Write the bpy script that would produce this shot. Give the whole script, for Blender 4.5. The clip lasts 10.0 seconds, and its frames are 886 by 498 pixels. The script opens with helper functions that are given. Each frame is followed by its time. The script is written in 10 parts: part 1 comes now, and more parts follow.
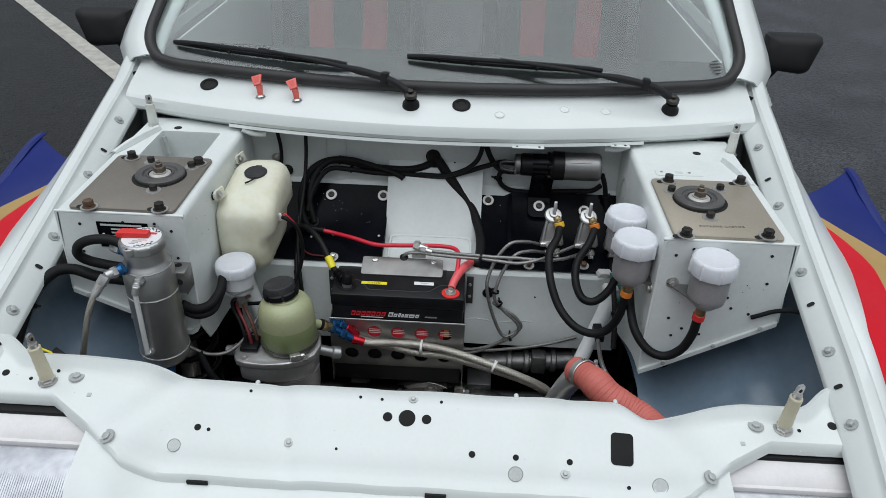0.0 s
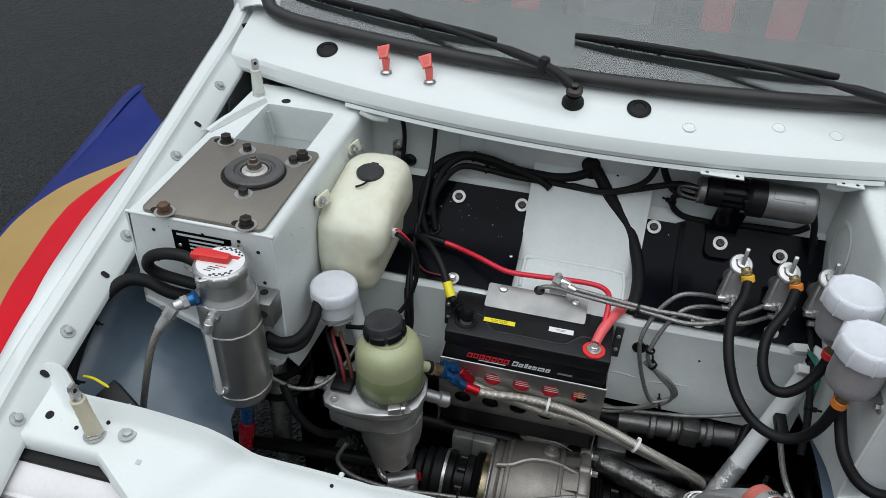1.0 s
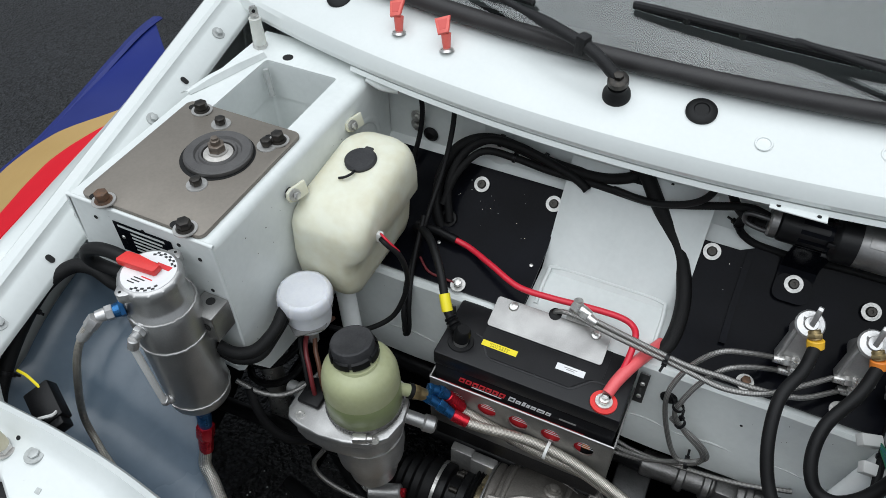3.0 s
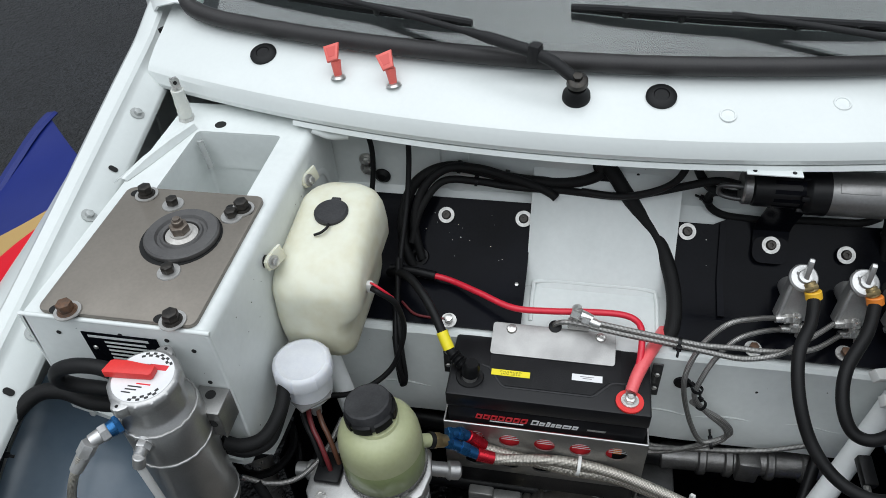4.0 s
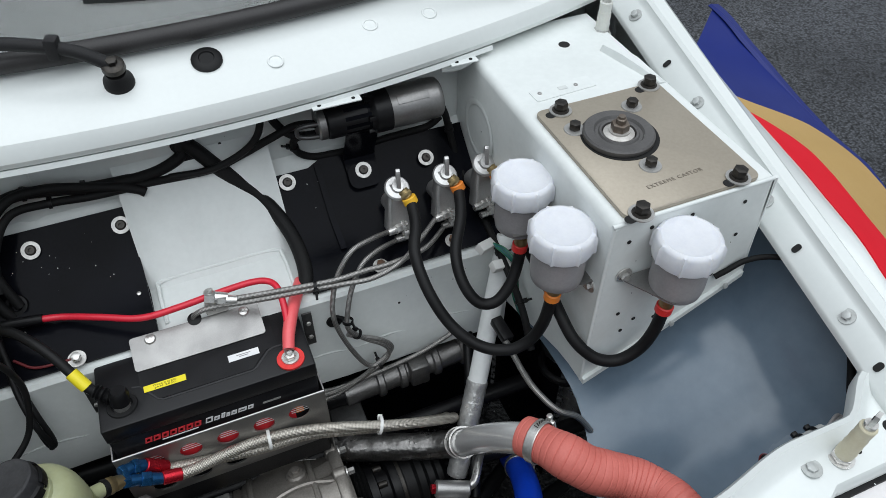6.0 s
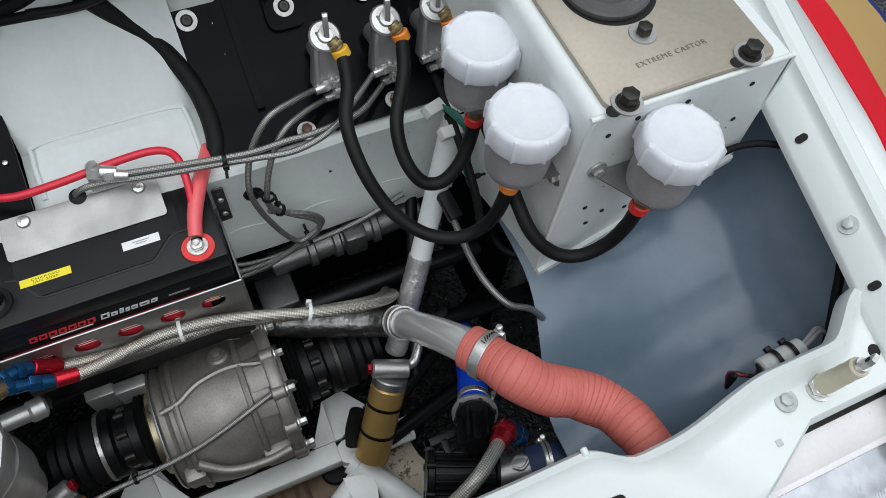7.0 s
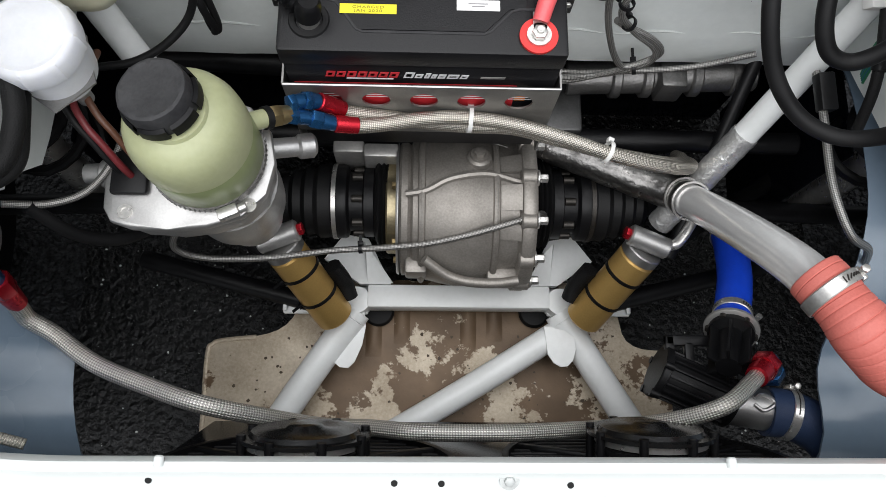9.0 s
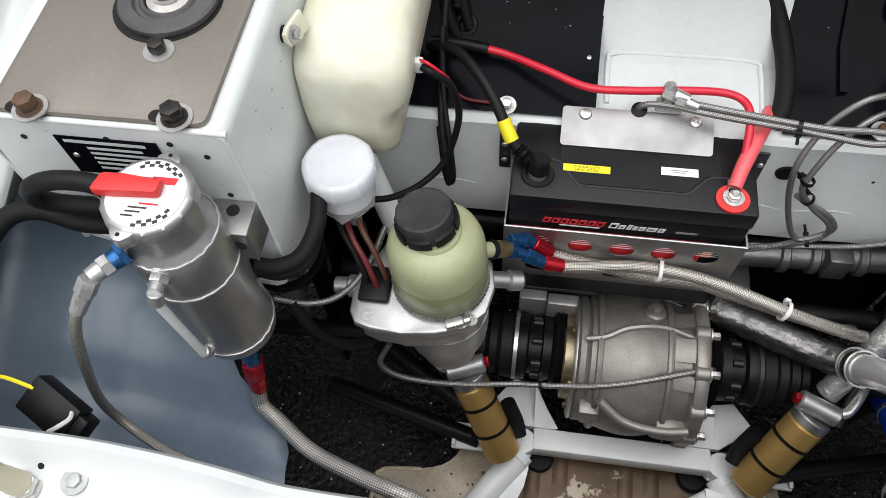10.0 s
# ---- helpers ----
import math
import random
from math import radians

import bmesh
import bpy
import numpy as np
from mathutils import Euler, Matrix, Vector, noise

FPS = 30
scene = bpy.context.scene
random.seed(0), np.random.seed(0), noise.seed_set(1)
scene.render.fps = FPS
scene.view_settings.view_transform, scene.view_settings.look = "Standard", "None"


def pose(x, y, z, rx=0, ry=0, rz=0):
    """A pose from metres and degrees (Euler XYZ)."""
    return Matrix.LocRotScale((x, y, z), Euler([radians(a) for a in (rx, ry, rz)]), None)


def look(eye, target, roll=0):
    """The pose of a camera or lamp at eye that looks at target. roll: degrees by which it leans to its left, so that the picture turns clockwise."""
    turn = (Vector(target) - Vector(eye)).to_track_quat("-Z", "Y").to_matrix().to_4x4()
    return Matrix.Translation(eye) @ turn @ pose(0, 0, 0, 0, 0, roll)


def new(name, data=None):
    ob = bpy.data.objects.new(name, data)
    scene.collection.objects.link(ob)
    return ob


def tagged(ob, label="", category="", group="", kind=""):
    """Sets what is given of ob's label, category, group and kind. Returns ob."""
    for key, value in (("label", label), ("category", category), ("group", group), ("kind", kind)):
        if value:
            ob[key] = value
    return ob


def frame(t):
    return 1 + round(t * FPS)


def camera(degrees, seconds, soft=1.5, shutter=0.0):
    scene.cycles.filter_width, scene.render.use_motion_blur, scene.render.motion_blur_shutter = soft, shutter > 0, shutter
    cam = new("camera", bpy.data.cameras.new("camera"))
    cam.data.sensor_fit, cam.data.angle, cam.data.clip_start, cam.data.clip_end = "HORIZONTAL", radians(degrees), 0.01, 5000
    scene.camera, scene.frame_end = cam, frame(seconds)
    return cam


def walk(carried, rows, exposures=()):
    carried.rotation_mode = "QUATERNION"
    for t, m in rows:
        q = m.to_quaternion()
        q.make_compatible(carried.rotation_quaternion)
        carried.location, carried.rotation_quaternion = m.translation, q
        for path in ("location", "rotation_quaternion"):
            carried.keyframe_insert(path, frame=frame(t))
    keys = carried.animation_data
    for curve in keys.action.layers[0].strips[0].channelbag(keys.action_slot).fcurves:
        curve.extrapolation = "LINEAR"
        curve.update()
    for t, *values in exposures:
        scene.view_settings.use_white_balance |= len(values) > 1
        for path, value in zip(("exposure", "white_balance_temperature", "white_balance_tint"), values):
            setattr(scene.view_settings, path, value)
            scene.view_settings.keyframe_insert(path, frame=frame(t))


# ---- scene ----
cam = camera(61.6, 10.0, soft=0.7)
PATH = [
    (0, (0.068, 0.095, 1.442), (0.01, 1.796, 0.392), 1.7),
    (0.5, (0.02, 0.273, 1.437), (-0.165, 1.913, 0.309), 2.2),
    (1, (-0.01, 0.42, 1.431), (-0.348, 1.958, 0.198), 2.4),
    (1.5, (0.048, 0.572, 1.418), (-0.419, 1.985, 0.081), 2.4),
    (2, (0.089, 0.688, 1.417), (-0.479, 1.966, -0.013), 1.5),
    (2.2, (0.075, 0.706, 1.429), (-0.477, 1.944, -0.041), 2.4),
    (3.3, (0.082, 0.694, 1.432), (-0.502, 1.97, 0.006), -2.0),
    (3.5, (0.055, 0.683, 1.431), (-0.482, 2.008, 0.033), -2.7),
    (4, (-0.044, 0.676, 1.4), (-0.369, 2.099, 0.033), -4.0),
    (4.5, (-0.068, 0.668, 1.384), (-0.111, 2.13, 0.02), -3.7),
    (5, (-0.055, 0.654, 1.384), (0.161, 2.102, 0.022), -2.8),
    (5.5, (-0.03, 0.641, 1.388), (0.405, 2.043, 0.029), -1.5),
    (5.7, (-0.015, 0.64, 1.388), (0.478, 2.014, 0.02), -1.0),
    (6.8, (0.069, 0.785, 1.335), (0.598, 1.706, -0.359), 6.0),
    (7, (0.085, 0.807, 1.328), (0.581, 1.635, -0.424), 8.0),
    (7.5, (0.106, 0.875, 1.287), (0.549, 1.506, -0.558), 15.3),
    (8, (0.097, 0.905, 1.242), (0.46, 1.418, -0.657), 20.8),
    (8.5, (0.035, 0.911, 1.216), (0.273, 1.366, -0.717), 20.2),
    (9, (-0.054, 0.894, 1.214), (0.014, 1.378, -0.725), 8.5),
    (9.5, (-0.128, 0.853, 1.243), (-0.276, 1.506, -0.641), -5.4),
    (10, (-0.151, 0.779, 1.28), (-0.375, 1.752, -0.453), -5.6),
]
EXPOSURES = [(0.0, 0.0, 6060, 7), (1.0, 0.1, 6060, 7), (2.0, 0.22, 6060, 7), (3.5, 0.25, 6060, 7), (5.5, 0.23, 6060, 7), (7.0, 0.15, 6060, 7), (7.5, 0.2, 6060, 8), (8.5, 0.55, 6250, 9), (9.0, 0.7, 6350, 10), (9.5, 0.68, 6400, 10), (10.0, 0.62, 6380, 11)]
walk(cam, [(t, look(eye, target, roll)) for t, eye, target, roll in PATH], EXPOSURES)

# ---- world and sun: an overcast, bright morning ----
world = bpy.data.worlds.new("sky")
scene.world = world
world.use_nodes = True
wn, wl = world.node_tree.nodes, world.node_tree.links
sky = wn.new("ShaderNodeTexSky")
sky.sky_type, sky.sun_disc = "NISHITA", False
sky.sun_elevation, sky.sun_rotation = radians(79), radians(184)
haze = wn.new("ShaderNodeHueSaturation")
haze.inputs["Saturation"].default_value = 0.12
wl.new(sky.outputs[0], haze.inputs["Color"])
wl.new(haze.outputs[0], wn["Background"].inputs["Color"])
wn["Background"].inputs["Strength"].default_value = 0.075
sun_data = bpy.data.lights.new("sun", "SUN")
sun_data.energy, sun_data.angle, sun_data.color = 2.4, radians(86), (1.0, 0.99, 0.975)
sun = new("sun", sun_data)
sun.matrix_basis = look((0, 0.0, 6), (0.06, 0.9, 1.0))


# ---- materials ----
def mat(name, c1, c2=None, rough=0.5, metal=0.0, scale=30, fine=350, bump=0.15, rvar=0.12, mix=0.5,
        coat=0.0, sss=0.0, trans=0.0, bscale=None, spec=0.5, deep=0.0015):
    m = bpy.data.materials.new(name)
    m.use_nodes = True
    n, l = m.node_tree.nodes, m.node_tree.links
    b = n["Principled BSDF"]
    co = n.new("ShaderNodeTexCoord")
    big, small = n.new("ShaderNodeTexNoise"), n.new("ShaderNodeTexNoise")
    for t, s in ((big, scale), (small, fine)):
        t.inputs["Scale"].default_value, t.inputs["Detail"].default_value = s, 5
        l.new(co.outputs["Object"], t.inputs["Vector"])
    add = n.new("ShaderNodeMath")
    add.operation = "ADD"
    half = n.new("ShaderNodeMath")
    half.operation, half.inputs[1].default_value = "MULTIPLY", 0.5
    l.new(small.outputs["Fac"], half.inputs[0])
    l.new(big.outputs["Fac"], add.inputs[0])
    l.new(half.outputs[0], add.inputs[1])
    ramp = n.new("ShaderNodeMapRange")
    ramp.inputs["From Min"].default_value, ramp.inputs["From Max"].default_value = 0.75 - mix / 2, 0.75 + mix / 2
    l.new(add.outputs[0], ramp.inputs["Value"])
    mx = n.new("ShaderNodeMix")
    mx.data_type = "RGBA"
    mx.inputs[6].default_value, mx.inputs[7].default_value = (*c1, 1), (*(c2 or c1), 1)
    l.new(ramp.outputs[0], mx.inputs[0])
    l.new(mx.outputs[2], b.inputs["Base Color"])
    rr = n.new("ShaderNodeMapRange")
    rr.inputs["To Min"].default_value, rr.inputs["To Max"].default_value = max(0.02, rough - rvar), min(1, rough + rvar)
    l.new(big.outputs["Fac"], rr.inputs["Value"])
    l.new(rr.outputs[0], b.inputs["Roughness"])
    b.inputs["Metallic"].default_value = metal
    b.inputs["Coat Weight"].default_value, b.inputs["Coat Roughness"].default_value = coat, 0.12
    b.inputs["Specular IOR Level"].default_value = spec
    b.inputs["Transmission Weight"].default_value = trans
    if sss:
        b.inputs["Subsurface Weight"].default_value, b.inputs["Subsurface Scale"].default_value = sss, 0.01
        b.inputs["Subsurface Radius"].default_value = (1, 0.9, 0.7)
    if bump:
        bp = n.new("ShaderNodeBump")
        bp.inputs["Strength"].default_value, bp.inputs["Distance"].default_value = bump, deep
        t = small
        if bscale:
            t = n.new("ShaderNodeTexNoise")
            t.inputs["Scale"].default_value, t.inputs["Detail"].default_value = bscale, 4
            l.new(co.outputs["Object"], t.inputs["Vector"])
        l.new(t.outputs["Fac"], bp.inputs["Height"])
        l.new(bp.outputs[0], b.inputs["Normal"])
    return m


def weave(name, light, dark, turns, pitch, rough=0.35, metal=1.0, depth=0.6):
    """A braid: two crossing spirals of strands along the hose."""
    m = mat(name, light, light, rough, metal, bump=0)
    n, l = m.node_tree.nodes, m.node_tree.links
    b = n["Principled BSDF"]
    uv, sep = n.new("ShaderNodeUVMap"), n.new("ShaderNodeSeparateXYZ")
    l.new(uv.outputs[0], sep.inputs[0])

    def wave(sign):
        u, v, s, k = (n.new("ShaderNodeMath") for _ in range(4))
        u.operation, u.inputs[1].default_value = "MULTIPLY", turns * 2 * math.pi
        v.operation, v.inputs[1].default_value = "MULTIPLY", sign * 2 * math.pi / pitch
        s.operation, k.operation = "ADD", "SINE"
        l.new(sep.outputs[0], u.inputs[0])
        l.new(sep.outputs[1], v.inputs[0])
        l.new(u.outputs[0], s.inputs[0])
        l.new(v.outputs[0], s.inputs[1])
        l.new(s.outputs[0], k.inputs[0])
        return k
    p, top = n.new("ShaderNodeMath"), n.new("ShaderNodeMapRange")
    p.operation = "MULTIPLY"
    a, c = wave(1), wave(-1)
    l.new(a.outputs[0], p.inputs[0])
    l.new(c.outputs[0], p.inputs[1])
    top.inputs["From Min"].default_value, top.inputs["From Max"].default_value = -0.5, 0.4
    l.new(p.outputs[0], top.inputs["Value"])
    mx = n.new("ShaderNodeMix")
    mx.data_type = "RGBA"
    mx.inputs[6].default_value, mx.inputs[7].default_value = (*dark, 1), (*light, 1)
    l.new(top.outputs[0], mx.inputs[0])
    l.new(mx.outputs[2], b.inputs["Base Color"])
    bp = n.new("ShaderNodeBump")
    bp.inputs["Strength"].default_value, bp.inputs["Distance"].default_value = depth, 0.001
    l.new(top.outputs[0], bp.inputs["Height"])
    l.new(bp.outputs[0], b.inputs["Normal"])
    return m


WHITE = mat("white_paint", (0.71, 0.74, 0.725), (0.67, 0.70, 0.685), 0.32, scale=9, fine=160, bump=0.04, rvar=0.08, coat=0.25)
WHITE_IN = mat("white_bay_paint", (0.75, 0.78, 0.765), (0.67, 0.70, 0.685), 0.42, scale=14, fine=120, bump=0.10, coat=0.1)
SEAM = mat("seam_sealer", (0.66, 0.69, 0.67), (0.55, 0.57, 0.56), 0.6, scale=60, bump=0.5)
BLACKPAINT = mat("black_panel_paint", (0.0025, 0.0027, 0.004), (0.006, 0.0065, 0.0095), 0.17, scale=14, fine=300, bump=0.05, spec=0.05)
BLACKPL = mat("black_plastic", (0.003, 0.003, 0.0035), (0.008, 0.008, 0.009), 0.42, bump=0.1, spec=0.26)
RUBBER = mat("black_rubber", (0.004, 0.004, 0.0045), (0.010, 0.010, 0.0105), 0.55, fine=700, bump=0.12, spec=0.26)
MIRRORPL = mat("grained_black_plastic", (0.011, 0.011, 0.012), (0.018, 0.018, 0.019), 0.6, fine=900, bump=0.35, spec=0.3)
TAPE = mat("cloth_tape", (0.003, 0.003, 0.0035), (0.008, 0.008, 0.008), 0.62, fine=900, bump=0.4, spec=0.25)
CAPGREY = mat("worn_black_cap", (0.022, 0.022, 0.024), (0.042, 0.042, 0.044), 0.6, scale=50, bump=0.25, spec=0.3)
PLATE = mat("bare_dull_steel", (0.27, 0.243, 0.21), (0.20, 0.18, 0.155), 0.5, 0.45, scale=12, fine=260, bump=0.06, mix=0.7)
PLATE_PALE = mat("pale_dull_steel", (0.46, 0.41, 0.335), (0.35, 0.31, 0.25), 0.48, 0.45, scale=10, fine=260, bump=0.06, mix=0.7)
ALU = mat("spun_aluminium", (0.54, 0.535, 0.525), (0.42, 0.415, 0.41), 0.40, 0.95, scale=25, fine=600, bump=0.05, rvar=0.1)
ALUBR = mat("brushed_aluminium_sheet", (0.37, 0.365, 0.355), (0.27, 0.265, 0.26), 0.42, 0.9, scale=30, fine=900, bump=0.08)
CAST = mat("cast_aluminium", (0.60, 0.595, 0.585), (0.44, 0.435, 0.43), 0.42, 0.85, scale=30, fine=500, bump=0.12)
DIFFCAST = mat("grey_cast_alloy", (0.35, 0.328, 0.30), (0.19, 0.175, 0.157), 0.46, 0.6, scale=18, fine=420, bump=0.16)
STEEL = mat("zinc_plated_steel", (0.70, 0.69, 0.665), (0.50, 0.49, 0.47), 0.30, 0.8, scale=90, bump=0.1)
WASHER = mat("dull_plated_washer", (0.56, 0.55, 0.53), (0.42, 0.415, 0.40), 0.42, 0.7, scale=120, bump=0.1)
RUSTY = mat("rusty_bolt_steel", (0.19, 0.10, 0.055), (0.10, 0.075, 0.06), 0.6, 0.5, scale=150, bump=0.4)
DARKBOLT = mat("black_oxide_bolt", (0.03, 0.029, 0.028), (0.065, 0.058, 0.05), 0.42, 0.7, scale=120, bump=0.2)
GOLD = mat("gold_anodised_aluminium", (0.60, 0.385, 0.13), (0.50, 0.32, 0.105), 0.34, 0.65, scale=25, fine=500, bump=0.05)
REDANO = mat("red_anodised", (0.55, 0.02, 0.035), (0.42, 0.012, 0.025), 0.28, 0.75, scale=60, bump=0.03)
BLUEANO = mat("blue_anodised", (0.03, 0.13, 0.31), (0.02, 0.09, 0.23), 0.28, 0.75, scale=60, bump=0.03)
BRASS = mat("dull_brass", (0.42, 0.32, 0.16), (0.3, 0.23, 0.12), 0.4, 0.9, scale=80)
TANK = mat("yellowed_polythene", (0.70, 0.70, 0.58), (0.60, 0.57, 0.42), 0.42, scale=11, fine=60, mix=0.34, bump=0.06, sss=0.35)
GREENRES = mat("oil_stained_plastic", (0.41, 0.43, 0.255), (0.33, 0.345, 0.20), 0.4, scale=14, fine=200, bump=0.04, sss=0.3)
RESCAP = mat("white_nylon_cap", (0.70, 0.71, 0.74), (0.64, 0.65, 0.69), 0.42, scale=60, bump=0.06, sss=0.25)
RESBODY = mat("frosted_grey_plastic", (0.33, 0.32, 0.325), (0.255, 0.245, 0.25), 0.38, scale=30, bump=0.04, sss=0.15)
LINER = mat("blue_grey_liner", (0.175, 0.235, 0.30), (0.13, 0.18, 0.24), 0.24, scale=5, fine=60, bump=0.02, rvar=0.14)
SILICONE_RED = mat("red_silicone_wrap", (0.56, 0.150, 0.122), (0.47, 0.112, 0.088), 0.6, scale=28, fine=500, bump=0.25)
SILICONE_BLUE = mat("blue_silicone", (0.012, 0.075, 0.72), (0.010, 0.055, 0.58), 0.36, scale=30, bump=0.08)
NAVY = mat("navy_fabric_hose", (0.022, 0.045, 0.11), (0.016, 0.032, 0.08), 0.6, scale=30, fine=900, bump=0.3)
REDPL = mat("red_plastic", (0.72, 0.035, 0.03), (0.6, 0.025, 0.025), 0.4, scale=60, bump=0.05)
REDCABLE = mat("red_cable", (0.68, 0.02, 0.045), (0.55, 0.015, 0.035), 0.38, scale=60, bump=0.05)
PINKSLEEVE = mat("faded_red_sleeve", (0.78, 0.13, 0.14), (0.70, 0.095, 0.105), 0.35, scale=60, bump=0.05)
PINKPULL = mat("salmon_plastic", (0.76, 0.16, 0.13), (0.68, 0.12, 0.10), 0.45, scale=60, bump=0.08)
YELLOW = mat("yellow_label", (0.85, 0.72, 0.02), (0.78, 0.66, 0.02), 0.4, scale=60, bump=0)
PAPER = mat("white_label", (0.8, 0.8, 0.8), (0.74, 0.74, 0.75), 0.45, scale=60, bump=0)
INK = mat("dark_print", (0.03, 0.03, 0.03), None, 0.5, bump=0)
REDPRINT = mat("red_print", (0.65, 0.03, 0.04), None, 0.4, bump=0)
ORANGE = mat("orange_clip", (0.80, 0.25, 0.03), (0.7, 0.2, 0.03), 0.4, scale=60, bump=0)
NYLON = mat("white_nylon_tie", (0.72, 0.72, 0.70), None, 0.4, bump=0)
PINPALE = mat("pale_clear_tube", (0.66, 0.67, 0.62), (0.58, 0.59, 0.55), 0.35, scale=60, bump=0.1, sss=0.2)
FLUID = mat("green_fluid_in_plastic", (0.27, 0.315, 0.15), (0.22, 0.26, 0.12), 0.36, scale=14, fine=200, bump=0.04, sss=0.3)
PINSLEEVE = mat("aged_clear_tube", (0.62, 0.58, 0.44), (0.55, 0.5, 0.36), 0.4, scale=60, bump=0.1, sss=0.2)
FOIL_BRIGHT = mat("bright_crinkled_foil", (0.82, 0.82, 0.81), (0.50, 0.50, 0.495), 0.30, 0.7, scale=40, bump=1.0, bscale=190)
FOIL = mat("crinkled_foil_wrap", (0.32, 0.31, 0.30), (0.12, 0.118, 0.115), 0.30, 0.95, scale=40, bump=1.0, bscale=110)
PIPE = mat("polished_pipe", (0.95, 0.945, 0.94), (0.82, 0.815, 0.81), 0.22, 0.5, scale=18, fine=300, bump=0.06)
RACK = mat("dull_rack_alloy", (0.27, 0.265, 0.26), (0.16, 0.155, 0.15), 0.42, 0.85, scale=40, fine=400, bump=0.3)
MOTORCAN = mat("dull_motor_steel", (0.30, 0.295, 0.29), (0.22, 0.215, 0.21), 0.42, 0.85, scale=20, fine=300, bump=0.08)
MOTORBLACK = mat("gloss_black_motor", (0.006, 0.006, 0.0065), (0.012, 0.012, 0.012), 0.22, scale=40, bump=0.1)
BRAID = weave("steel_braid", (0.72, 0.68, 0.61), (0.42, 0.39, 0.34), 12, 0.0036, 0.38)
BRAIDDARK = weave("open_steel_braid", (0.90, 0.87, 0.82), (0.46, 0.44, 0.40), 10, 0.0052, 0.45, depth=0.7)
BATT = mat("battery_plastic", (0.005, 0.005, 0.006), (0.011, 0.011, 0.0125), 0.40, fine=700, bump=0.15, spec=0.3)
BRAIDFINE = weave("fine_steel_braid", (0.44, 0.43, 0.41), (0.18, 0.175, 0.17), 6, 0.0032, 0.42, 0.9, depth=0.4)
BLUE = mat("blue_body_paint", (0.008, 0.019, 0.165), (0.007, 0.016, 0.14), 0.42, scale=8, bump=0.02, spec=0.3)
GOLDPAINT = mat("tan_gold_body_paint", (0.47, 0.31, 0.115), (0.43, 0.28, 0.10), 0.4, scale=8, bump=0.02, spec=0.2)
SEALMAT = mat("weathered_seal_rubber", (0.022, 0.0205, 0.021), (0.036, 0.034, 0.034), 0.5, scale=20, fine=500, bump=0.12, spec=0.4)
REDPAINT = mat("red_body_paint", (0.66, 0.008, 0.022), (0.60, 0.006, 0.018), 0.45, scale=8, bump=0.02, spec=0.15)
SEATCLOTH = mat("black_seat_cloth", (0.02, 0.02, 0.022), (0.035, 0.035, 0.036), 0.85, fine=600, bump=0.4)
BELT = mat("red_webbing", (0.30, 0.024, 0.03), (0.24, 0.018, 0.024), 0.75, fine=700, bump=0.4)
LINEPAINT = mat("worn_road_paint", (0.52, 0.50, 0.44), (0.34, 0.33, 0.30), 0.75, scale=14, fine=120, bump=0.5, mix=0.4)
# flat near-black pieces stand in for the shade inside holes and slots
HOLE = mat("hole_shade", (0.008, 0.008, 0.008), None, 0.9, bump=0)


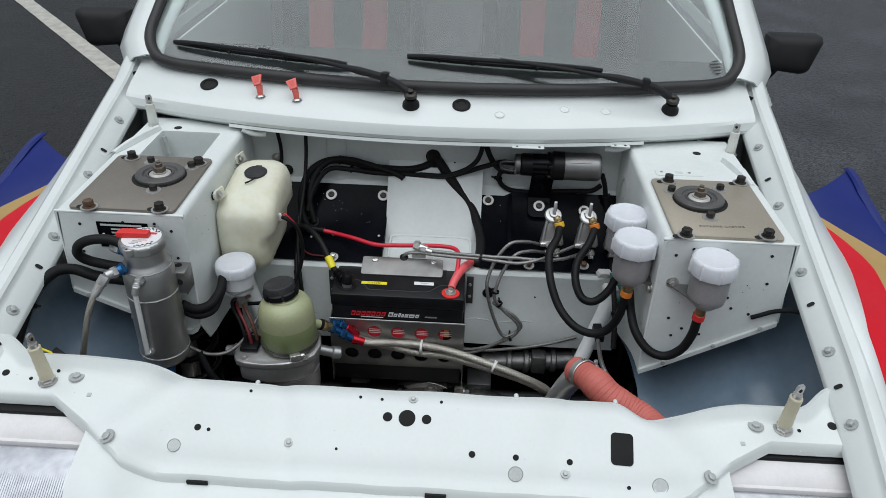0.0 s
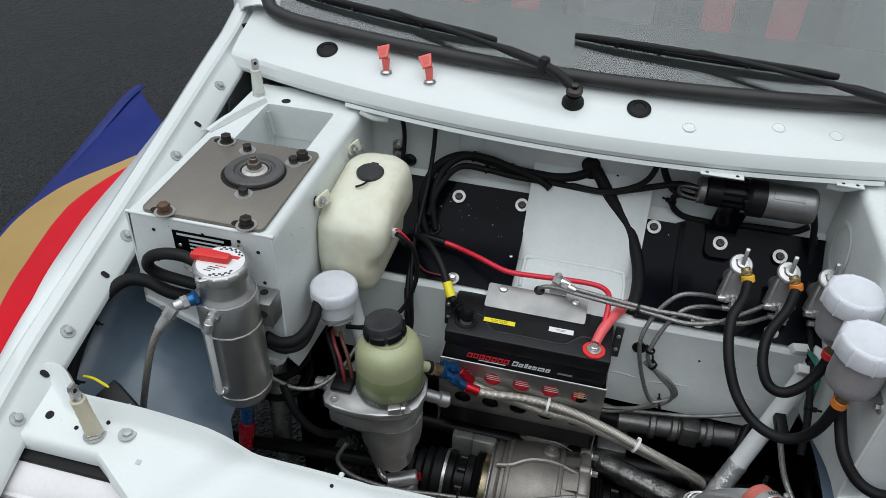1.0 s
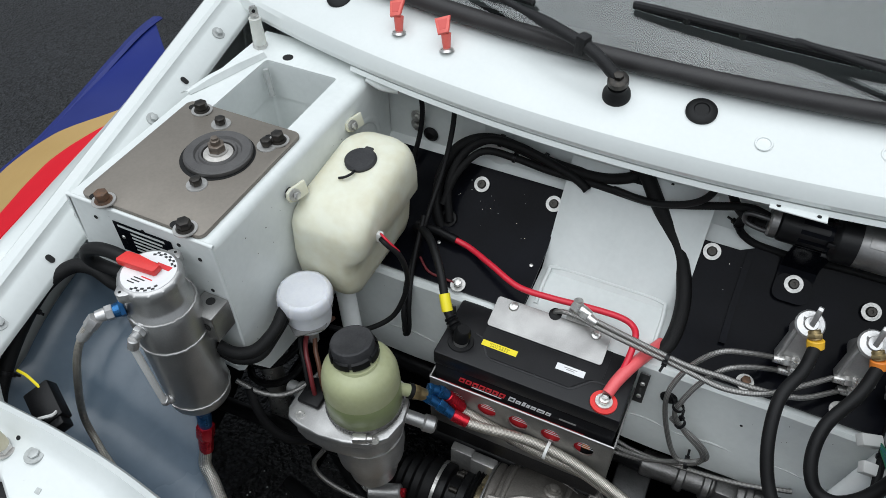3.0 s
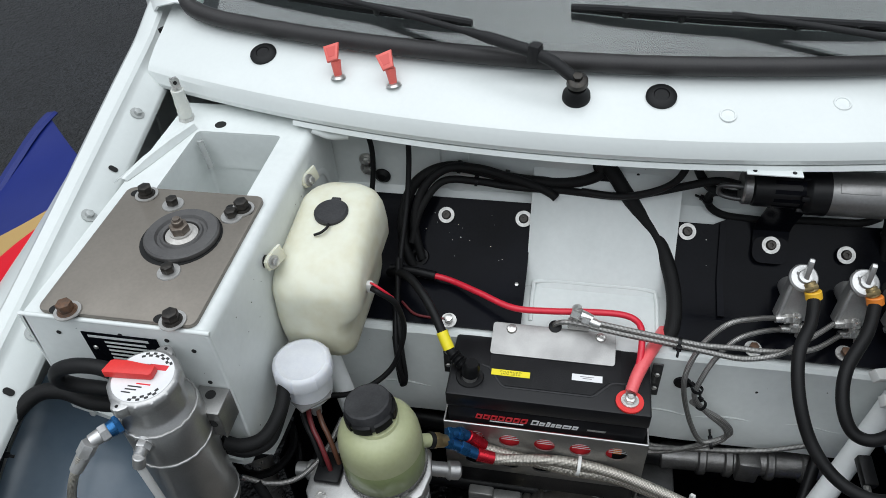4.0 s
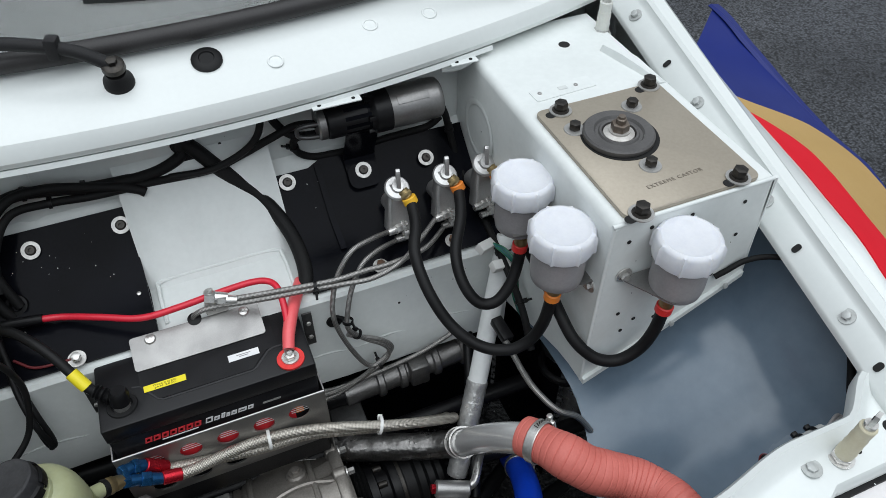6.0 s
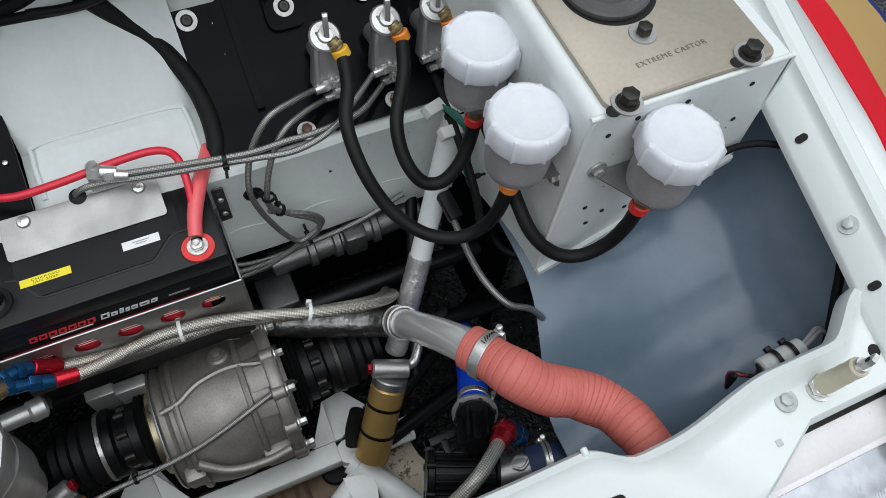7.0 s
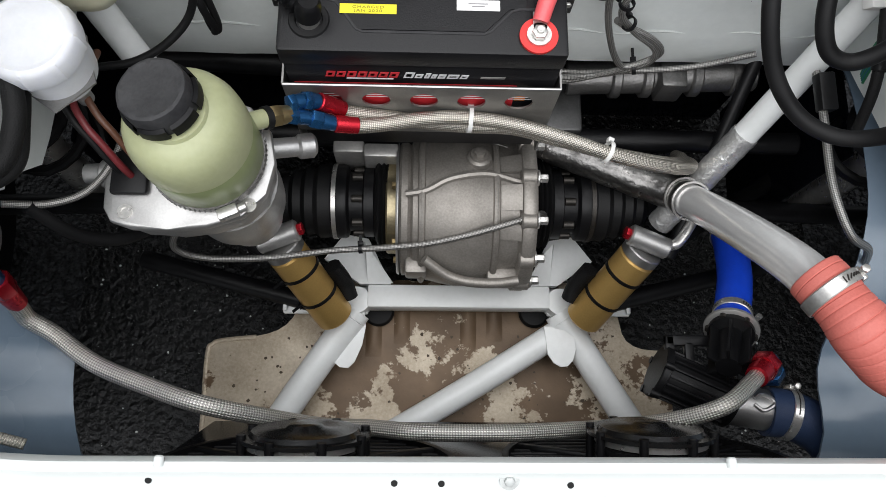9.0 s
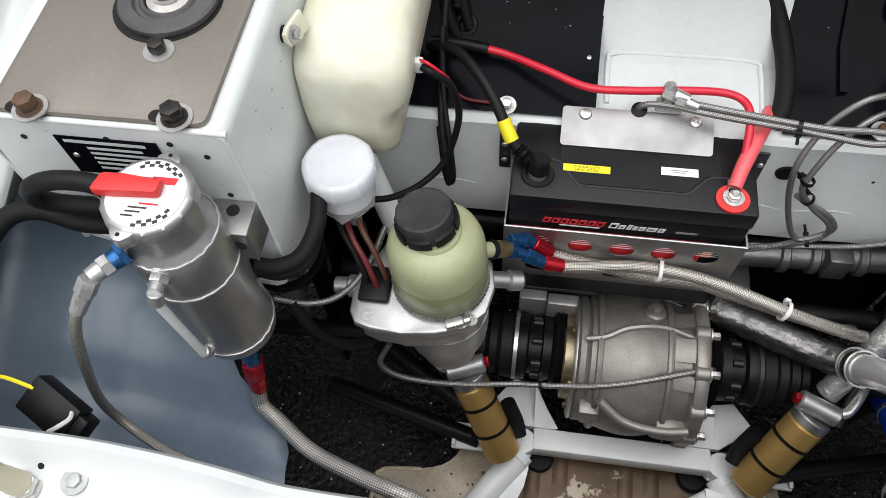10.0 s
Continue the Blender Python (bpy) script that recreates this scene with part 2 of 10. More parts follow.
def asphalt():
    m = mat("damp_asphalt", (0.0075, 0.008, 0.0095), (0.029, 0.0305, 0.034), 0.44, scale=2.2, fine=60, bump=0, rvar=0.25)
    n, l = m.node_tree.nodes, m.node_tree.links
    b = n["Principled BSDF"]
    co, v, t, r = n.new("ShaderNodeTexCoord"), n.new("ShaderNodeTexVoronoi"), n.new("ShaderNodeTexNoise"), n.new("ShaderNodeMapRange")
    v.inputs["Scale"].default_value, t.inputs["Scale"].default_value, t.inputs["Detail"].default_value = 125, 190, 3
    l.new(co.outputs["Object"], v.inputs["Vector"])
    l.new(co.outputs["Object"], t.inputs["Vector"])
    old = b.inputs["Base Color"].links[0].from_socket
    mx = n.new("ShaderNodeMix")
    mx.data_type, mx.blend_type = "RGBA", "MULTIPLY"
    mx.inputs[0].default_value = 1.0
    r.inputs["From Min"].default_value, r.inputs["From Max"].default_value = 0.1, 0.75
    r.inputs["To Min"].default_value, r.inputs["To Max"].default_value = 1.9, 0.25
    l.new(v.outputs["Distance"], r.inputs["Value"])
    l.new(old, mx.inputs[6])
    l.new(r.outputs[0], mx.inputs[7])
    # base colour grows paler towards +x, up to 3.4 times
    pos, sep, x_gain, pale = n.new("ShaderNodeNewGeometry"), n.new("ShaderNodeSeparateXYZ"), n.new("ShaderNodeMapRange"), n.new("ShaderNodeMix")
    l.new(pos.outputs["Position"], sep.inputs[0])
    l.new(sep.outputs["X"], x_gain.inputs["Value"])
    x_gain.inputs["From Min"].default_value, x_gain.inputs["From Max"].default_value = 0.55, 1.5
    x_gain.inputs["To Min"].default_value, x_gain.inputs["To Max"].default_value = 1.0, 3.4
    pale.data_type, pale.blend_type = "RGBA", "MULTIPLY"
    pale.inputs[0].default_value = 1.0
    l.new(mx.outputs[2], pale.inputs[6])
    l.new(x_gain.outputs[0], pale.inputs[7])
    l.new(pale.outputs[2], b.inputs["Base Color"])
    add, bp = n.new("ShaderNodeMath"), n.new("ShaderNodeBump")
    add.operation = "SUBTRACT"
    l.new(t.outputs["Fac"], add.inputs[0])
    l.new(v.outputs["Distance"], add.inputs[1])
    bp.inputs["Strength"].default_value, bp.inputs["Distance"].default_value = 1.0, 0.0060
    b.inputs["Specular IOR Level"].default_value = 0.3
    wide, tot = n.new("ShaderNodeTexNoise"), n.new("ShaderNodeMath")
    wide.inputs["Scale"].default_value, wide.inputs["Detail"].default_value = 38, 3
    l.new(co.outputs["Object"], wide.inputs["Vector"])
    tot.operation, tot.inputs[1].default_value = "MULTIPLY_ADD", 3.2
    l.new(wide.outputs["Fac"], tot.inputs[0])
    l.new(add.outputs[0], tot.inputs[2])
    l.new(tot.outputs[0], bp.inputs["Height"])
    l.new(bp.outputs[0], b.inputs["Normal"])
    return m


def stained():
    m = mat("dirty_sump_guard", (0.66, 0.58, 0.46), (0.36, 0.29, 0.205), 0.5, 0.25, scale=13, fine=300, bump=0.2)
    n, l = m.node_tree.nodes, m.node_tree.links
    b = n["Principled BSDF"]
    t, cr, mx = n.new("ShaderNodeTexNoise"), n.new("ShaderNodeValToRGB"), n.new("ShaderNodeMix")
    t.inputs["Scale"].default_value, t.inputs["Detail"].default_value, t.inputs["Roughness"].default_value = 8.5, 8, 0.66
    cr.color_ramp.elements[0].position, cr.color_ramp.elements[1].position = 0.490, 0.508
    geo, off, ln, fall, tot = n.new("ShaderNodeNewGeometry"), n.new("ShaderNodeVectorMath"), n.new("ShaderNodeVectorMath"), n.new("ShaderNodeMapRange"), n.new("ShaderNodeMath")
    off.operation, off.inputs[1].default_value = "SUBTRACT", (0.05, 0.965, 0.2)
    ln.operation = "LENGTH"
    l.new(geo.outputs["Position"], off.inputs[0])
    l.new(geo.outputs["Position"], t.inputs["Vector"])
    l.new(off.outputs[0], ln.inputs[0])
    fall.inputs["From Min"].default_value, fall.inputs["From Max"].default_value = 0.05, 0.23
    fall.inputs["To Min"].default_value, fall.inputs["To Max"].default_value = 0.055, -0.055
    l.new(ln.outputs["Value"], fall.inputs["Value"])
    tot.operation = "ADD"
    l.new(t.outputs["Fac"], tot.inputs[0])
    l.new(fall.outputs[0], tot.inputs[1])
    l.new(tot.outputs[0], cr.inputs[0])
    mx.data_type = "RGBA"
    old = b.inputs["Base Color"].links[0].from_socket
    l.new(cr.outputs[0], mx.inputs[0])
    l.new(old, mx.inputs[6])
    tone, dark = n.new("ShaderNodeTexNoise"), n.new("ShaderNodeMix")
    tone.inputs["Scale"].default_value, tone.inputs["Detail"].default_value = 22, 5
    l.new(geo.outputs["Position"], tone.inputs["Vector"])
    dark.data_type = "RGBA"
    dark.inputs[6].default_value, dark.inputs[7].default_value = (0.055, 0.033, 0.017, 1), (0.22, 0.145, 0.085, 1)
    l.new(tone.outputs["Fac"], dark.inputs[0])
    l.new(dark.outputs[2], mx.inputs[7])
    l.new(mx.outputs[2], b.inputs["Base Color"])
    return m


def clear_glass():
    m = bpy.data.materials.new("windscreen_glass")
    m.use_nodes = True
    b = m.node_tree.nodes["Principled BSDF"]
    b.inputs["Base Color"].default_value = (0.86, 0.93, 0.92, 1)
    b.inputs["Roughness"].default_value, b.inputs["IOR"].default_value = 0.01, 1.57
    b.inputs["Transmission Weight"].default_value = 1.0
    return m


ASPHALT, GUARD, GLASS = asphalt(), stained(), clear_glass()
LAMPGLASS = mat("ribbed_lamp_glass", (0.52, 0.53, 0.56), (0.38, 0.39, 0.42), 0.22, 0.6, scale=22, fine=90, bump=0.3, bscale=45, mix=0.35)
# brighter copy of the bay white, making up light lost low down
FRAME_BRIGHT = mat("white_frame_brightened", (0.84, 0.855, 0.85), (0.76, 0.775, 0.765), 0.38, scale=22, fine=160, bump=0.12, coat=0.15)
HOUSING = mat("dusty_lamp_plastic", (0.76, 0.74, 0.735), (0.66, 0.63, 0.62), 0.5, scale=18, fine=200, bump=0.1)


# ---- building helpers ----
PLACE = {}


def aim(p, d, spin=0.0):
    """A pose at p whose z axis points along d."""
    return Matrix.Translation(p) @ Vector(d).to_track_quat("Z", "Y").to_matrix().to_4x4() @ Matrix.Rotation(radians(spin), 4, "Z")


def thing(name, at, label, category, group="", kind=""):
    ob = new(name)
    ob.empty_display_size = 0.02
    ob.location = at
    PLACE[ob.name] = Matrix.Translation(at)
    return tagged(ob, label, category, group, kind)


def hang(ob, parent, m):
    """Put ob at the world pose m, as a child of parent where there is one."""
    if parent:
        ob.parent = parent
        ob.matrix_parent_inverse = PLACE[parent.name].inverted()
    ob.matrix_basis = m
    PLACE[ob.name] = m
    return ob


def to_mesh(name, bm, material, sharp=38):
    bmesh.ops.recalc_face_normals(bm, faces=bm.faces)
    me = bpy.data.meshes.new(name)
    bm.to_mesh(me)
    bm.free()
    for one in material if isinstance(material, (list, tuple)) else (material,):
        me.materials.append(one)
    me.polygons.foreach_set("use_smooth", [True] * len(me.polygons))
    me.set_sharp_from_angle(angle=radians(sharp))
    return me


def part(name, bm, material, parent=None, label="", sharp=38):
    lo = Vector([min(v.co[i] for v in bm.verts) for i in range(3)])
    hi = Vector([max(v.co[i] for v in bm.verts) for i in range(3)])
    mid = Vector(((lo.x + hi.x) / 2, (lo.y + hi.y) / 2, lo.z))
    bmesh.ops.translate(bm, vec=-mid, verts=bm.verts)
    ob = new(name, to_mesh(name, bm, material, sharp))
    hang(ob, parent, Matrix.Translation(mid))
    return tagged(ob, label)


SHARED = {}


def piece(name, key, make, material, m, parent, label=""):
    """A part whose mesh is shared by all pieces of the same key."""
    if key not in SHARED:
        SHARED[key] = to_mesh(name, make(), material)
    ob = new(name, SHARED[key])
    hang(ob, parent, m)
    return tagged(ob, label)


def box(bm, lo, hi, bev=0.0, m=None, seg=2):
    c = [(a + b) / 2 for a, b in zip(lo, hi)]
    s = [abs(b - a) for a, b in zip(lo, hi)]
    base = Matrix.Translation(c) @ Matrix.Diagonal((*s, 1))
    r = bmesh.ops.create_cube(bm, size=1, matrix=(m or Matrix()) @ base)
    if bev:
        es = list({e for v in r["verts"] for e in v.link_edges})
        bmesh.ops.bevel(bm, geom=es, offset=bev, segments=seg, affect="EDGES", profile=0.5)
    return bm


def lathe(bm, prof, m=None, n=28, closed=False):
    """Turn the profile [(radius, height)] round z."""
    m = m or Matrix()
    rings = []
    for r, h in prof:
        if r < 1e-6:
            rings.append([bm.verts.new(m @ Vector((0, 0, h)))])
        else:
            rings.append([bm.verts.new(m @ Vector((r * math.cos(2 * math.pi * i / n), r * math.sin(2 * math.pi * i / n), h))) for i in range(n)])
    pairs = list(zip(rings, rings[1:]))
    if closed:
        pairs.append((rings[-1], rings[0]))
    for a, b in pairs:
        for i in range(n):
            j = (i + 1) % n
            vs = [a[i % len(a)], a[j % len(a)], b[j % len(b)], b[i % len(b)]]
            vs = list(dict.fromkeys(vs))
            if len(vs) > 2:
                bm.faces.new(vs)
    return bm


def rod(bm, p, q, r, r2=None, n=20, bev=0.0):
    p, q = Vector(p), Vector(q)
    L = (q - p).length
    r2 = r if r2 is None else r2
    prof = [(0, 0), (r - bev, 0), (r, bev), (r2, L - bev), (r2 - bev, L), (0, L)] if bev else [(0, 0), (r, 0), (r2, L), (0, L)]
    return lathe(bm, prof, aim(p, q - p), n)


def spline(pts, res=8):
    """A smooth line through the points."""
    p = [Vector(a) for a in pts]
    p = [2 * p[0] - p[1], *p, 2 * p[-1] - p[-2]]
    out = []
    for a, b, c, d in zip(p, p[1:], p[2:], p[3:]):
        for k in range(res):
            t = k / res
            out.append(0.5 * (2 * b + (c - a) * t + (2 * a - 5 * b + 4 * c - d) * t * t + (3 * b - a - 3 * c + d) * t ** 3))
    return [*out, p[-2]]


def tube(bm, pts, r, n=14, res=8, smooth=True, ribs=None):
    """A hose along the points, with u round it and v along it in metres. ribs: (pitch, depth) of wound ridges."""
    line = spline(pts, res) if smooth else [Vector(a) for a in pts]
    uv = bm.loops.layers.uv.verify()
    up, rings, run = None, [], 0.0
    total = sum((b - a).length for a, b in zip(line, line[1:]))
    if ribs:
        steps = int(total / ribs[0] * 8)
        cum = [0.0]
        for a, b in zip(line, line[1:]):
            cum.append(cum[-1] + (b - a).length)
        fine = []
        for k in range(steps + 1):
            s = total * k / steps
            i = max(j for j in range(len(cum)) if cum[j] <= s + 1e-9)
            i = min(i, len(line) - 2)
            f = (s - cum[i]) / max(1e-9, cum[i + 1] - cum[i])
            fine.append(line[i].lerp(line[i + 1], f))
        line = fine
    for i, p in enumerate(line):
        d = (line[min(i + 1, len(line) - 1)] - line[max(i - 1, 0)]).normalized()
        if up is None:
            up = d.orthogonal().normalized()
        up = (up - d * up.dot(d)).normalized()
        side = d.cross(up)
        if i:
            run += (p - line[i - 1]).length
        rad = r(run / total) if callable(r) else r
        if ribs and i % 8 == 0:
            rad -= ribs[1]
        rings.append((run, [bm.verts.new(p + rad * (math.cos(2 * math.pi * k / n) * up + math.sin(2 * math.pi * k / n) * side)) for k in range(n)]))
    for (va, a), (vb, b) in zip(rings, rings[1:]):
        for k in range(n):
            j = (k + 1) % n
            f = bm.faces.new((a[k], a[j], b[j], b[k]))
            for loop, (u, v) in zip(f.loops, ((k / n, va), ((k + 1) / n, va), ((k + 1) / n, vb), (k / n, vb))):
                loop[uv].uv = (u, v)
    for ring in (rings[0][1], rings[-1][1]):
        bm.faces.new(ring)
    return bm


def prism(bm, poly, h, m=None, bev=0.0):
    """The polygon in the xy plane, raised by h along z."""
    m = m or Matrix()
    a = [bm.verts.new(m @ Vector((x, y, 0))) for x, y in poly]
    b = [bm.verts.new(m @ Vector((x, y, h))) for x, y in poly]
    fs = [bm.faces.new(a), bm.faces.new(b)]
    for i in range(len(a)):
        j = (i + 1) % len(a)
        fs.append(bm.faces.new((a[i], a[j], b[j], b[i])))
    if bev:
        es = list({e for f in fs[:2] for e in f.edges})
        bmesh.ops.bevel(bm, geom=es, offset=bev, segments=2, affect="EDGES", profile=0.5)
    return bm


def sheet(bm, rows, th):
    """A sheet of metal of that thickness through the grid of points."""
    rows = [[Vector(p) for p in r] for r in rows]
    R, C = len(rows), len(rows[0])

    def normal(i, j):
        a = rows[min(i + 1, R - 1)][j] - rows[max(i - 1, 0)][j]
        b = rows[i][min(j + 1, C - 1)] - rows[i][max(j - 1, 0)]
        n = a.cross(b)
        return n.normalized() if n.length > 1e-12 else Vector((0, 0, 1))
    top = [[bm.verts.new(p) for p in r] for r in rows]
    low = [[bm.verts.new(rows[i][j] - normal(i, j) * th) for j in range(C)] for i in range(R)]
    for i in range(R - 1):
        for j in range(C - 1):
            bm.faces.new((top[i][j], top[i][j + 1], top[i + 1][j + 1], top[i + 1][j]))
            bm.faces.new((low[i][j], low[i + 1][j], low[i + 1][j + 1], low[i][j + 1]))
    for i in range(R - 1):
        for j in (0, C - 1):
            bm.faces.new((top[i][j], top[i + 1][j], low[i + 1][j], low[i][j]))
    for j in range(C - 1):
        for i in (0, R - 1):
            bm.faces.new((top[i][j], top[i][j + 1], low[i][j + 1], low[i][j]))
    return bm


def rounded(w, h, r, n=5):
    """A rectangle with rounded corners round the origin."""
    out = []
    for cx, cy, a0 in ((w / 2 - r, h / 2 - r, 0), (-w / 2 + r, h / 2 - r, 90), (-w / 2 + r, -h / 2 + r, 180), (w / 2 - r, -h / 2 + r, 270)):
        for k in range(n + 1):
            a = radians(a0 + 90 * k / n)
            out.append((cx + r * math.cos(a), cy + r * math.sin(a)))
    return out


def cut(ob, cutter):
    """Take the cutter's solids out of the mesh of ob."""
    inv = ob.matrix_basis.inverted() if not ob.parent else PLACE[ob.name].inverted()
    bmesh.ops.transform(cutter, matrix=inv, verts=cutter.verts)
    bmesh.ops.recalc_face_normals(cutter, faces=cutter.faces)
    me = bpy.data.meshes.new("tool")
    cutter.to_mesh(me)
    cutter.free()
    solo, tool = new("solo", ob.data), new("tool", me)
    mod = solo.modifiers.new("cut", "BOOLEAN")
    mod.operation, mod.object, mod.solver, mod.use_self = "DIFFERENCE", tool, "EXACT", True
    got = bpy.data.meshes.new_from_object(solo.evaluated_get(bpy.context.evaluated_depsgraph_get()))
    if len(got.polygons) > 8:
        got.set_sharp_from_angle(angle=radians(38))
        ob.data = got
    for o in (solo, tool):
        bpy.data.objects.remove(o)
    bpy.data.meshes.remove(me)
    return ob


def hexagon(r):
    return [(r * math.cos(math.pi * k / 3), r * math.sin(math.pi * k / 3)) for k in range(6)]


def bolt_mesh(r, h, washer):
    def make():
        bm = bmesh.new()
        if washer:
            lathe(bm, [(0, 0), (r * 1.75, 0), (r * 1.8, 0.0008), (r * 1.75, 0.002), (0, 0.002)], None, 20)
        prism(bm, hexagon(r), h, Matrix.Translation((0, 0, 0.002)), 0.0008)
        return bm
    return make


def bolt(parent, at, d, r=0.007, h=0.007, material=None, washer=True, spin=0.0):
    material = material or STEEL
    return piece("bolt", ("bolt", r, h, washer, material.name), bolt_mesh(r, h, washer), material, aim(at, d, spin), parent)


def hose_clip(parent, at, d, r, w=0.010, material=None):
    """A worm-drive clip: perforated band, screw housing and hexagon screw."""
    bm = bmesh.new()
    m = aim(at, d)
    lathe(bm, [(r, -w / 2), (r + 0.0006, -w / 2), (r + 0.0013, -w / 2 + 0.0008), (r + 0.0013, w / 2 - 0.0008), (r + 0.0006, w / 2), (r, w / 2)], m, 36, True)
    clip = part("hose_clip", bm, material or STEEL, parent, "bright steel worm-drive clip")
    bm = bmesh.new()
    box(bm, (r - 0.0005, -0.0085, -w * 0.55), (r + 0.0052, 0.0075, w * 0.55), 0.0018, m)
    part("screw_housing", bm, material or STEEL, clip)
    bm = bmesh.new()
    k = aim(m @ Vector((r + 0.0036, 0.0075, 0)), m.to_3x3() @ Vector((0, 1, 0)))
    lathe(bm, [(0, 0), (0.0026, 0), (0.0026, 0.003), (0, 0.003)], k, 12)
    prism(bm, hexagon(0.0036), 0.0045, k @ Matrix.Translation((0, 0, 0.0028)), 0.0005)
    part("screw", bm, material or STEEL, clip)
    for i in range(9):
        piece("band_slot", ("bandslot", w), lambda: prism(bmesh.new(), rounded(0.0012, w * 0.5, 0.0005), 0.0003), DARKBOLT,
              aim(m @ Matrix.Rotation(radians(24 + 8 * i), 4, "Z") @ Vector((r + 0.0012, 0, 0)), m.to_3x3() @ Matrix.Rotation(radians(24 + 8 * i), 3, "Z") @ Vector((1, 0, 0))), clip)
    return clip


def tie(parent, at, d, r, material=None, tail=0.012):
    """A cable tie round a hose."""
    bm = bmesh.new()
    m = aim(at, d)
    lathe(bm, [(r, -0.002), (r + 0.0014, -0.002), (r + 0.0014, 0.002), (r, 0.002)], m, 20, True)
    box(bm, (r, -0.003, -0.003), (r + 0.005, 0.003, 0.003), 0.0005, m)
    if tail:
        box(bm, (r + 0.004, -0.001, -0.0015), (r + 0.004 + tail, 0.001, 0.0015), 0, m)
    return part("cable_tie", bm, material or BLACKPL, parent)


def fitting(parent, p, q, r, material, name="fitting", label=""):
    """A hose-end nut: hexagon, collar and taper from p to q."""
    p, q = Vector(p), Vector(q)
    L = (q - p).length
    bm = bmesh.new()
    m = aim(p, q - p)
    prism(bm, hexagon(r * 1.12), L * 0.45, m, 0.0008)
    lathe(bm, [(0, 0), (r * 0.95, 0), (r * 0.95, L * 0.3), (r * 0.85, L), (0, L)], m @ Matrix.Translation((0, 0, L * 0.45)) @ Matrix.Diagonal((1, 1, 0.55, 1)), 18)
    return part(name, bm, material, parent, label)


def chips(parent, seed, count, spot, material, size=(0.0004, 0.0012)):
    """Chips and scuffs in the paint; spot(u, v) gives a place on the surface and its normal."""
    dice = random.Random(seed)
    bm = bmesh.new()
    for _ in range(count):
        p, n = spot(dice.random(), dice.random())
        m = aim(p, n, dice.uniform(0, 360))
        r = dice.uniform(*size)
        k = dice.uniform(0.3, 1.0)
        ring = [(r * dice.uniform(0.6, 1.2) * math.cos(a), r * k * dice.uniform(0.6, 1.2) * math.sin(a)) for a in [i * math.pi / 3 for i in range(6)]]
        prism(bm, ring, 0.0003, m)
    return tagged(part("paint_chips", bm, material, parent), kind="stuff")


def letters(parent, name, body, size, m, material, spread=1.0, stretch=1.0):
    """Flat letters of the built-in font, centred on the pose m."""
    cu = bpy.data.curves.new(name, "FONT")
    cu.body, cu.size, cu.extrude, cu.align_x, cu.space_character = body, size, 0.0002, "CENTER", spread
    tmp = new("tmp", cu)
    me = bpy.data.meshes.new_from_object(tmp.evaluated_get(bpy.context.evaluated_depsgraph_get()))
    bpy.data.objects.remove(tmp)
    me.transform(Matrix.Diagonal((stretch, 1, 1, 1)))
    me.materials.clear()
    me.materials.append(material)
    ob = new(name, me)
    return hang(ob, parent, m)


# ---- ground ----
def build_ground():
    bm = bmesh.new()
    n = 24
    rows = [[(-300 + 600 * i / n, -300 + 600 * j / n, 0) for i in range(n + 1)] for j in range(n + 1)]
    vs = [[bm.verts.new(p) for p in r] for r in rows]
    for j in range(n):
        for i in range(n):
            bm.faces.new((vs[j][i], vs[j][i + 1], vs[j + 1][i + 1], vs[j + 1][i]))
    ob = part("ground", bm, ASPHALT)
    tagged(ob, "dark damp asphalt of a car park", "ground", kind="structure")
    bm = bmesh.new()
    a, b = Vector((-4.9, 7.45, 0)), Vector((0.2, 1.75, 0))
    d = (b - a).normalized()
    s = Vector((-d.y, d.x, 0)) * 0.055
    rows = []
    for k in range(61):
        p = a.lerp(b, k / 60)
        w = 1 + 0.09 * noise.noise(p * 9)
        rows.append([p - s * w + Vector((0, 0, 0.004)), p + s * w + Vector((0, 0, 0.004))])
    sheet(bm, rows, 0.003)
    ob = part("parking_line", bm, LINEPAINT)
    tagged(ob, "worn white painted parking line on asphalt", "road marking", kind="structure")


build_ground()

# ---- the car's body ----
DUSTY = mat("dusty_painted_bolt", (0.50, 0.52, 0.51), (0.40, 0.41, 0.40), 0.45, 0.3, scale=90, bump=0.1)
car = thing("rally_car", (0, 1.3, 0), "white rally hatchback with its bonnet off, red gold and blue arches", "car")


def wing_x(y):
    return 0.6 + 0.035 * (y - 0.9)


def wing_z(y):
    return 0.852 + 0.24 * (y - 1.264) - 0.25 * max(0, 0.93 - y) ** 1.5


def smooth01(a, b, v):
    t = min(1, max(0, (v - a) / (b - a)))
    return t * t * (3 - 2 * t)


def fluted(bm, prof, m, lobes, depth, n=144, power=20):
    """A turned cap whose skirt stands out in lobes."""
    rim = max(r for r, _ in prof)
    rings = []
    for r, h in prof:
        if r < 1e-6:
            rings.append([bm.verts.new(m @ Vector((0, 0, h)))])
            continue
        ring = []
        for i in range(n):
            a = 2 * math.pi * i / n
            k = 1 + depth * max(0.0, math.cos(lobes * a)) ** power * smooth01(0.86, 0.97, r / rim)
            ring.append(bm.verts.new(m @ Vector((r * k * math.cos(a), r * k * math.sin(a), h))))
        rings.append(ring)
    for a, b in zip(rings, rings[1:]):
        for i in range(n):
            j = (i + 1) % n
            vs = list(dict.fromkeys([a[i % len(a)], a[j % len(a)], b[j % len(b)], b[i % len(b)]]))
            if len(vs) > 2:
                bm.faces.new(vs)
    return bm


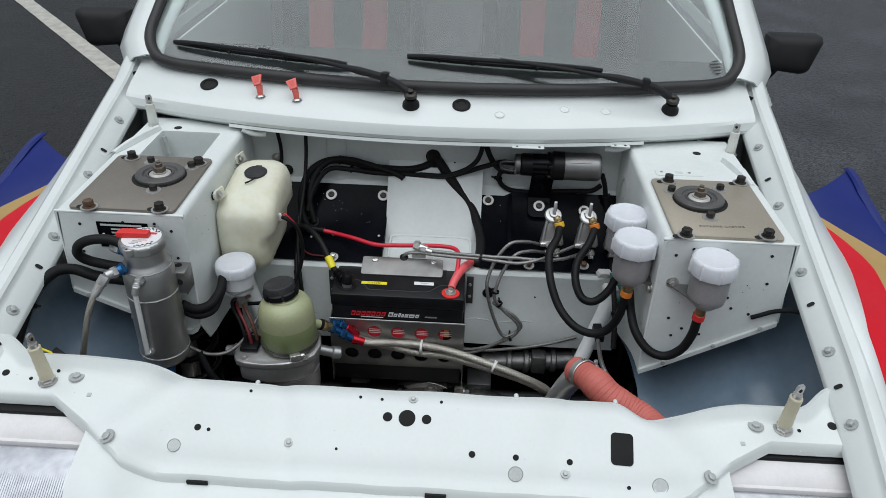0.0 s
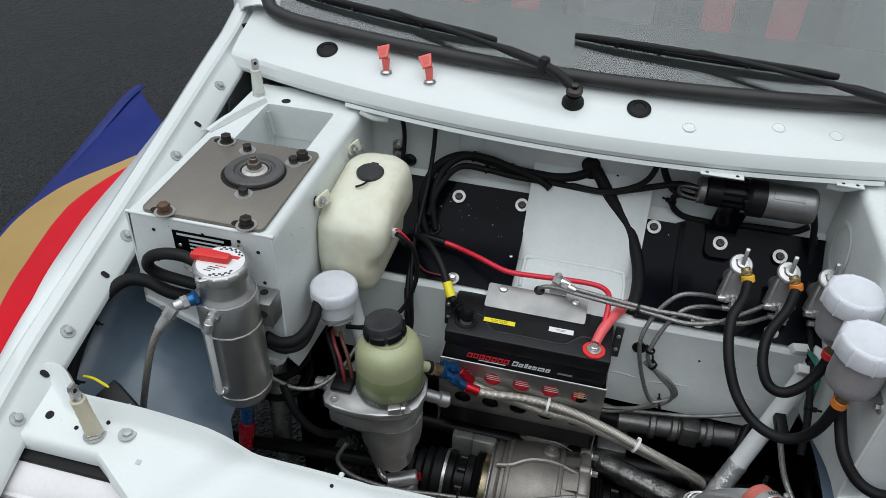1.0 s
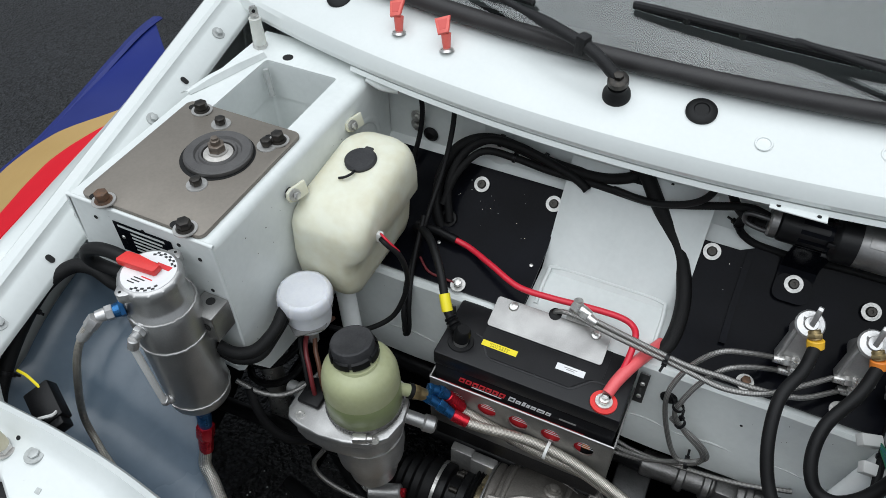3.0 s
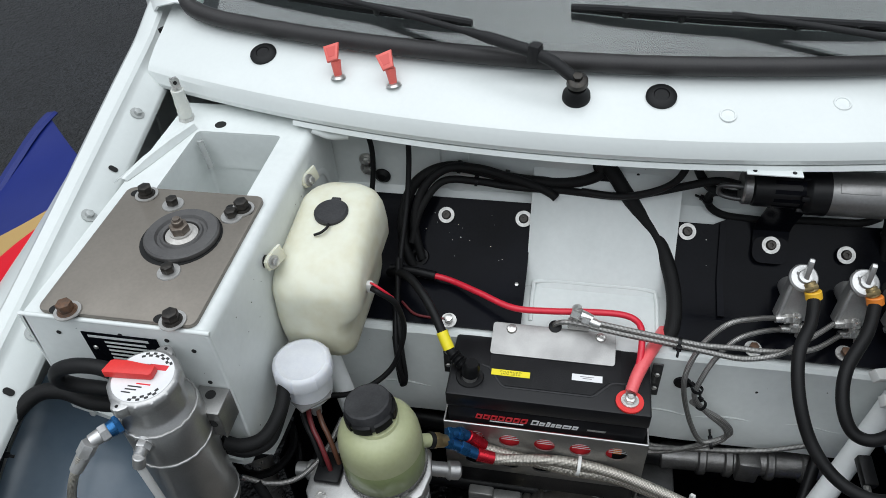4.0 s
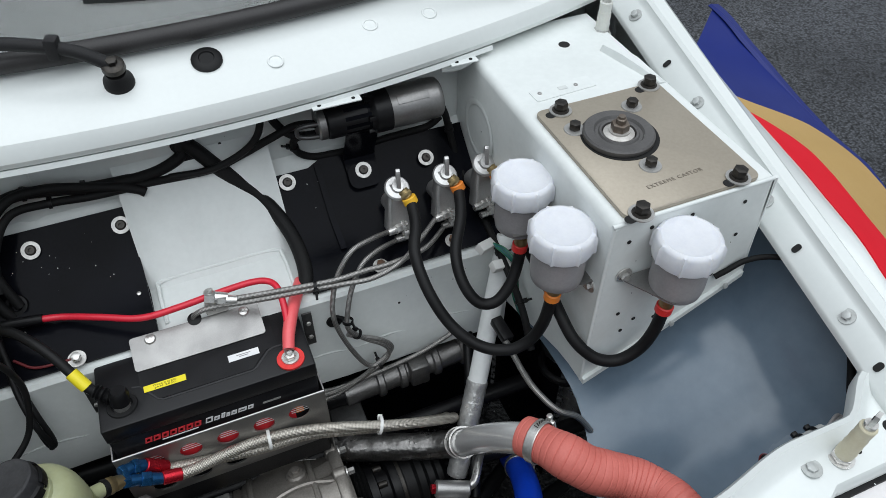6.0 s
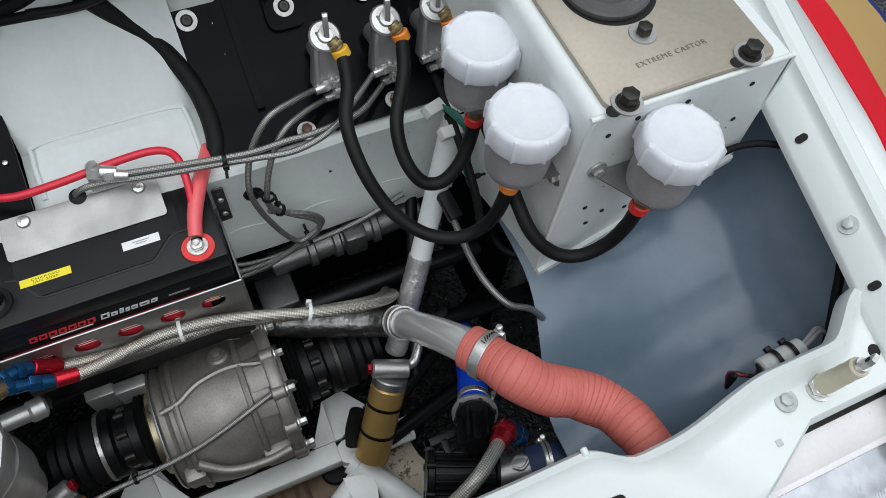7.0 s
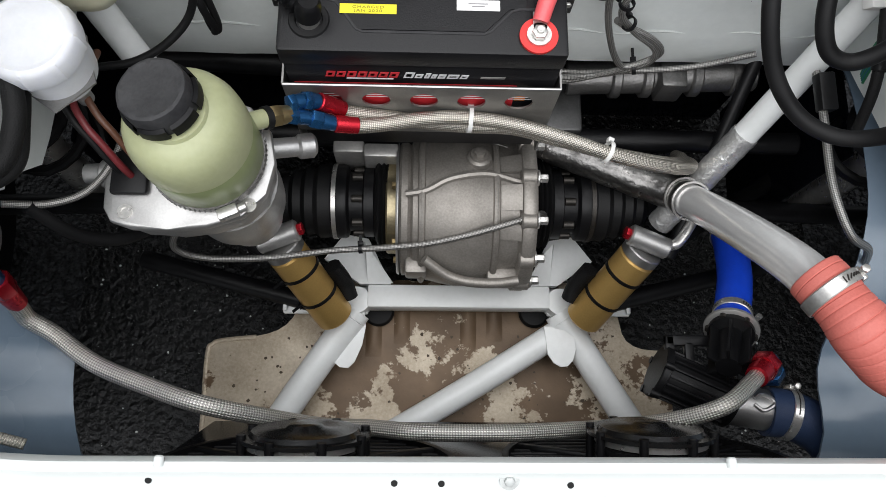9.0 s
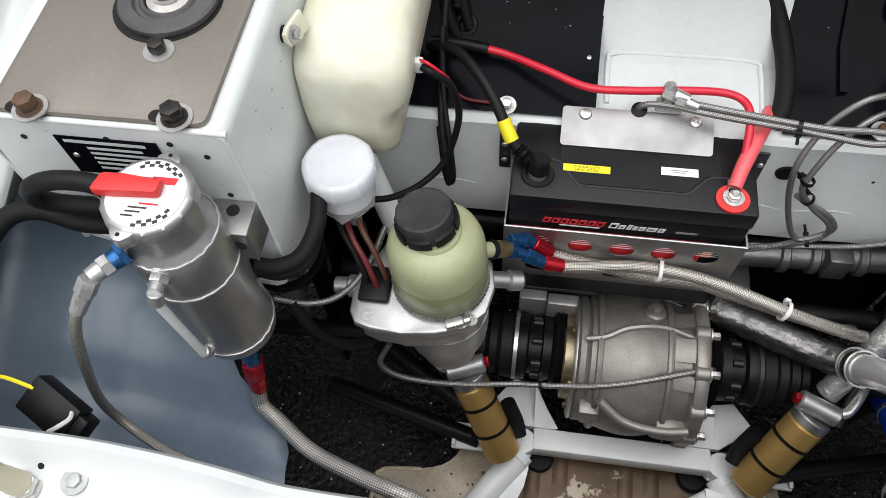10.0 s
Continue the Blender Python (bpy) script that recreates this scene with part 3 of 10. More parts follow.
def build_wing(s):
    bm = bmesh.new()
    rows = []
    for k in range(45):
        y = 0.70 + (1.63 - 0.70) * k / 44
        x, z = wing_x(y), wing_z(y) + 0.010 * smooth01(1.53, 1.63, y)
        wide = 0.004 * smooth01(1.2, 1.5, y)
        sec = [(-0.0145, -0.030), (-0.0145, -0.0245), (-0.0135, -0.0212), (0.008, -0.005), (0.012, -0.001), (0.0135, 0.006),
               (0.017, 0.009), (0.030 + wide, 0.009), (0.036 + wide, 0.004), (0.042 + wide, -0.012), (0.050 + wide, -0.06), (0.060 + wide, -0.16), (0.066 + wide, -0.40)]
        rows.append([(s * (x + a), y, z + b) for a, b in sec])
    sheet(bm, rows, 0.0015 * s)
    wing = part("front_wing", bm, WHITE, car, "white painted wing with bolted inner flange")
    for y in (0.845, 0.957, 1.11, 1.264, 1.426):
        x, z = wing_x(y), wing_z(y)
        bolt(wing, (s * (x - 0.002), y, z - 0.0118), (-0.75 * s, 0, 1), 0.0052, 0.005, DUSTY, spin=20 * y * 7)
    for y in (0.90, 1.045, 1.17, 1.335):
        x, z = wing_x(y), wing_z(y)
        piece("flange_hole", ("fhole",), lambda: prism(bmesh.new(), rounded(0.0075, 0.012, 0.0037), 0.0006), HOLE,
              aim((s * (x - 0.0047), y, z - 0.0120), (-0.72 * s, 0, 1)), wing)
    return wing


def along(knots, v):
    """A smoothed line through (place, value) knots."""
    def at(q):
        q = min(knots[-1][0], max(knots[0][0], q))
        for (a, f), (b, g) in zip(knots, knots[1:]):
            if q <= b:
                return f + (g - f) * (q - a) / (b - a)
        return knots[-1][1]
    return sum(at(v + k * 0.004) for k in (-2, -1, 0, 1, 2)) / 5


def bands(s):
    """The flared wheel arch: a broad sloping blade in three painted bands, rising to a fin at its rear corner."""
    tip = 0.857 if s < 0 else 0.866

    def edge(y):
        return (along(((0.72, 0.785), (0.9, 0.845), (1.05, 0.885), (1.2, 0.902), (1.3, 0.893), (1.38, 0.877), (1.45, 0.864), (1.54, tip)), y),
                0.66 + 0.04 * smooth01(1.0, 1.25, y) + 0.09 * smooth01(1.22, 1.54, y) - 0.05 * smooth01(1.0, 0.72, y))

    def surf(x, y, up=0.0):
        xe, ze = edge(y)
        u = (x - 0.652) / (xe - 0.652)
        z0 = 0.80 - 0.10 * smooth01(1.05, 0.72, y)
        return Vector((s * x, y, z0 + (ze - z0) * (0.75 * u + 0.25 * u * u) - 0.012 * smooth01(1.3, 1.5, y) * math.sin(math.pi * u) + up))

    def inner(y):
        return along(((0.72, 0.655), (0.98, 0.658), (1.03, 0.671), (1.09, 0.690), (1.15, 0.707), (1.21, 0.716), (1.30, 0.720)), y)

    def red_gold(y):
        return max(inner(y), along(((0.72, 0.690), (0.95, 0.705), (1.06, 0.740), (1.10, 0.754), (1.15, 0.767), (1.20, 0.772), (1.235, 0.766), (1.27, 0.748), (1.31, 0.715)), y))

    def gold_blue(y):
        return max(inner(y), min(edge(y)[0] - 0.006, along(((1.15, 0.892), (1.235, 0.882), (1.255, 0.870), (1.28, 0.845), (1.295, 0.800), (1.311, 0.760), (1.33, 0.735), (1.345, 0.715)), y)))

    ys = [0.72 + 0.818 * k / 200 for k in range(201)]
    flare = part("wheel_arch_flare", sheet(bmesh.new(), [[surf(0.653 + (edge(y)[0] - 0.655) * u / 8, y, -0.008) for u in range(9)] for y in ys[::4] if y < 1.36], 0.003 * s), BLUE, car, "wide arch painted in red, gold and blue bands")
    for name, material, lo, hi in (("red_stripe", REDPAINT, inner, red_gold), ("gold_stripe", GOLDPAINT, red_gold, gold_blue), ("blue_stripe", BLUE, gold_blue, lambda y: edge(y)[0])):
        rows = []
        for y in ys:
            a, b = lo(y), hi(y)
            if material is BLUE:
                # the blade's rear edge slants outward
                a = max(a, 0.775 + (y - 1.465) / 0.86)
            if b - a > 0.0015:
                rows.append([surf(a + (b - a) * j / 8, y) for j in range(9)])
        part(name, sheet(bmesh.new(), rows, 0.004 * s), material, flare, "", 30)
    # a pale pinstripe where gold meets blue
    line = [surf(gold_blue(y), y, 0.0012) for y in ys if 1.16 < y < 1.342]
    part("pinstripe", tube(bmesh.new(), line, 0.0011, 6, 1), PAPER, flare, "thin pale pinstripe")
    rows = []
    for y in ys[::4]:
        if y < 1.36:
            a, b = Vector((s * (wing_x(y) + 0.036), y, wing_z(y) + 0.003)), surf(inner(y) + 0.002, y)
            rows.append([a.lerp(b, j / 6) + Vector((0, 0, 0.004 * math.sin(math.pi * j / 6))) for j in range(7)])
    part("wing_crown", sheet(bmesh.new(), rows, 0.002 * s), WHITE, flare, "white painted shoulder")
    rows = []
    for y in ys[::2]:
        e = surf(edge(y)[0], y)
        k = smooth01(1.545, 1.45, y)
        rows.append([e + Vector((-s * 0.017, 0, 0.002 + 0.003 * k)), e + Vector((-s * 0.014, 0, 0.004 + 0.004 * k)), e + Vector((0, 0, 0.001)), e + Vector((s * 0.005, 0, -0.010)), e + Vector((s * 0.004, 0, -0.12)), e + Vector((-s * 0.01, 0, -0.30))])
    part("arch_lip", sheet(bmesh.new(), rows, 0.003 * s), BLUE, flare)


def build_liner(s):
    def edge(y):
        if s > 0:
            return 0.352 + 0.042 * smooth01(0.92, 1.13, y)
        return 0.378 + 0.012 * smooth01(0.88, 0.96, y) + 0.070 * smooth01(0.965, 1.045, y)
    bm = bmesh.new()
    rows = []
    for i in range(31):
        y = 0.836 + (1.46 - 0.836) * i / 30
        arch = 0.29 + math.sqrt(max(0.0, 0.345 ** 2 - (max(y, 0.86) - 1.17) ** 2)) + 0.10 * (1 - smooth01(0.86, 0.985, y))
        r = []
        for j in range(17):
            x = edge(y) + (0.655 - edge(y)) * j / 16
            r.append((s * x, y, arch - 0.115 * (1 - smooth01(0.36, 0.60, x)) + (0.10 if s > 0 else 0.06) * smooth01(0.585, 0.66, x)))
        rows.append(r)
    sheet(bm, rows, 0.003 * s)
    part("arch_liner", bm, LINER, car, "blue-grey plastic wheel-arch liner")
    # added black sheet closes the arch's front and keeps daylight out
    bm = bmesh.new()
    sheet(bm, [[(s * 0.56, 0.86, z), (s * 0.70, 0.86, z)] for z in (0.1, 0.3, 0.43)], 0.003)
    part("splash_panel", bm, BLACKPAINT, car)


def build_turret_box(s):
    bm = bmesh.new()
    X0, X1, Y0, Y1, Z, T = 0.374, 0.570, 1.085, 1.455, 0.868, 0.0022
    rows = []
    for i in range(15):
        y = Y0 + 0.0025 + (Y1 + 0.018 - Y0) * i / 14
        low = 0.602 - (0.02 if s < 0 else 0.065) * smooth01(1.1, 1.32, y) + (0.052 * (1 - smooth01(1.085, 1.122, y)) if s < 0 else 0.0)
        dent = 0.0006 * math.sin(9 * i)
        fold = [(X0 + 0.012 * (1 - math.sin(a)), Z - 0.012 * (1 - math.cos(a))) for a in [radians(15 * k) for k in range(7)]]
        rows.append([(s * x, y, z) for x, z in ((X1, Z), (0.50, Z), (0.43, Z), *fold, (X0 - 0.0015 + dent, 0.80), (X0 - 0.001, 0.70), (X0, low))])
    sheet(bm, rows, T * s)
    top = part("turret_top", bm, WHITE_IN, car, "white painted strut tower top", 50)
    if s < 0:
        tool = prism(bmesh.new(), rounded(0.114, 0.128, 0.006), 0.05, Matrix.Translation((-0.470, 1.348, Z - 0.02)))
        cut(top, tool)
        bm = bmesh.new()
        line = rounded(0.116, 0.130, 0.006)
        rows = [[(-0.470 + x, 1.348 + y, z) for x, y in (*line, line[0])] for z in (Z - T, 0.81)]
        sheet(bm, rows, 0.0012)
        part("pocket", bm, WHITE_IN, top)
        bm = bmesh.new()
        sheet(bm, [[(-0.470 + x * 1.02, 1.348 + y * 1.02, z) for x, y in (*line, line[0])] for z in (0.81, 0.60)], 0.0012)
        part("pocket_lining", bm, WHITE_IN, top)
        bm = bmesh.new()
        box(bm, (-0.53, 1.28, 0.596), (-0.41, 1.414, 0.599))
        part("pocket_floor", bm, WHITE_IN, top)
        bm = bmesh.new()
        rod(bm, (-0.520, 1.398, 0.862), (-0.512, 1.392, 0.825), 0.0042, n=12)
        part("pocket_tube", bm, DUSTY, top)
    # front face with its sloping lower edge, inner side, outer side
    bm = bmesh.new()
    m = Matrix(((s, 0, 0, 0), (0, 0, 1, Y0), (0, 1, 0, 0), (0, 0, 0, 1)))
    foot = [(X0, 0.602), (X0 + 0.03, 0.617)] if s > 0 else [(X0, 0.656), (X0 + 0.006, 0.645), (X0 + 0.016, 0.638), (X0 + 0.034, 0.640)]
    prism(bm, [*foot, (X1 + 0.008, 0.716), (X1 + 0.004, Z), (X0 + 0.012, Z), (X0 + 0.006, Z - 0.003), (X0 + 0.001, Z - 0.012)], 0.002, m)
    prism(bm, [*foot, (X1 + 0.008, 0.716), (X1 + 0.008, 0.724), *[(x, z + 0.009) for x, z in reversed(foot)]], 0.005, m @ Matrix.Translation((0, 0, -0.005)))
    part("turret_front", bm, WHITE_IN, top)
    bm = bmesh.new()
    tube(bm, [(s * (X1 + 0.003), Y0 + 0.002, Z - 0.0012), (s * (X0 + 0.012), Y0 + 0.002, Z - 0.0012), (s * (X0 + 0.0075), Y0 + 0.002, Z - 0.0022), (s * (X0 + 0.0035), Y0 + 0.002, Z - 0.005), (s * (X0 + 0.0015), Y0 + 0.002, Z - 0.012), (s * (X0 + 0.0004), Y0 + 0.002, 0.80), (s * X0, Y0 + 0.002, 0.70), (s * (X0 + 0.001), Y0 + 0.002, 0.604 if s > 0 else 0.658)], 0.0026, 10, 4)
    tube(bm, [(s * (X1 + 0.005), Y0 + 0.002, Z), (s * (X1 + 0.0075), Y0 + 0.002, 0.716)], 0.0026, 8, 1, smooth=False)
    part("folded_edge", bm, WHITE_IN, top)
    bm = bmesh.new()
    sheet(bm, [[(s * X1, y, Z), (s * (X1 + 0.01), y, 0.72)] for y in (Y0, 1.2, 1.35)], 0.002 * s)
    sheet(bm, [[(s * X1, 1.35, Z), (s * (X1 + 0.01), 1.35, 0.62)], [(s * 0.545, 1.46, Z), (s * 0.55, 1.46, 0.62)]], 0.002 * s)
    # raised brace that runs back beside the pin
    brace = ((0.566, 1.285, 0.002), (0.558, 1.315, 0.008), (0.549, 1.348, 0.011), (0.541, 1.382, 0.009)) if s > 0 else ((0.575, 1.300, 0.003), (0.562, 1.335, 0.010), (0.549, 1.375, 0.011), (0.536, 1.416, 0.008))
    sheet(bm, [[(s * (x + 0.012), y, Z - 0.004), (s * (x + 0.004), y, Z + 0.6 * h), (s * x, y, Z + h), (s * (x - 0.003), y, Z + 0.9 * h), (s * (x - 0.006), y, Z)] for x, y, h in brace], 0.0015)
    part("turret_outer", bm, WHITE_IN, top)
    for x, z in ((0.395, 0.84), (0.42, 0.852), (0.47, 0.852), (0.54, 0.846), (0.392, 0.79), (0.545, 0.795), (0.49, 0.765), (0.50, 0.745), (0.405, 0.72), (0.43, 0.70), (0.415, 0.685), (0.45, 0.735), (0.53, 0.735), (0.46, 0.69)):
        piece("turret_hole", ("thole",), lambda: lathe(bmesh.new(), [(0, 0), (0.0025, 0), (0.0025, 0.0008), (0, 0.0008)], None, 10), HOLE, aim((s * x, Y0 - 0.0002, z), (0, -1, 0)), top)
    bolt(top, (s * 0.41, Y0 - 0.005, 0.63 if s > 0 else 0.648), (0, -1, 0.3), 0.004, 0.003, DUSTY, False)
    bolt(top, (s * 0.485, Y0 - 0.005, 0.672), (0, -1, 0.3), 0.004, 0.003, DUSTY, False)
    bolt(top, (s * 0.552, Y0 - 0.005, 0.712), (0, -1, 0.3), 0.004, 0.003, DUSTY, False)
    piece("drain_hole", ("drain",), lambda: lathe(bmesh.new(), [(0, 0), (0.0075, 0), (0.0075, 0.0006), (0, 0.0006)], None, 18), HOLE, aim((0.499, 1.413, Z) if s > 0 else (-0.502, 1.428, Z), (0, 0, 1)), top)
    if s > 0:
        bm = bmesh.new()
        prism(bm, rounded(0.085, 0.024, 0.004), 0.0012, pose(0.446, 1.322, Z, 0, 0, 3))
        tag = part("tag_plate", bm, WHITE_IN, top, "painted-over riveted tag plate")
        for dx in (-0.032, 0.018):
            piece("rivet", ("rivet",), lambda: lathe(bmesh.new(), [(0, 0), (0.003, 0), (0.0025, 0.0012), (0, 0.0018)], None, 10), STEEL, aim((0.446 + dx, 1.322, Z + 0.0012), (0, 0, 1)), tag)
        bm = bmesh.new()
        box(bm, (0.440, 1.319, Z + 0.0013), (0.452, 1.326, Z + 0.0018))
        part("printed_bar", bm, SEAM, tag)
    # round recess pressed into the inner side
    bm = bmesh.new()
    lathe(bm, [(0.035, 0), (0.040, 0.0013), (0.045, 0), (0.040, -0.001)], aim((s * (X0 - 0.0025), 1.40, 0.775), (-s, 0, 0)), 32, True)
    part("pressed_ring", bm, WHITE_IN, top)
    chips(top, 11 + s, 16, lambda u, v: (Vector((s * (X0 + 0.02 + 0.16 * u), Y0 - 0.0003, 0.74 + 0.12 * v)), (0, -1, 0)), DARKBOLT)
    chips(top, 21 + s, 26, lambda u, v: (Vector((s * (X0 - 0.0022), Y0 + 0.02 + 0.30 * u, 0.66 + 0.18 * v)), (-s, 0, 0)), DARKBOLT)
    return top


def build_turret_plate(s):
    """The bare steel top-mount plate with its bolts and bearing."""
    p = thing("top_mount_plate", (s * 0.4715, 1.187, 0.868), "bare dull steel suspension top plate bolted to the tower", "top mount", "top mount plates")
    bm = bmesh.new()
    prism(bm, rounded(0.168, 0.196, 0.008), 0.005, Matrix.Translation((s * 0.4715, 1.187, 0.8685)), 0.0008)
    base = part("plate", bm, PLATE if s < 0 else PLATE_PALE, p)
    c = Vector((s * 0.452, 1.207, 0.8735))
    bm = bmesh.new()
    lathe(bm, [(0.0, -0.004), (0.0445, -0.004), (0.0445, 0.0006), (0.0, 0.0006)], Matrix.Translation(c + Vector((0.002 * s, 0, 0))), 40)
    part("opening_edge", bm, HOLE, p)
    bm = bmesh.new()
    lathe(bm, [(0.019, 0.0), (0.039, 0.0), (0.0405, 0.002), (0.0405, 0.0065), (0.0385, 0.0085), (0.0285, 0.0085), (0.0265, 0.0055), (0.0235, 0.0055), (0.022, 0.0075), (0.0195, 0.007)], Matrix.Translation(c), 44, True)
    part("bearing_ring", bm, mat_once("bearing_grey"), p, "dark grey spherical bearing housing")
    bm = bmesh.new()
    lathe(bm, [(0, 0), (0.019, 0), (0.0175, 0.006), (0.012, 0.008), (0.012, 0.010), (0, 0.010)], Matrix.Translation(c), 30)
    part("spacer", bm, mat_once("pale_spacer"), p, "pale worn spacer")
    bm = bmesh.new()
    prism(bm, hexagon(0.0105), 0.009, aim(c + Vector((0, 0, 0.010)), (0, 0, 1), 15), 0.001)
    rod(bm, c + Vector((0, 0, 0.018)), c + Vector((0, 0, 0.0255)), 0.0058, n=16, bev=0.001)
    rod(bm, c + Vector((0, 0, 0.0255)), c + Vector((0, 0, 0.028)), 0.004, n=12)
    part("strut_nut", bm, mat_once("worn_nut"), p)
    spots = ((0.541, 1.280), (0.416, 1.275), (0.530, 1.096), (0.404, 1.088)) if s > 0 else ((0.527, 1.272), (0.404, 1.260), (0.521, 1.090), (0.410, 1.092))
    for k, (x, y) in enumerate(spots):
        # slotted holes
        bm = bmesh.new()
        prism(bm, rounded(0.034, 0.011, 0.0054), 0.0004, pose(s * x - 0.004, y - 0.001, 0.8736, 0, 0, 12 * s))
        part("slot", bm, HOLE, base)
        lathe_m = aim((s * x, y, 0.8738), (0, 0, 1), 17 * k)
        piece("large_bolt", ("bigbolt", s, k == 2), lambda: prism(lathe(lathe(bmesh.new(), [(0, 0), (0.0100, 0), (0.0100, 0.002), (0, 0.002)], None, 24), [(0.0, 0.002), (0.0088, 0.002), (0.0082, 0.0035), (0, 0.0035)], None, 20), hexagon(0.0080), 0.0095, Matrix.Translation((0, 0, 0.0033)), 0.0012),
              RUSTY if (s < 0 and k == 2) or (s > 0 and k == 3) else DARKBOLT, lathe_m, p)
        piece("washer", ("bigwasher",), lambda: lathe(bmesh.new(), [(0.0, 0), (0.0133, 0), (0.0133, 0.0016), (0.0, 0.0016)], None, 28), WASHER, aim((s * x, y, 0.8737), (0, 0, 1)), p)
    for k, (dx, dy) in enumerate(((-0.039, 0.030), (0.046, 0.044), (0.004, -0.058)) if s > 0 else ((-0.036, 0.052), (0.040, 0.040), (0.008, -0.052))):
        bolt(p, c + Vector((dx, dy, 0)), (0, 0, 1), 0.0068, 0.008, DARKBOLT, False, spin=25 * k)
        piece("small_washer", ("swasher",), lambda: lathe(bmesh.new(), [(0.0, 0), (0.0125, 0), (0.0120, 0.0012), (0.0, 0.0012)], None, 24), WASHER, aim(c + Vector((dx, dy, 0.0002)), (0, 0, 1)), p)
    if s > 0:
        letters(base, "stamped_lettering", "EXTREME CASTOR", 0.0072, pose(0.468, 1.119, 0.8739, 0, 0, 3), mat_once("stamped_mark"), 1.25)
    return p


MADE = {}


def mat_once(name):
    if name not in MADE:
        MADE[name] = {"dark_grey_steel": lambda: mat(name, (0.12, 0.12, 0.12), (0.08, 0.08, 0.08), 0.45, 0.8, scale=60),
                      "pale_spacer": lambda: mat(name, (0.6, 0.58, 0.55), (0.45, 0.43, 0.4), 0.45, 0.4, scale=80, bump=0.1),
                      "bearing_grey": lambda: mat(name, (0.075, 0.072, 0.072), (0.11, 0.107, 0.105), 0.5, 0.2, scale=40, bump=0.15),
                      "worn_nut": lambda: mat(name, (0.16, 0.125, 0.10), (0.24, 0.21, 0.18), 0.45, 0.7, scale=120, bump=0.2),
                      "stamped_mark": lambda: mat(name, (0.26, 0.23, 0.19), None, 0.5, 0.5, bump=0)}[name]()
    return MADE[name]


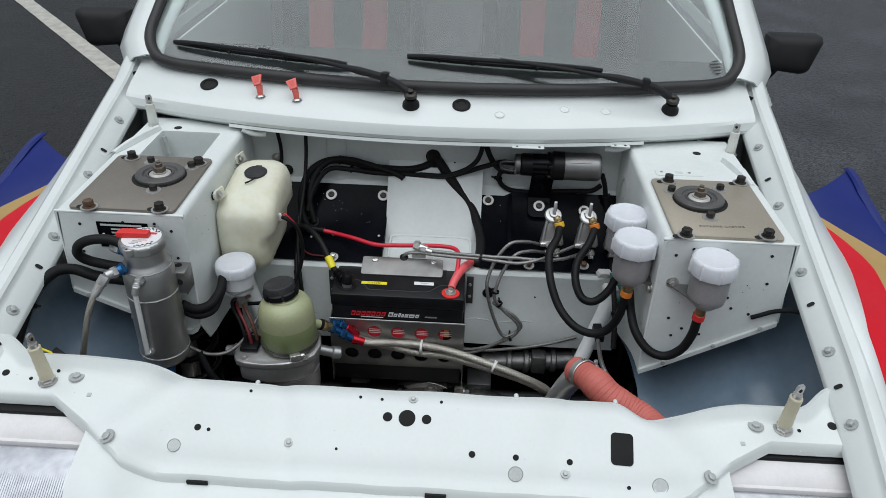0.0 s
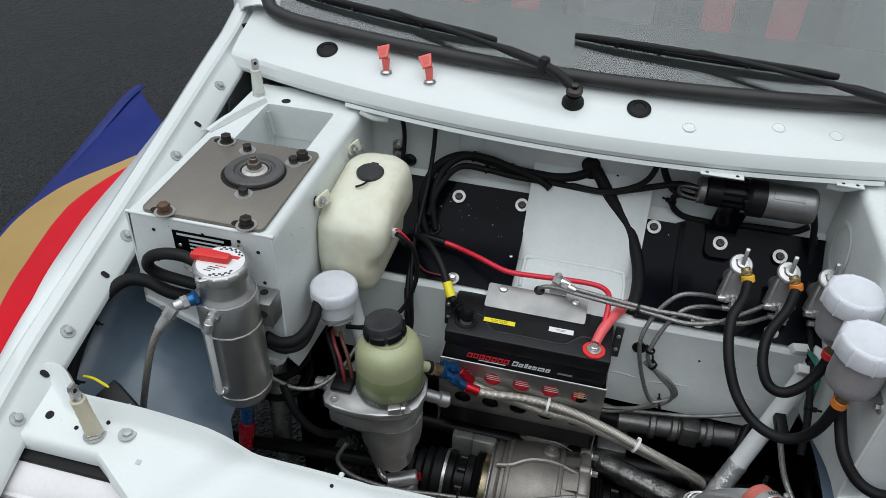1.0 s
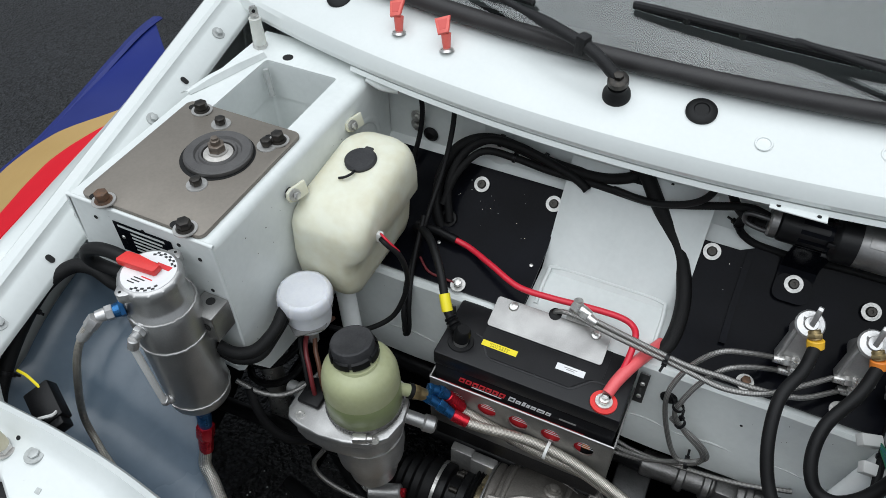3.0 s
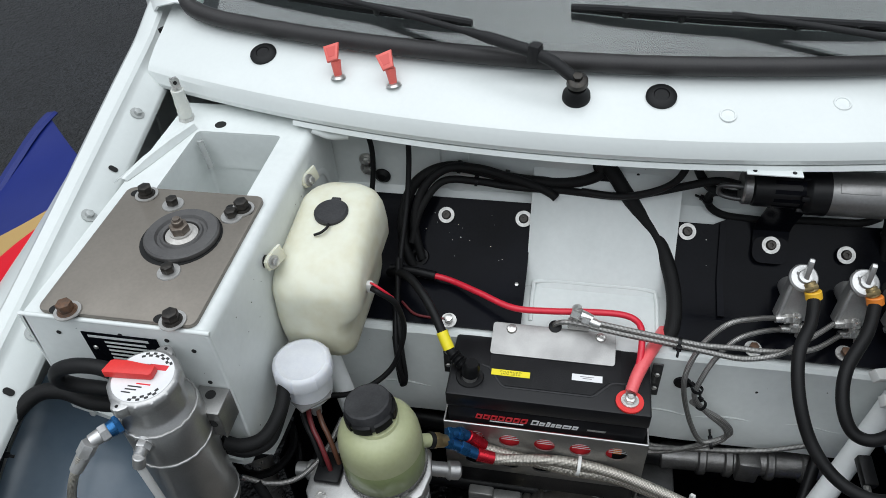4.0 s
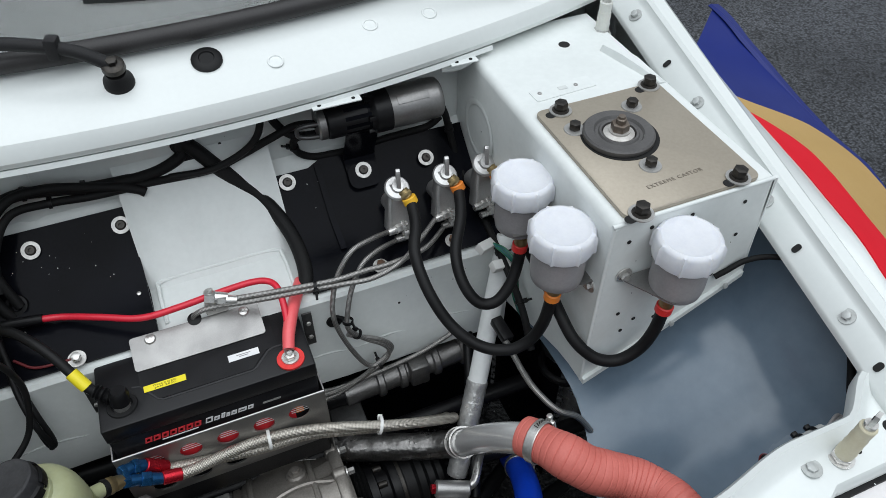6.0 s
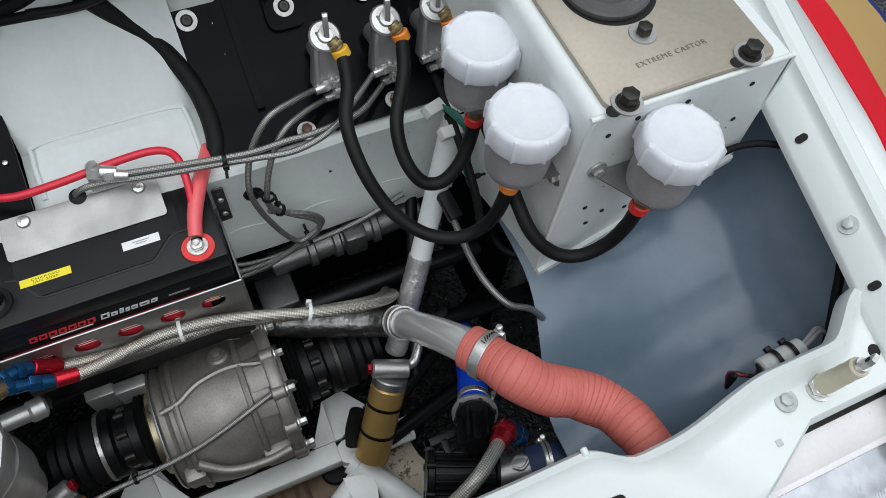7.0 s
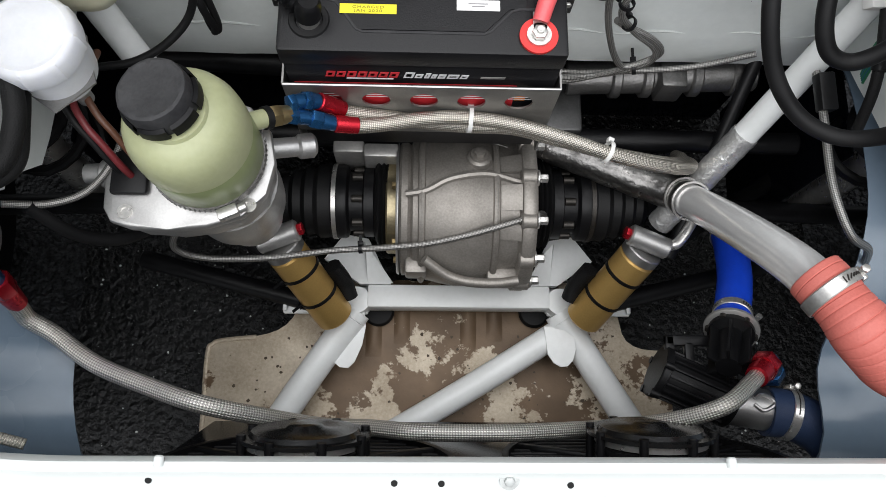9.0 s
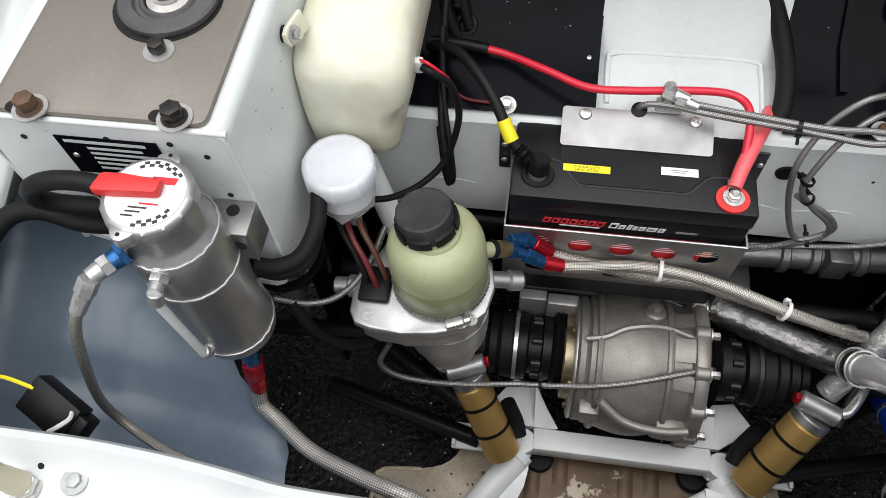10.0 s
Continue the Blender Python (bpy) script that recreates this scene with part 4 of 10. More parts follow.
def build_slam():
    """The bolted front cross panel: a low dished middle between raised ends."""
    def rear(x):
        a = abs(x)
        if x > 0:
            return 0.877 - 0.020 * smooth01(0.285, 0.335, a) + 0.016 * smooth01(0.36, 0.47, a) + 0.035 * smooth01(0.535, 0.59, a)
        return 0.877 + 0.011 * smooth01(0.27, 0.48, a) + 0.028 * smooth01(0.535, 0.59, a)

    def front(x):
        a = abs(x)
        return 0.762 + (0.064 if x > 0 else 0.072) * min(1, max(0, (a - 0.372) / 0.115))

    def height(x, y):
        a = abs(x)
        mid = 0.722 - 0.54 * (0.876 - y)
        mid -= 0.006 * math.exp(-((y - 0.775) / 0.012) ** 2)
        side = (0.7186 + 0.22 * (y - 0.846) if x > 0 else 0.7298 + 0.28 * (y - 0.860)) + 0.010 * smooth01(rear(x) - 0.022, rear(x) - 0.006, y)
        k = smooth01(0.315, 0.425, a - 0.18 * (0.87 - y)) if x > 0 else smooth01(0.280, 0.390, a - 0.30 * (0.87 - y))
        return mid + (side - mid) * k + (0.0012 * math.sin(40 * x) - 0.0028 * math.exp(-((x + 0.165 + 0.25 * (y - 0.82)) / 0.013) ** 2) - 0.0022 * math.exp(-((x - 0.21 - 0.3 * (y - 0.82)) / 0.016) ** 2) + 0.0018 * math.exp(-((x + 0.06) / 0.02) ** 2)) * (1 - k) - 0.006 * math.exp(-((a - 0.345 - 0.9 * (0.85 - y)) / 0.02) ** 2) * (1 if x < 0 else 0.6)
    bm = bmesh.new()
    rows = []
    for i in range(161):
        x = -0.60 + 1.20 * i / 160
        r = []
        y1, y0 = rear(x), front(x)
        z1 = height(x, y1)
        r.append((x, y1 + 0.001, z1 - 0.022))
        r.append((x, y1 + 0.001, z1 - 0.006))
        r.append((x, y1 - 0.0015, z1 - 0.001))
        r.append((x, y1 - 0.006, z1 + 0.001))
        for j in range(15):
            y = y1 - 0.010 + (y0 - y1 + 0.010) * j / 14
            r.append((x, y, height(x, y)))
        z0 = height(x, y0)
        r.append((x, y0 - 0.003, z0 - 0.004))
        r.append((x, y0 - 0.004, z0 - 0.018))
        rows.append(r)
    sheet(bm, rows, 0.0016)
    slam = part("front_cross_panel", bm, WHITE, car, "white pressed steel cross panel with drilled holes")
    def lie(x, y, up=0.0):
        d = 0.004
        n = Vector((height(x - d, y) - height(x + d, y), height(x, y - d) - height(x, y + d), 2 * d)).normalized()
        return aim(Vector((x, y, height(x, y))) + n * up, n)
    def hole(x, y, r):
        part("drilled_hole", lathe(bmesh.new(), [(0, 0.0003), (r, 0.0003), (r * 1.02, -0.0006), (0, -0.0006)], lie(x, y, 0.0021), 24), [HOLE], slam)
    hole(0.0, 0.842, 0.0115)
    for x, y, r in ((-0.312, 0.794, 0.0080), (0.15, 0.785, 0.0090), (0.341, 0.780, 0.0095)):
        part("plugged_hole", lathe(bmesh.new(), [(0, 0.0003), (r, 0.0003), (r * 1.05, 0.0012), (r * 1.12, 0.0003), (r * 1.12, -0.0006), (0, -0.0006)], lie(x, y, 0.0021), 24), [DUSTY], slam, "grey plugged hole")
    for x, y, r in ((-0.027, 0.843, 0.0065), (0.027, 0.841, 0.0065), (0.091, 0.803, 0.0045), (0.150, 0.802, 0.004), (0.222, 0.800, 0.004),
                    (-0.285, 0.8164, 0.0045), (-0.2695, 0.8144, 0.0025), (-0.222, 0.866, 0.0021), (-0.067, 0.8645, 0.0021), (-0.037, 0.8642, 0.0021), (0.046, 0.8635, 0.0021),
                    (0.300, 0.778, 0.0025), (-0.092, 0.80, 0.0018),
                    (0.577, 0.853, 0.006), (0.530, 0.843, 0.0025), (-0.566, 0.861, 0.005), (-0.527, 0.854, 0.0025), (-0.4935, 0.868, 0.0025)):
        hole(x, y, r)
    part("slot", prism(bmesh.new(), rounded(0.03, 0.044, 0.006), 0.0007, lie(0.293, 0.819, 0.0019)), HOLE, slam)
    for x, y in ((0.4492, 0.8187), (-0.437, 0.834)):
        part("square_hole", prism(bmesh.new(), rounded(0.006, 0.006, 0.001), 0.0006, lie(x, y, 0.0017)), DUSTY, slam)
    for x, y, r in ((-0.465, 0.860, 0.011), (0.473, 0.8463, 0.011), (-0.394, 0.782, 0.011), (0.402, 0.779, 0.010)):
        z = height(x, y) + 0.0012
        bolt(slam, (x, y, z), (0.3 if x > 0 else -0.3, -0.3, 1) if abs(x) < 0.42 else (0, 0, 1), r * 0.54, 0.003, DUSTY)
    for x, y in ((0.0065, 0.866), (-0.158, 0.806), (0.216, 0.787)):
        bolt(slam, (x, y, height(x, y) + 0.001), (0, -0.4, 1), 0.0036, 0.0025, DUSTY)
    for x in (-0.215, 0.150, 0.288):
        y = rear(x)
        part("edge_nub", rod(bmesh.new(), (x, y - 0.004, height(x, y) + 0.001), (x, y + 0.0035, height(x, y) + 0.0005), 0.0032, n=12, bev=0.001), WHITE, slam)
    # the rolled lip and the ledge in front of it
    bm = bmesh.new()
    rows = []
    for i in range(61):
        x = -0.428 + 0.856 * i / 60
        y0 = front(x)
        z0 = height(x, y0) - 0.012
        # lowest rows carry on unseen, added to block light under the car
        rows.append([(x, y0 + 0.006, z0), (x, y0 - 0.006, z0 - 0.001), (x, y0 - 0.012, z0 - 0.004), (x, y0 - 0.035, z0 - 0.010), (x, y0 - 0.075, z0 - 0.024), (x, y0 - 0.10, z0 - 0.05), (x, y0 - 0.108, z0 - 0.12), (x, y0 - 0.11, z0 - 0.32), (x, y0 - 0.10, z0 - 0.50)])
    sheet(bm, rows, 0.0016)
    nose = part("grille_panel", bm, WHITE, car, "white front panel below the cross panel")
    for x in (-0.272, 0.045):
        bm = bmesh.new()
        box(bm, (x - 0.014, front(x) - 0.0075, height(x, front(x)) - 0.011), (x + 0.014, front(x) - 0.003, height(x, front(x)) - 0.005), 0)
        part("slot", bm, HOLE, nose)
    for x in (-0.272, -0.256):
        bm = bmesh.new()
        box(bm, (x - 0.003, front(x) - 0.032, height(x, front(x)) - 0.021), (x + 0.003, front(x) - 0.026, height(x, front(x)) - 0.019), 0.0005)
        part("square_clip", bm, WHITE_IN, nose)
    chips(slam, 8, 30, lambda u, v: (lie(-0.55 + 1.1 * u, 0.80 + 0.06 * v, 0.0018).translation, (0, -0.3, 1)), SEAM, (0.0005, 0.0012))


build_slam()


def build_headlamp(s):
    lamp = thing("headlamp", (s * 0.52, 0.74, 0.50), "clear ribbed rectangular headlamp in a white housing", "headlamp", "headlamps")
    d = 0.026 if s > 0 else 0.016
    bm = bmesh.new()
    rows = []
    for i in range(13):
        x = 0.425 + 0.185 * i / 12
        rows.append([(s * x, 0.828, 0.714 - d), (s * x, 0.81, 0.709 - d), (s * x, 0.790, 0.702 - d), (s * x, 0.786, 0.696 - d)])
    sheet(bm, rows, 0.003 * s)
    part("housing_top", bm, HOUSING, lamp, "dusty off-white plastic housing")
    bm = bmesh.new()
    box(bm, (min(s * 0.425, s * 0.61), 0.780, 0.690 - d), (max(s * 0.425, s * 0.61), 0.7895, 0.700 - d), 0.002)
    part("trim_edge", bm, HOUSING, lamp)
    bm = bmesh.new()
    rows = []
    for i in range(121):
        x = 0.418 + 0.187 * i / 120
        rib = 0.0011 * (i % 2)
        rows.append([(s * x, 0.780 + rib, 0.688 - d), (s * x, 0.75, 0.683 - d + rib), (s * x, 0.71, 0.662 - d + rib), (s * x, 0.695, 0.62 - d + rib), (s * x, 0.69, 0.52)])
    sheet(bm, rows, 0.004 * s)
    part("lens", bm, LAMPGLASS, lamp, "clear ribbed glass lens")
    bm = bmesh.new()
    box(bm, (min(s * 0.43, s * 0.605), 0.70, 0.50), (max(s * 0.43, s * 0.605), 0.82, 0.655 - d), 0.01)
    part("bowl", bm, ALUBR, lamp)
    # black strip put in for the dark gap between panel and housing
    bm = bmesh.new()
    box(bm, (min(s * 0.425, s * 0.60), 0.816, 0.712 - d), (max(s * 0.425, s * 0.60), 0.834, 0.7195 - d), 0.002)
    part("gap_shade_strip", bm, RUBBER, lamp)
    if s > 0:
        part("rear_cover", lathe(bmesh.new(), [(0, 0), (0.060, 0), (0.060, 0.030), (0.052, 0.036), (0.040, 0.038), (0.036, 0.052), (0, 0.054)], aim((0.515, 0.818, 0.622), (0, 1, 0.1)), 36), BLACKPL, lamp, "black plastic rear cover")


def scuttle_y(x):
    return 0.27 * x * x


GLASS_SLOPE = 0.70


def build_scuttle():
    bm = bmesh.new()
    rows = []
    for i in range(61):
        x = -0.625 + 1.25 * i / 60
        o, a = scuttle_y(x), abs(x)
        e = smooth01(0.50, 0.625, a)
        rows.append([(x, 1.405 + o, 0.870), (x, 1.386 + o, 0.883), (x, 1.384 + o, 0.890), (x, 1.387 + o, 0.902 + 0.003 * e), (x, 1.391 + o, 0.909), (x, 1.396 + o, 0.9125),
                     (x, 1.420 + o, 0.923), (x, 1.452 + o, 0.933), (x, 1.480 + o, 0.943), (x, 1.50 + o, 0.95), (x, 1.52 + o, 0.93)])
    sheet(bm, rows, 0.0016)
    sc = part("scuttle_panel", bm, WHITE, car, "white scuttle panel below the windscreen", 16)
    # folded under-lip with tabs
    bm = bmesh.new()
    rows = []
    for i in range(41):
        x = -0.40 + 0.80 * i / 40
        o = scuttle_y(x)
        rows.append([(x, 1.4065 + o, 0.872), (x, 1.384 + o, 0.8805), (x, 1.383 + o, 0.8775), (x, 1.405 + o, 0.868)])
    sheet(bm, rows, 0.0015)
    part("lip", bm, WHITE_IN, sc)
    for x0, x1 in ((0.148, 0.208), (0.335, 0.372)):
        bm = bmesh.new()
        y = 1.384 + scuttle_y((x0 + x1) / 2)
        box(bm, (x0, y - 0.010, 0.8755), (x1, y + 0.004, 0.8775), 0.0007)
        tab = part("tab", bm, WHITE, sc)
        for x in (x0 + 0.009, x1 - 0.009):
            piece("tab_hole", ("tabhole",), lambda: lathe(bmesh.new(), [(0, 0), (0.0024, 0), (0.0024, 0.0006), (0, 0.0006)], None, 10), HOLE, aim((x, y - 0.004, 0.8776), (0, 0, 1)), tab)
    def top(x, dy):
        """A point on the panel's top, dy behind its front crease."""
        return Vector((x, 1.396 + scuttle_y(x) + dy, 0.912 + (0.011 * dy / 0.024 if dy < 0.024 else 0.011 + 0.010 * (dy - 0.024) / 0.032)))
    up = (0, -0.33, 1)
    for x, dy in ((0.049, 0.049), (-0.455, 0.05)):
        piece("blanking_plug", ("plug",), lambda: lathe(bmesh.new(), [(0, 0), (0.0175, 0), (0.0175, 0.003), (0.0145, 0.0055), (0.009, 0.006), (0.008, 0.0045), (0, 0.0045)], None, 28), RUBBER, aim(top(x, dy), up), sc, "black rubber blanking plug")
    for x, dy in ((0.122, 0.026), (0.246, 0.042), (0.325, 0.034)):
        piece("filled_hole", ("filled",), lambda: lathe(bmesh.new(), [(0.0075, 0), (0.0098, 0.0), (0.0092, 0.0008), (0.0078, 0.0008), (0.007, -0.0003), (0, -0.0003)], None, 28), WHITE_IN, aim(top(x, dy) + Vector((0, 0, 0.0006)), up), sc)
    # brackets under the lip at both ends
    for s in (1, -1):
        bm = bmesh.new()
        tube(bm, [(s * 0.33, 1.43, 0.862), (s * 0.352, 1.425, 0.864), (s * 0.374, 1.425, 0.872)], 0.0055, 10)
        part("lip_bracket", bm, WHITE_IN, sc)
    # the windscreen
    def g(x, q, off=0.0):
        """On the glass: x across, q along the slope."""
        taper = 1 - 0.16 * q
        return Vector((x * taper, 1.475 + scuttle_y(x) + q * 0.82 - off * 0.57, 0.953 + q * 0.82 * GLASS_SLOPE + off * 0.82))
    R = 0.622
    def half(q):
        """Half the glass's width at q, with rounded lower corners."""
        return R - 0.075 * (1 - math.sqrt(max(0.0, 1 - (1 - min(1, max(0.0, q) / 0.09)) ** 2)))
    bm = bmesh.new()
    rows = []
    for k in range(25):
        q = 0.72 * (k / 24) ** 1.3
        rows.append([g(half(q) * (2 * i / 32 - 1), q) for i in range(33)])
    sheet(bm, rows, -0.005)
    gl = part("windscreen", bm, GLASS, car, "clear laminated windscreen")
    gl.visible_shadow = False
    # the maker's etched mark in a lower corner
    for k, (w, dx) in enumerate(((0.016, 0.002), (0.024, 0.0), (0.022, 0.0), (0.018, 0.001), (0.012, 0.002))):
        mark = aim(g(0.562 + dx, 0.058 - 0.0075 * k, 0.0012), (0.25, -0.55, 0.8)) @ Matrix.Rotation(radians(90), 4, "Z")
        bm = bmesh.new()
        box(bm, (-0.0012, -w / 2, 0), (0.0012, w / 2, 0.0003), 0, mark)
        part("etched_bar", bm, INK, gl)
    # rubber seal along the lower edge and both pillars
    line = [g(-half(q), q, 0.003) for q in (0.72, 0.5, 0.3, 0.18, 0.12, 0.09, 0.066, 0.045, 0.028, 0.015, 0.006)]
    line += [g(0.97 * half(0) * (2 * i / 16 - 1), 0.0, 0.003) for i in range(17)]
    line += [g(half(q), q, 0.003) for q in (0.006, 0.015, 0.028, 0.045, 0.066, 0.09, 0.12, 0.18, 0.3, 0.5, 0.72)]
    bm = bmesh.new()
    tube(bm, line, 0.0118, 10, 4)
    part("windscreen_seal", bm, SEALMAT, car, "black rubber windscreen seal")
    # pillars and cabin shell
    for s in (1, -1):
        bm = bmesh.new()
        rows = []
        for k in range(17):
            q = 0.012 + 0.728 * k / 16
            e = g(s * half(max(0.0, q)), q)
            w = 0.058 - 0.015 * k / 16
            rows.append([e + Vector((s * 0.002, 0, 0.0)), e + Vector((s * 0.02, -0.004, 0.004)), e + Vector((s * (0.02 + w * 0.5), 0.0, -0.004)), e + Vector((s * (0.02 + w), 0.02, -0.03)), e + Vector((s * (0.025 + w), 0.06, -0.10))])
        sheet(bm, rows, 0.003 * s)
        part("windscreen_pillar", bm, WHITE, car)
        bm = bmesh.new()
        sheet(bm, [[(s * 0.66, y, 0.25), (s * 0.69, y, 0.6), (s * 0.665, y, 0.90)] for y in (1.54, 1.9, 2.4, 3.0)], 0.004 * s)
        part("door", bm, WHITE, car, "white door")
        bm = bmesh.new()
        sheet(bm, [[(s * (0.690 - 0.13 * h), y0 + (2.9 - y0) * k, 0.90 + 0.42 * h) for k in (0, 0.5, 1)] for h, y0 in ((0, 1.60), (0.5, 1.90), (1, 2.2))], 0.004 * s)
        w = part("side_window", bm, GLASS, car)
        w.visible_shadow = False
    # unseen roof, black back wall and floor added to keep the cabin dark
    bm = bmesh.new()
    sheet(bm, [[(x, y, 1.345 - 0.03 * (x / 0.5) ** 2) for x in (-0.53, -0.3, 0, 0.3, 0.53)] for y in (2.06, 2.4, 3.0)], 0.004)
    part("roof", bm, WHITE, car)
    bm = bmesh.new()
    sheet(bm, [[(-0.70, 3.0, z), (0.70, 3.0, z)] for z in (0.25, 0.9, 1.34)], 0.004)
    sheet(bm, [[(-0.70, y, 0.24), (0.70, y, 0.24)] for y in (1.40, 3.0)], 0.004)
    part("dark_cabin_shell", bm, BLACKPAINT, car)
    bm = bmesh.new()
    sheet(bm, [[(x, y, z) for x in (-0.66, 0, 0.66)] for y, z in ((1.56, 0.925), (1.62, 0.915), (1.86, 0.90), (1.92, 0.84), (1.93, 0.60))], 0.006)
    part("dashboard", bm, RUBBER, car, "matt black dashboard")
    return top, g


scuttle_top, glass_at = build_scuttle()


def build_bulkhead():
    bm = bmesh.new()
    rows = []
    for i in range(76):
        x = -0.376 + 0.752 * i / 75
        r = []
        for k in range(14):
            z = 0.906 - (0.906 - 0.70) * k / 13
            y = 1.478 - 0.007 * (smooth01(-0.10, -0.07, x) - smooth01(0.075, 0.11, x)) - 0.004 * math.exp(-((x + 0.20) / 0.012) ** 2) - 0.004 * math.exp(-((x - 0.20) / 0.012) ** 2)
            r.append((x, y, z))
        rows.append(r)
    sheet(bm, rows, -0.0016)
    bulk = part("bulkhead", bm, WHITE_IN, car, "white painted bulkhead with pressed ribs")
    bm = bmesh.new()
    prof = [(1.472, 0.80), (1.440, 0.752), (1.392, 0.672), (1.384, 0.662), (1.31, 0.651), (1.3, 0.649)]
    sheet(bm, [[(x, y + 0.006 * smooth01(0.075, 0.092, abs(x)), z - 0.004 * smooth01(0.075, 0.092, abs(x))) for y, z in prof] for x in (-0.094, -0.084, -0.07, -0.03, 0.03, 0.075, 0.088, 0.098)], 0.0016)
    part("tunnel_panel", bm, WHITE_IN, bulk)
    bm = bmesh.new()
    tube(bm, [(-0.082, 1.33, 0.6545), (-0.083, 1.38, 0.664), (-0.074, 1.39, 0.6695), (0.0, 1.391, 0.6705), (0.068, 1.39, 0.67), (0.079, 1.38, 0.6645), (0.08, 1.33, 0.655)], 0.0028, 8, 6)
    part("pressed_edge", bm, WHITE_IN, bulk)
    # sloping sheet under the black plates
    bm = bmesh.new()
    sheet(bm, [[(x, y, z - 0.004) for y, z in ((1.478, 0.752), (1.402, 0.683), (1.304, 0.652))] for x in (-0.376, -0.095)], 0.0016)
    part("toe_sheet", bm, WHITE_IN, bulk)
    bm = bmesh.new()
    sheet(bm, [[(x, y, z - 0.004) for y, z in ((1.478, 0.752), (1.402, 0.683), (1.304, 0.652))] for x in (0.099, 0.376)], 0.0016)
    part("toe_sheet", bm, WHITE_IN, bulk)
    # the front shelf
    bm = bmesh.new()
    rows = []
    for i in range(31):
        x = -0.376 + 0.752 * i / 30
        w = 0.0005 * math.sin(31 * x) + 0.0003 * math.sin(83 * x + 1)
        rows.append([(x, 1.312, 0.6505), (x, 1.300 + w, 0.650), (x, 1.297 + w, 0.647), (x, 1.296 + w, 0.545), (x, 1.292 + w, 0.535), (x, 1.294 + w, 0.48), (x, 1.31, 0.473), (x, 1.36, 0.47)])
    sheet(bm, rows, 0.0016)
    shelf = part("bulkhead_shelf", bm, WHITE_IN, car, "white folded steel shelf panel with a weld seam")
    bm = bmesh.new()
    line = [(-0.37 + 0.74 * i / 40, 1.2935 + 0.0012 * math.sin(31 * (-0.37 + 0.74 * i / 40)), 0.540 + 0.0025 * math.sin(i * 1.3)) for i in range(41)]
    tube(bm, line, 0.0016, 6, 2)
    part("weld_seam", bm, SEAM, shelf)
    chips(shelf, 3, 40, lambda u, v: (Vector((-0.36 + 0.72 * u, 1.2955, 0.555 + 0.085 * v)), (0, -1, 0.05)), DARKBOLT)
    chips(bulk, 4, 24, lambda u, v: (Vector((-0.06 + 0.12 * u, 1.4705, 0.76 + 0.13 * v)), (0, -1, 0)), DARKBOLT, (0.0003, 0.0008))
    for x, z in ((-0.27, 0.60), (-0.22, 0.575), (-0.205, 0.575), (0.13, 0.61), (0.21, 0.60), (0.27, 0.565), (0.33, 0.62)):
        piece("shelf_hole", ("shole",), lambda: lathe(bmesh.new(), [(0, 0), (0.0022, 0), (0.0022, 0.0006), (0, 0.0006)], None, 10), HOLE, aim((x, 1.2955, z), (0, -1, 0)), shelf)
    piece("grommet", ("grom",), lambda: lathe(bmesh.new(), [(0, 0.004), (0.007, 0.004), (0.0105, 0.003), (0.0115, 0), (0, 0)], None, 20), RUBBER, aim((0.118, 1.2955, 0.605), (0, -1, 0)), shelf)
    for x, z in ((-0.05, 0.86), (0.01, 0.84), (0.04, 0.80), (-0.065, 0.77), (0.02, 0.775)):
        piece("bulkhead_hole", ("bhole",), lambda: lathe(bmesh.new(), [(0, 0), (0.002, 0), (0.002, 0.0006), (0, 0.0006)], None, 10), HOLE, aim((x, 1.4700 if abs(x) < 0.07 else 1.4775, z), (0, -1, 0)), bulk)
    # added black sheets, not seen parts: keep the bay's depths closed and dark
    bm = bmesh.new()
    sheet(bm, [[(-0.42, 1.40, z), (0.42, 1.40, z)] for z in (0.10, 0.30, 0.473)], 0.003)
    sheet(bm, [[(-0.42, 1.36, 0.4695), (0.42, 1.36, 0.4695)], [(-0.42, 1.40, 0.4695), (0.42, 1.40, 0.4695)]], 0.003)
    part("closing_wall", bm, BLACKPAINT, car)
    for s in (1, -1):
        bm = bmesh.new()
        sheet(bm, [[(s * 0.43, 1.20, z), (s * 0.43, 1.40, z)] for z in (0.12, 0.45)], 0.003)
        part("closing_side", bm, BLACKPAINT, car)


build_bulkhead()


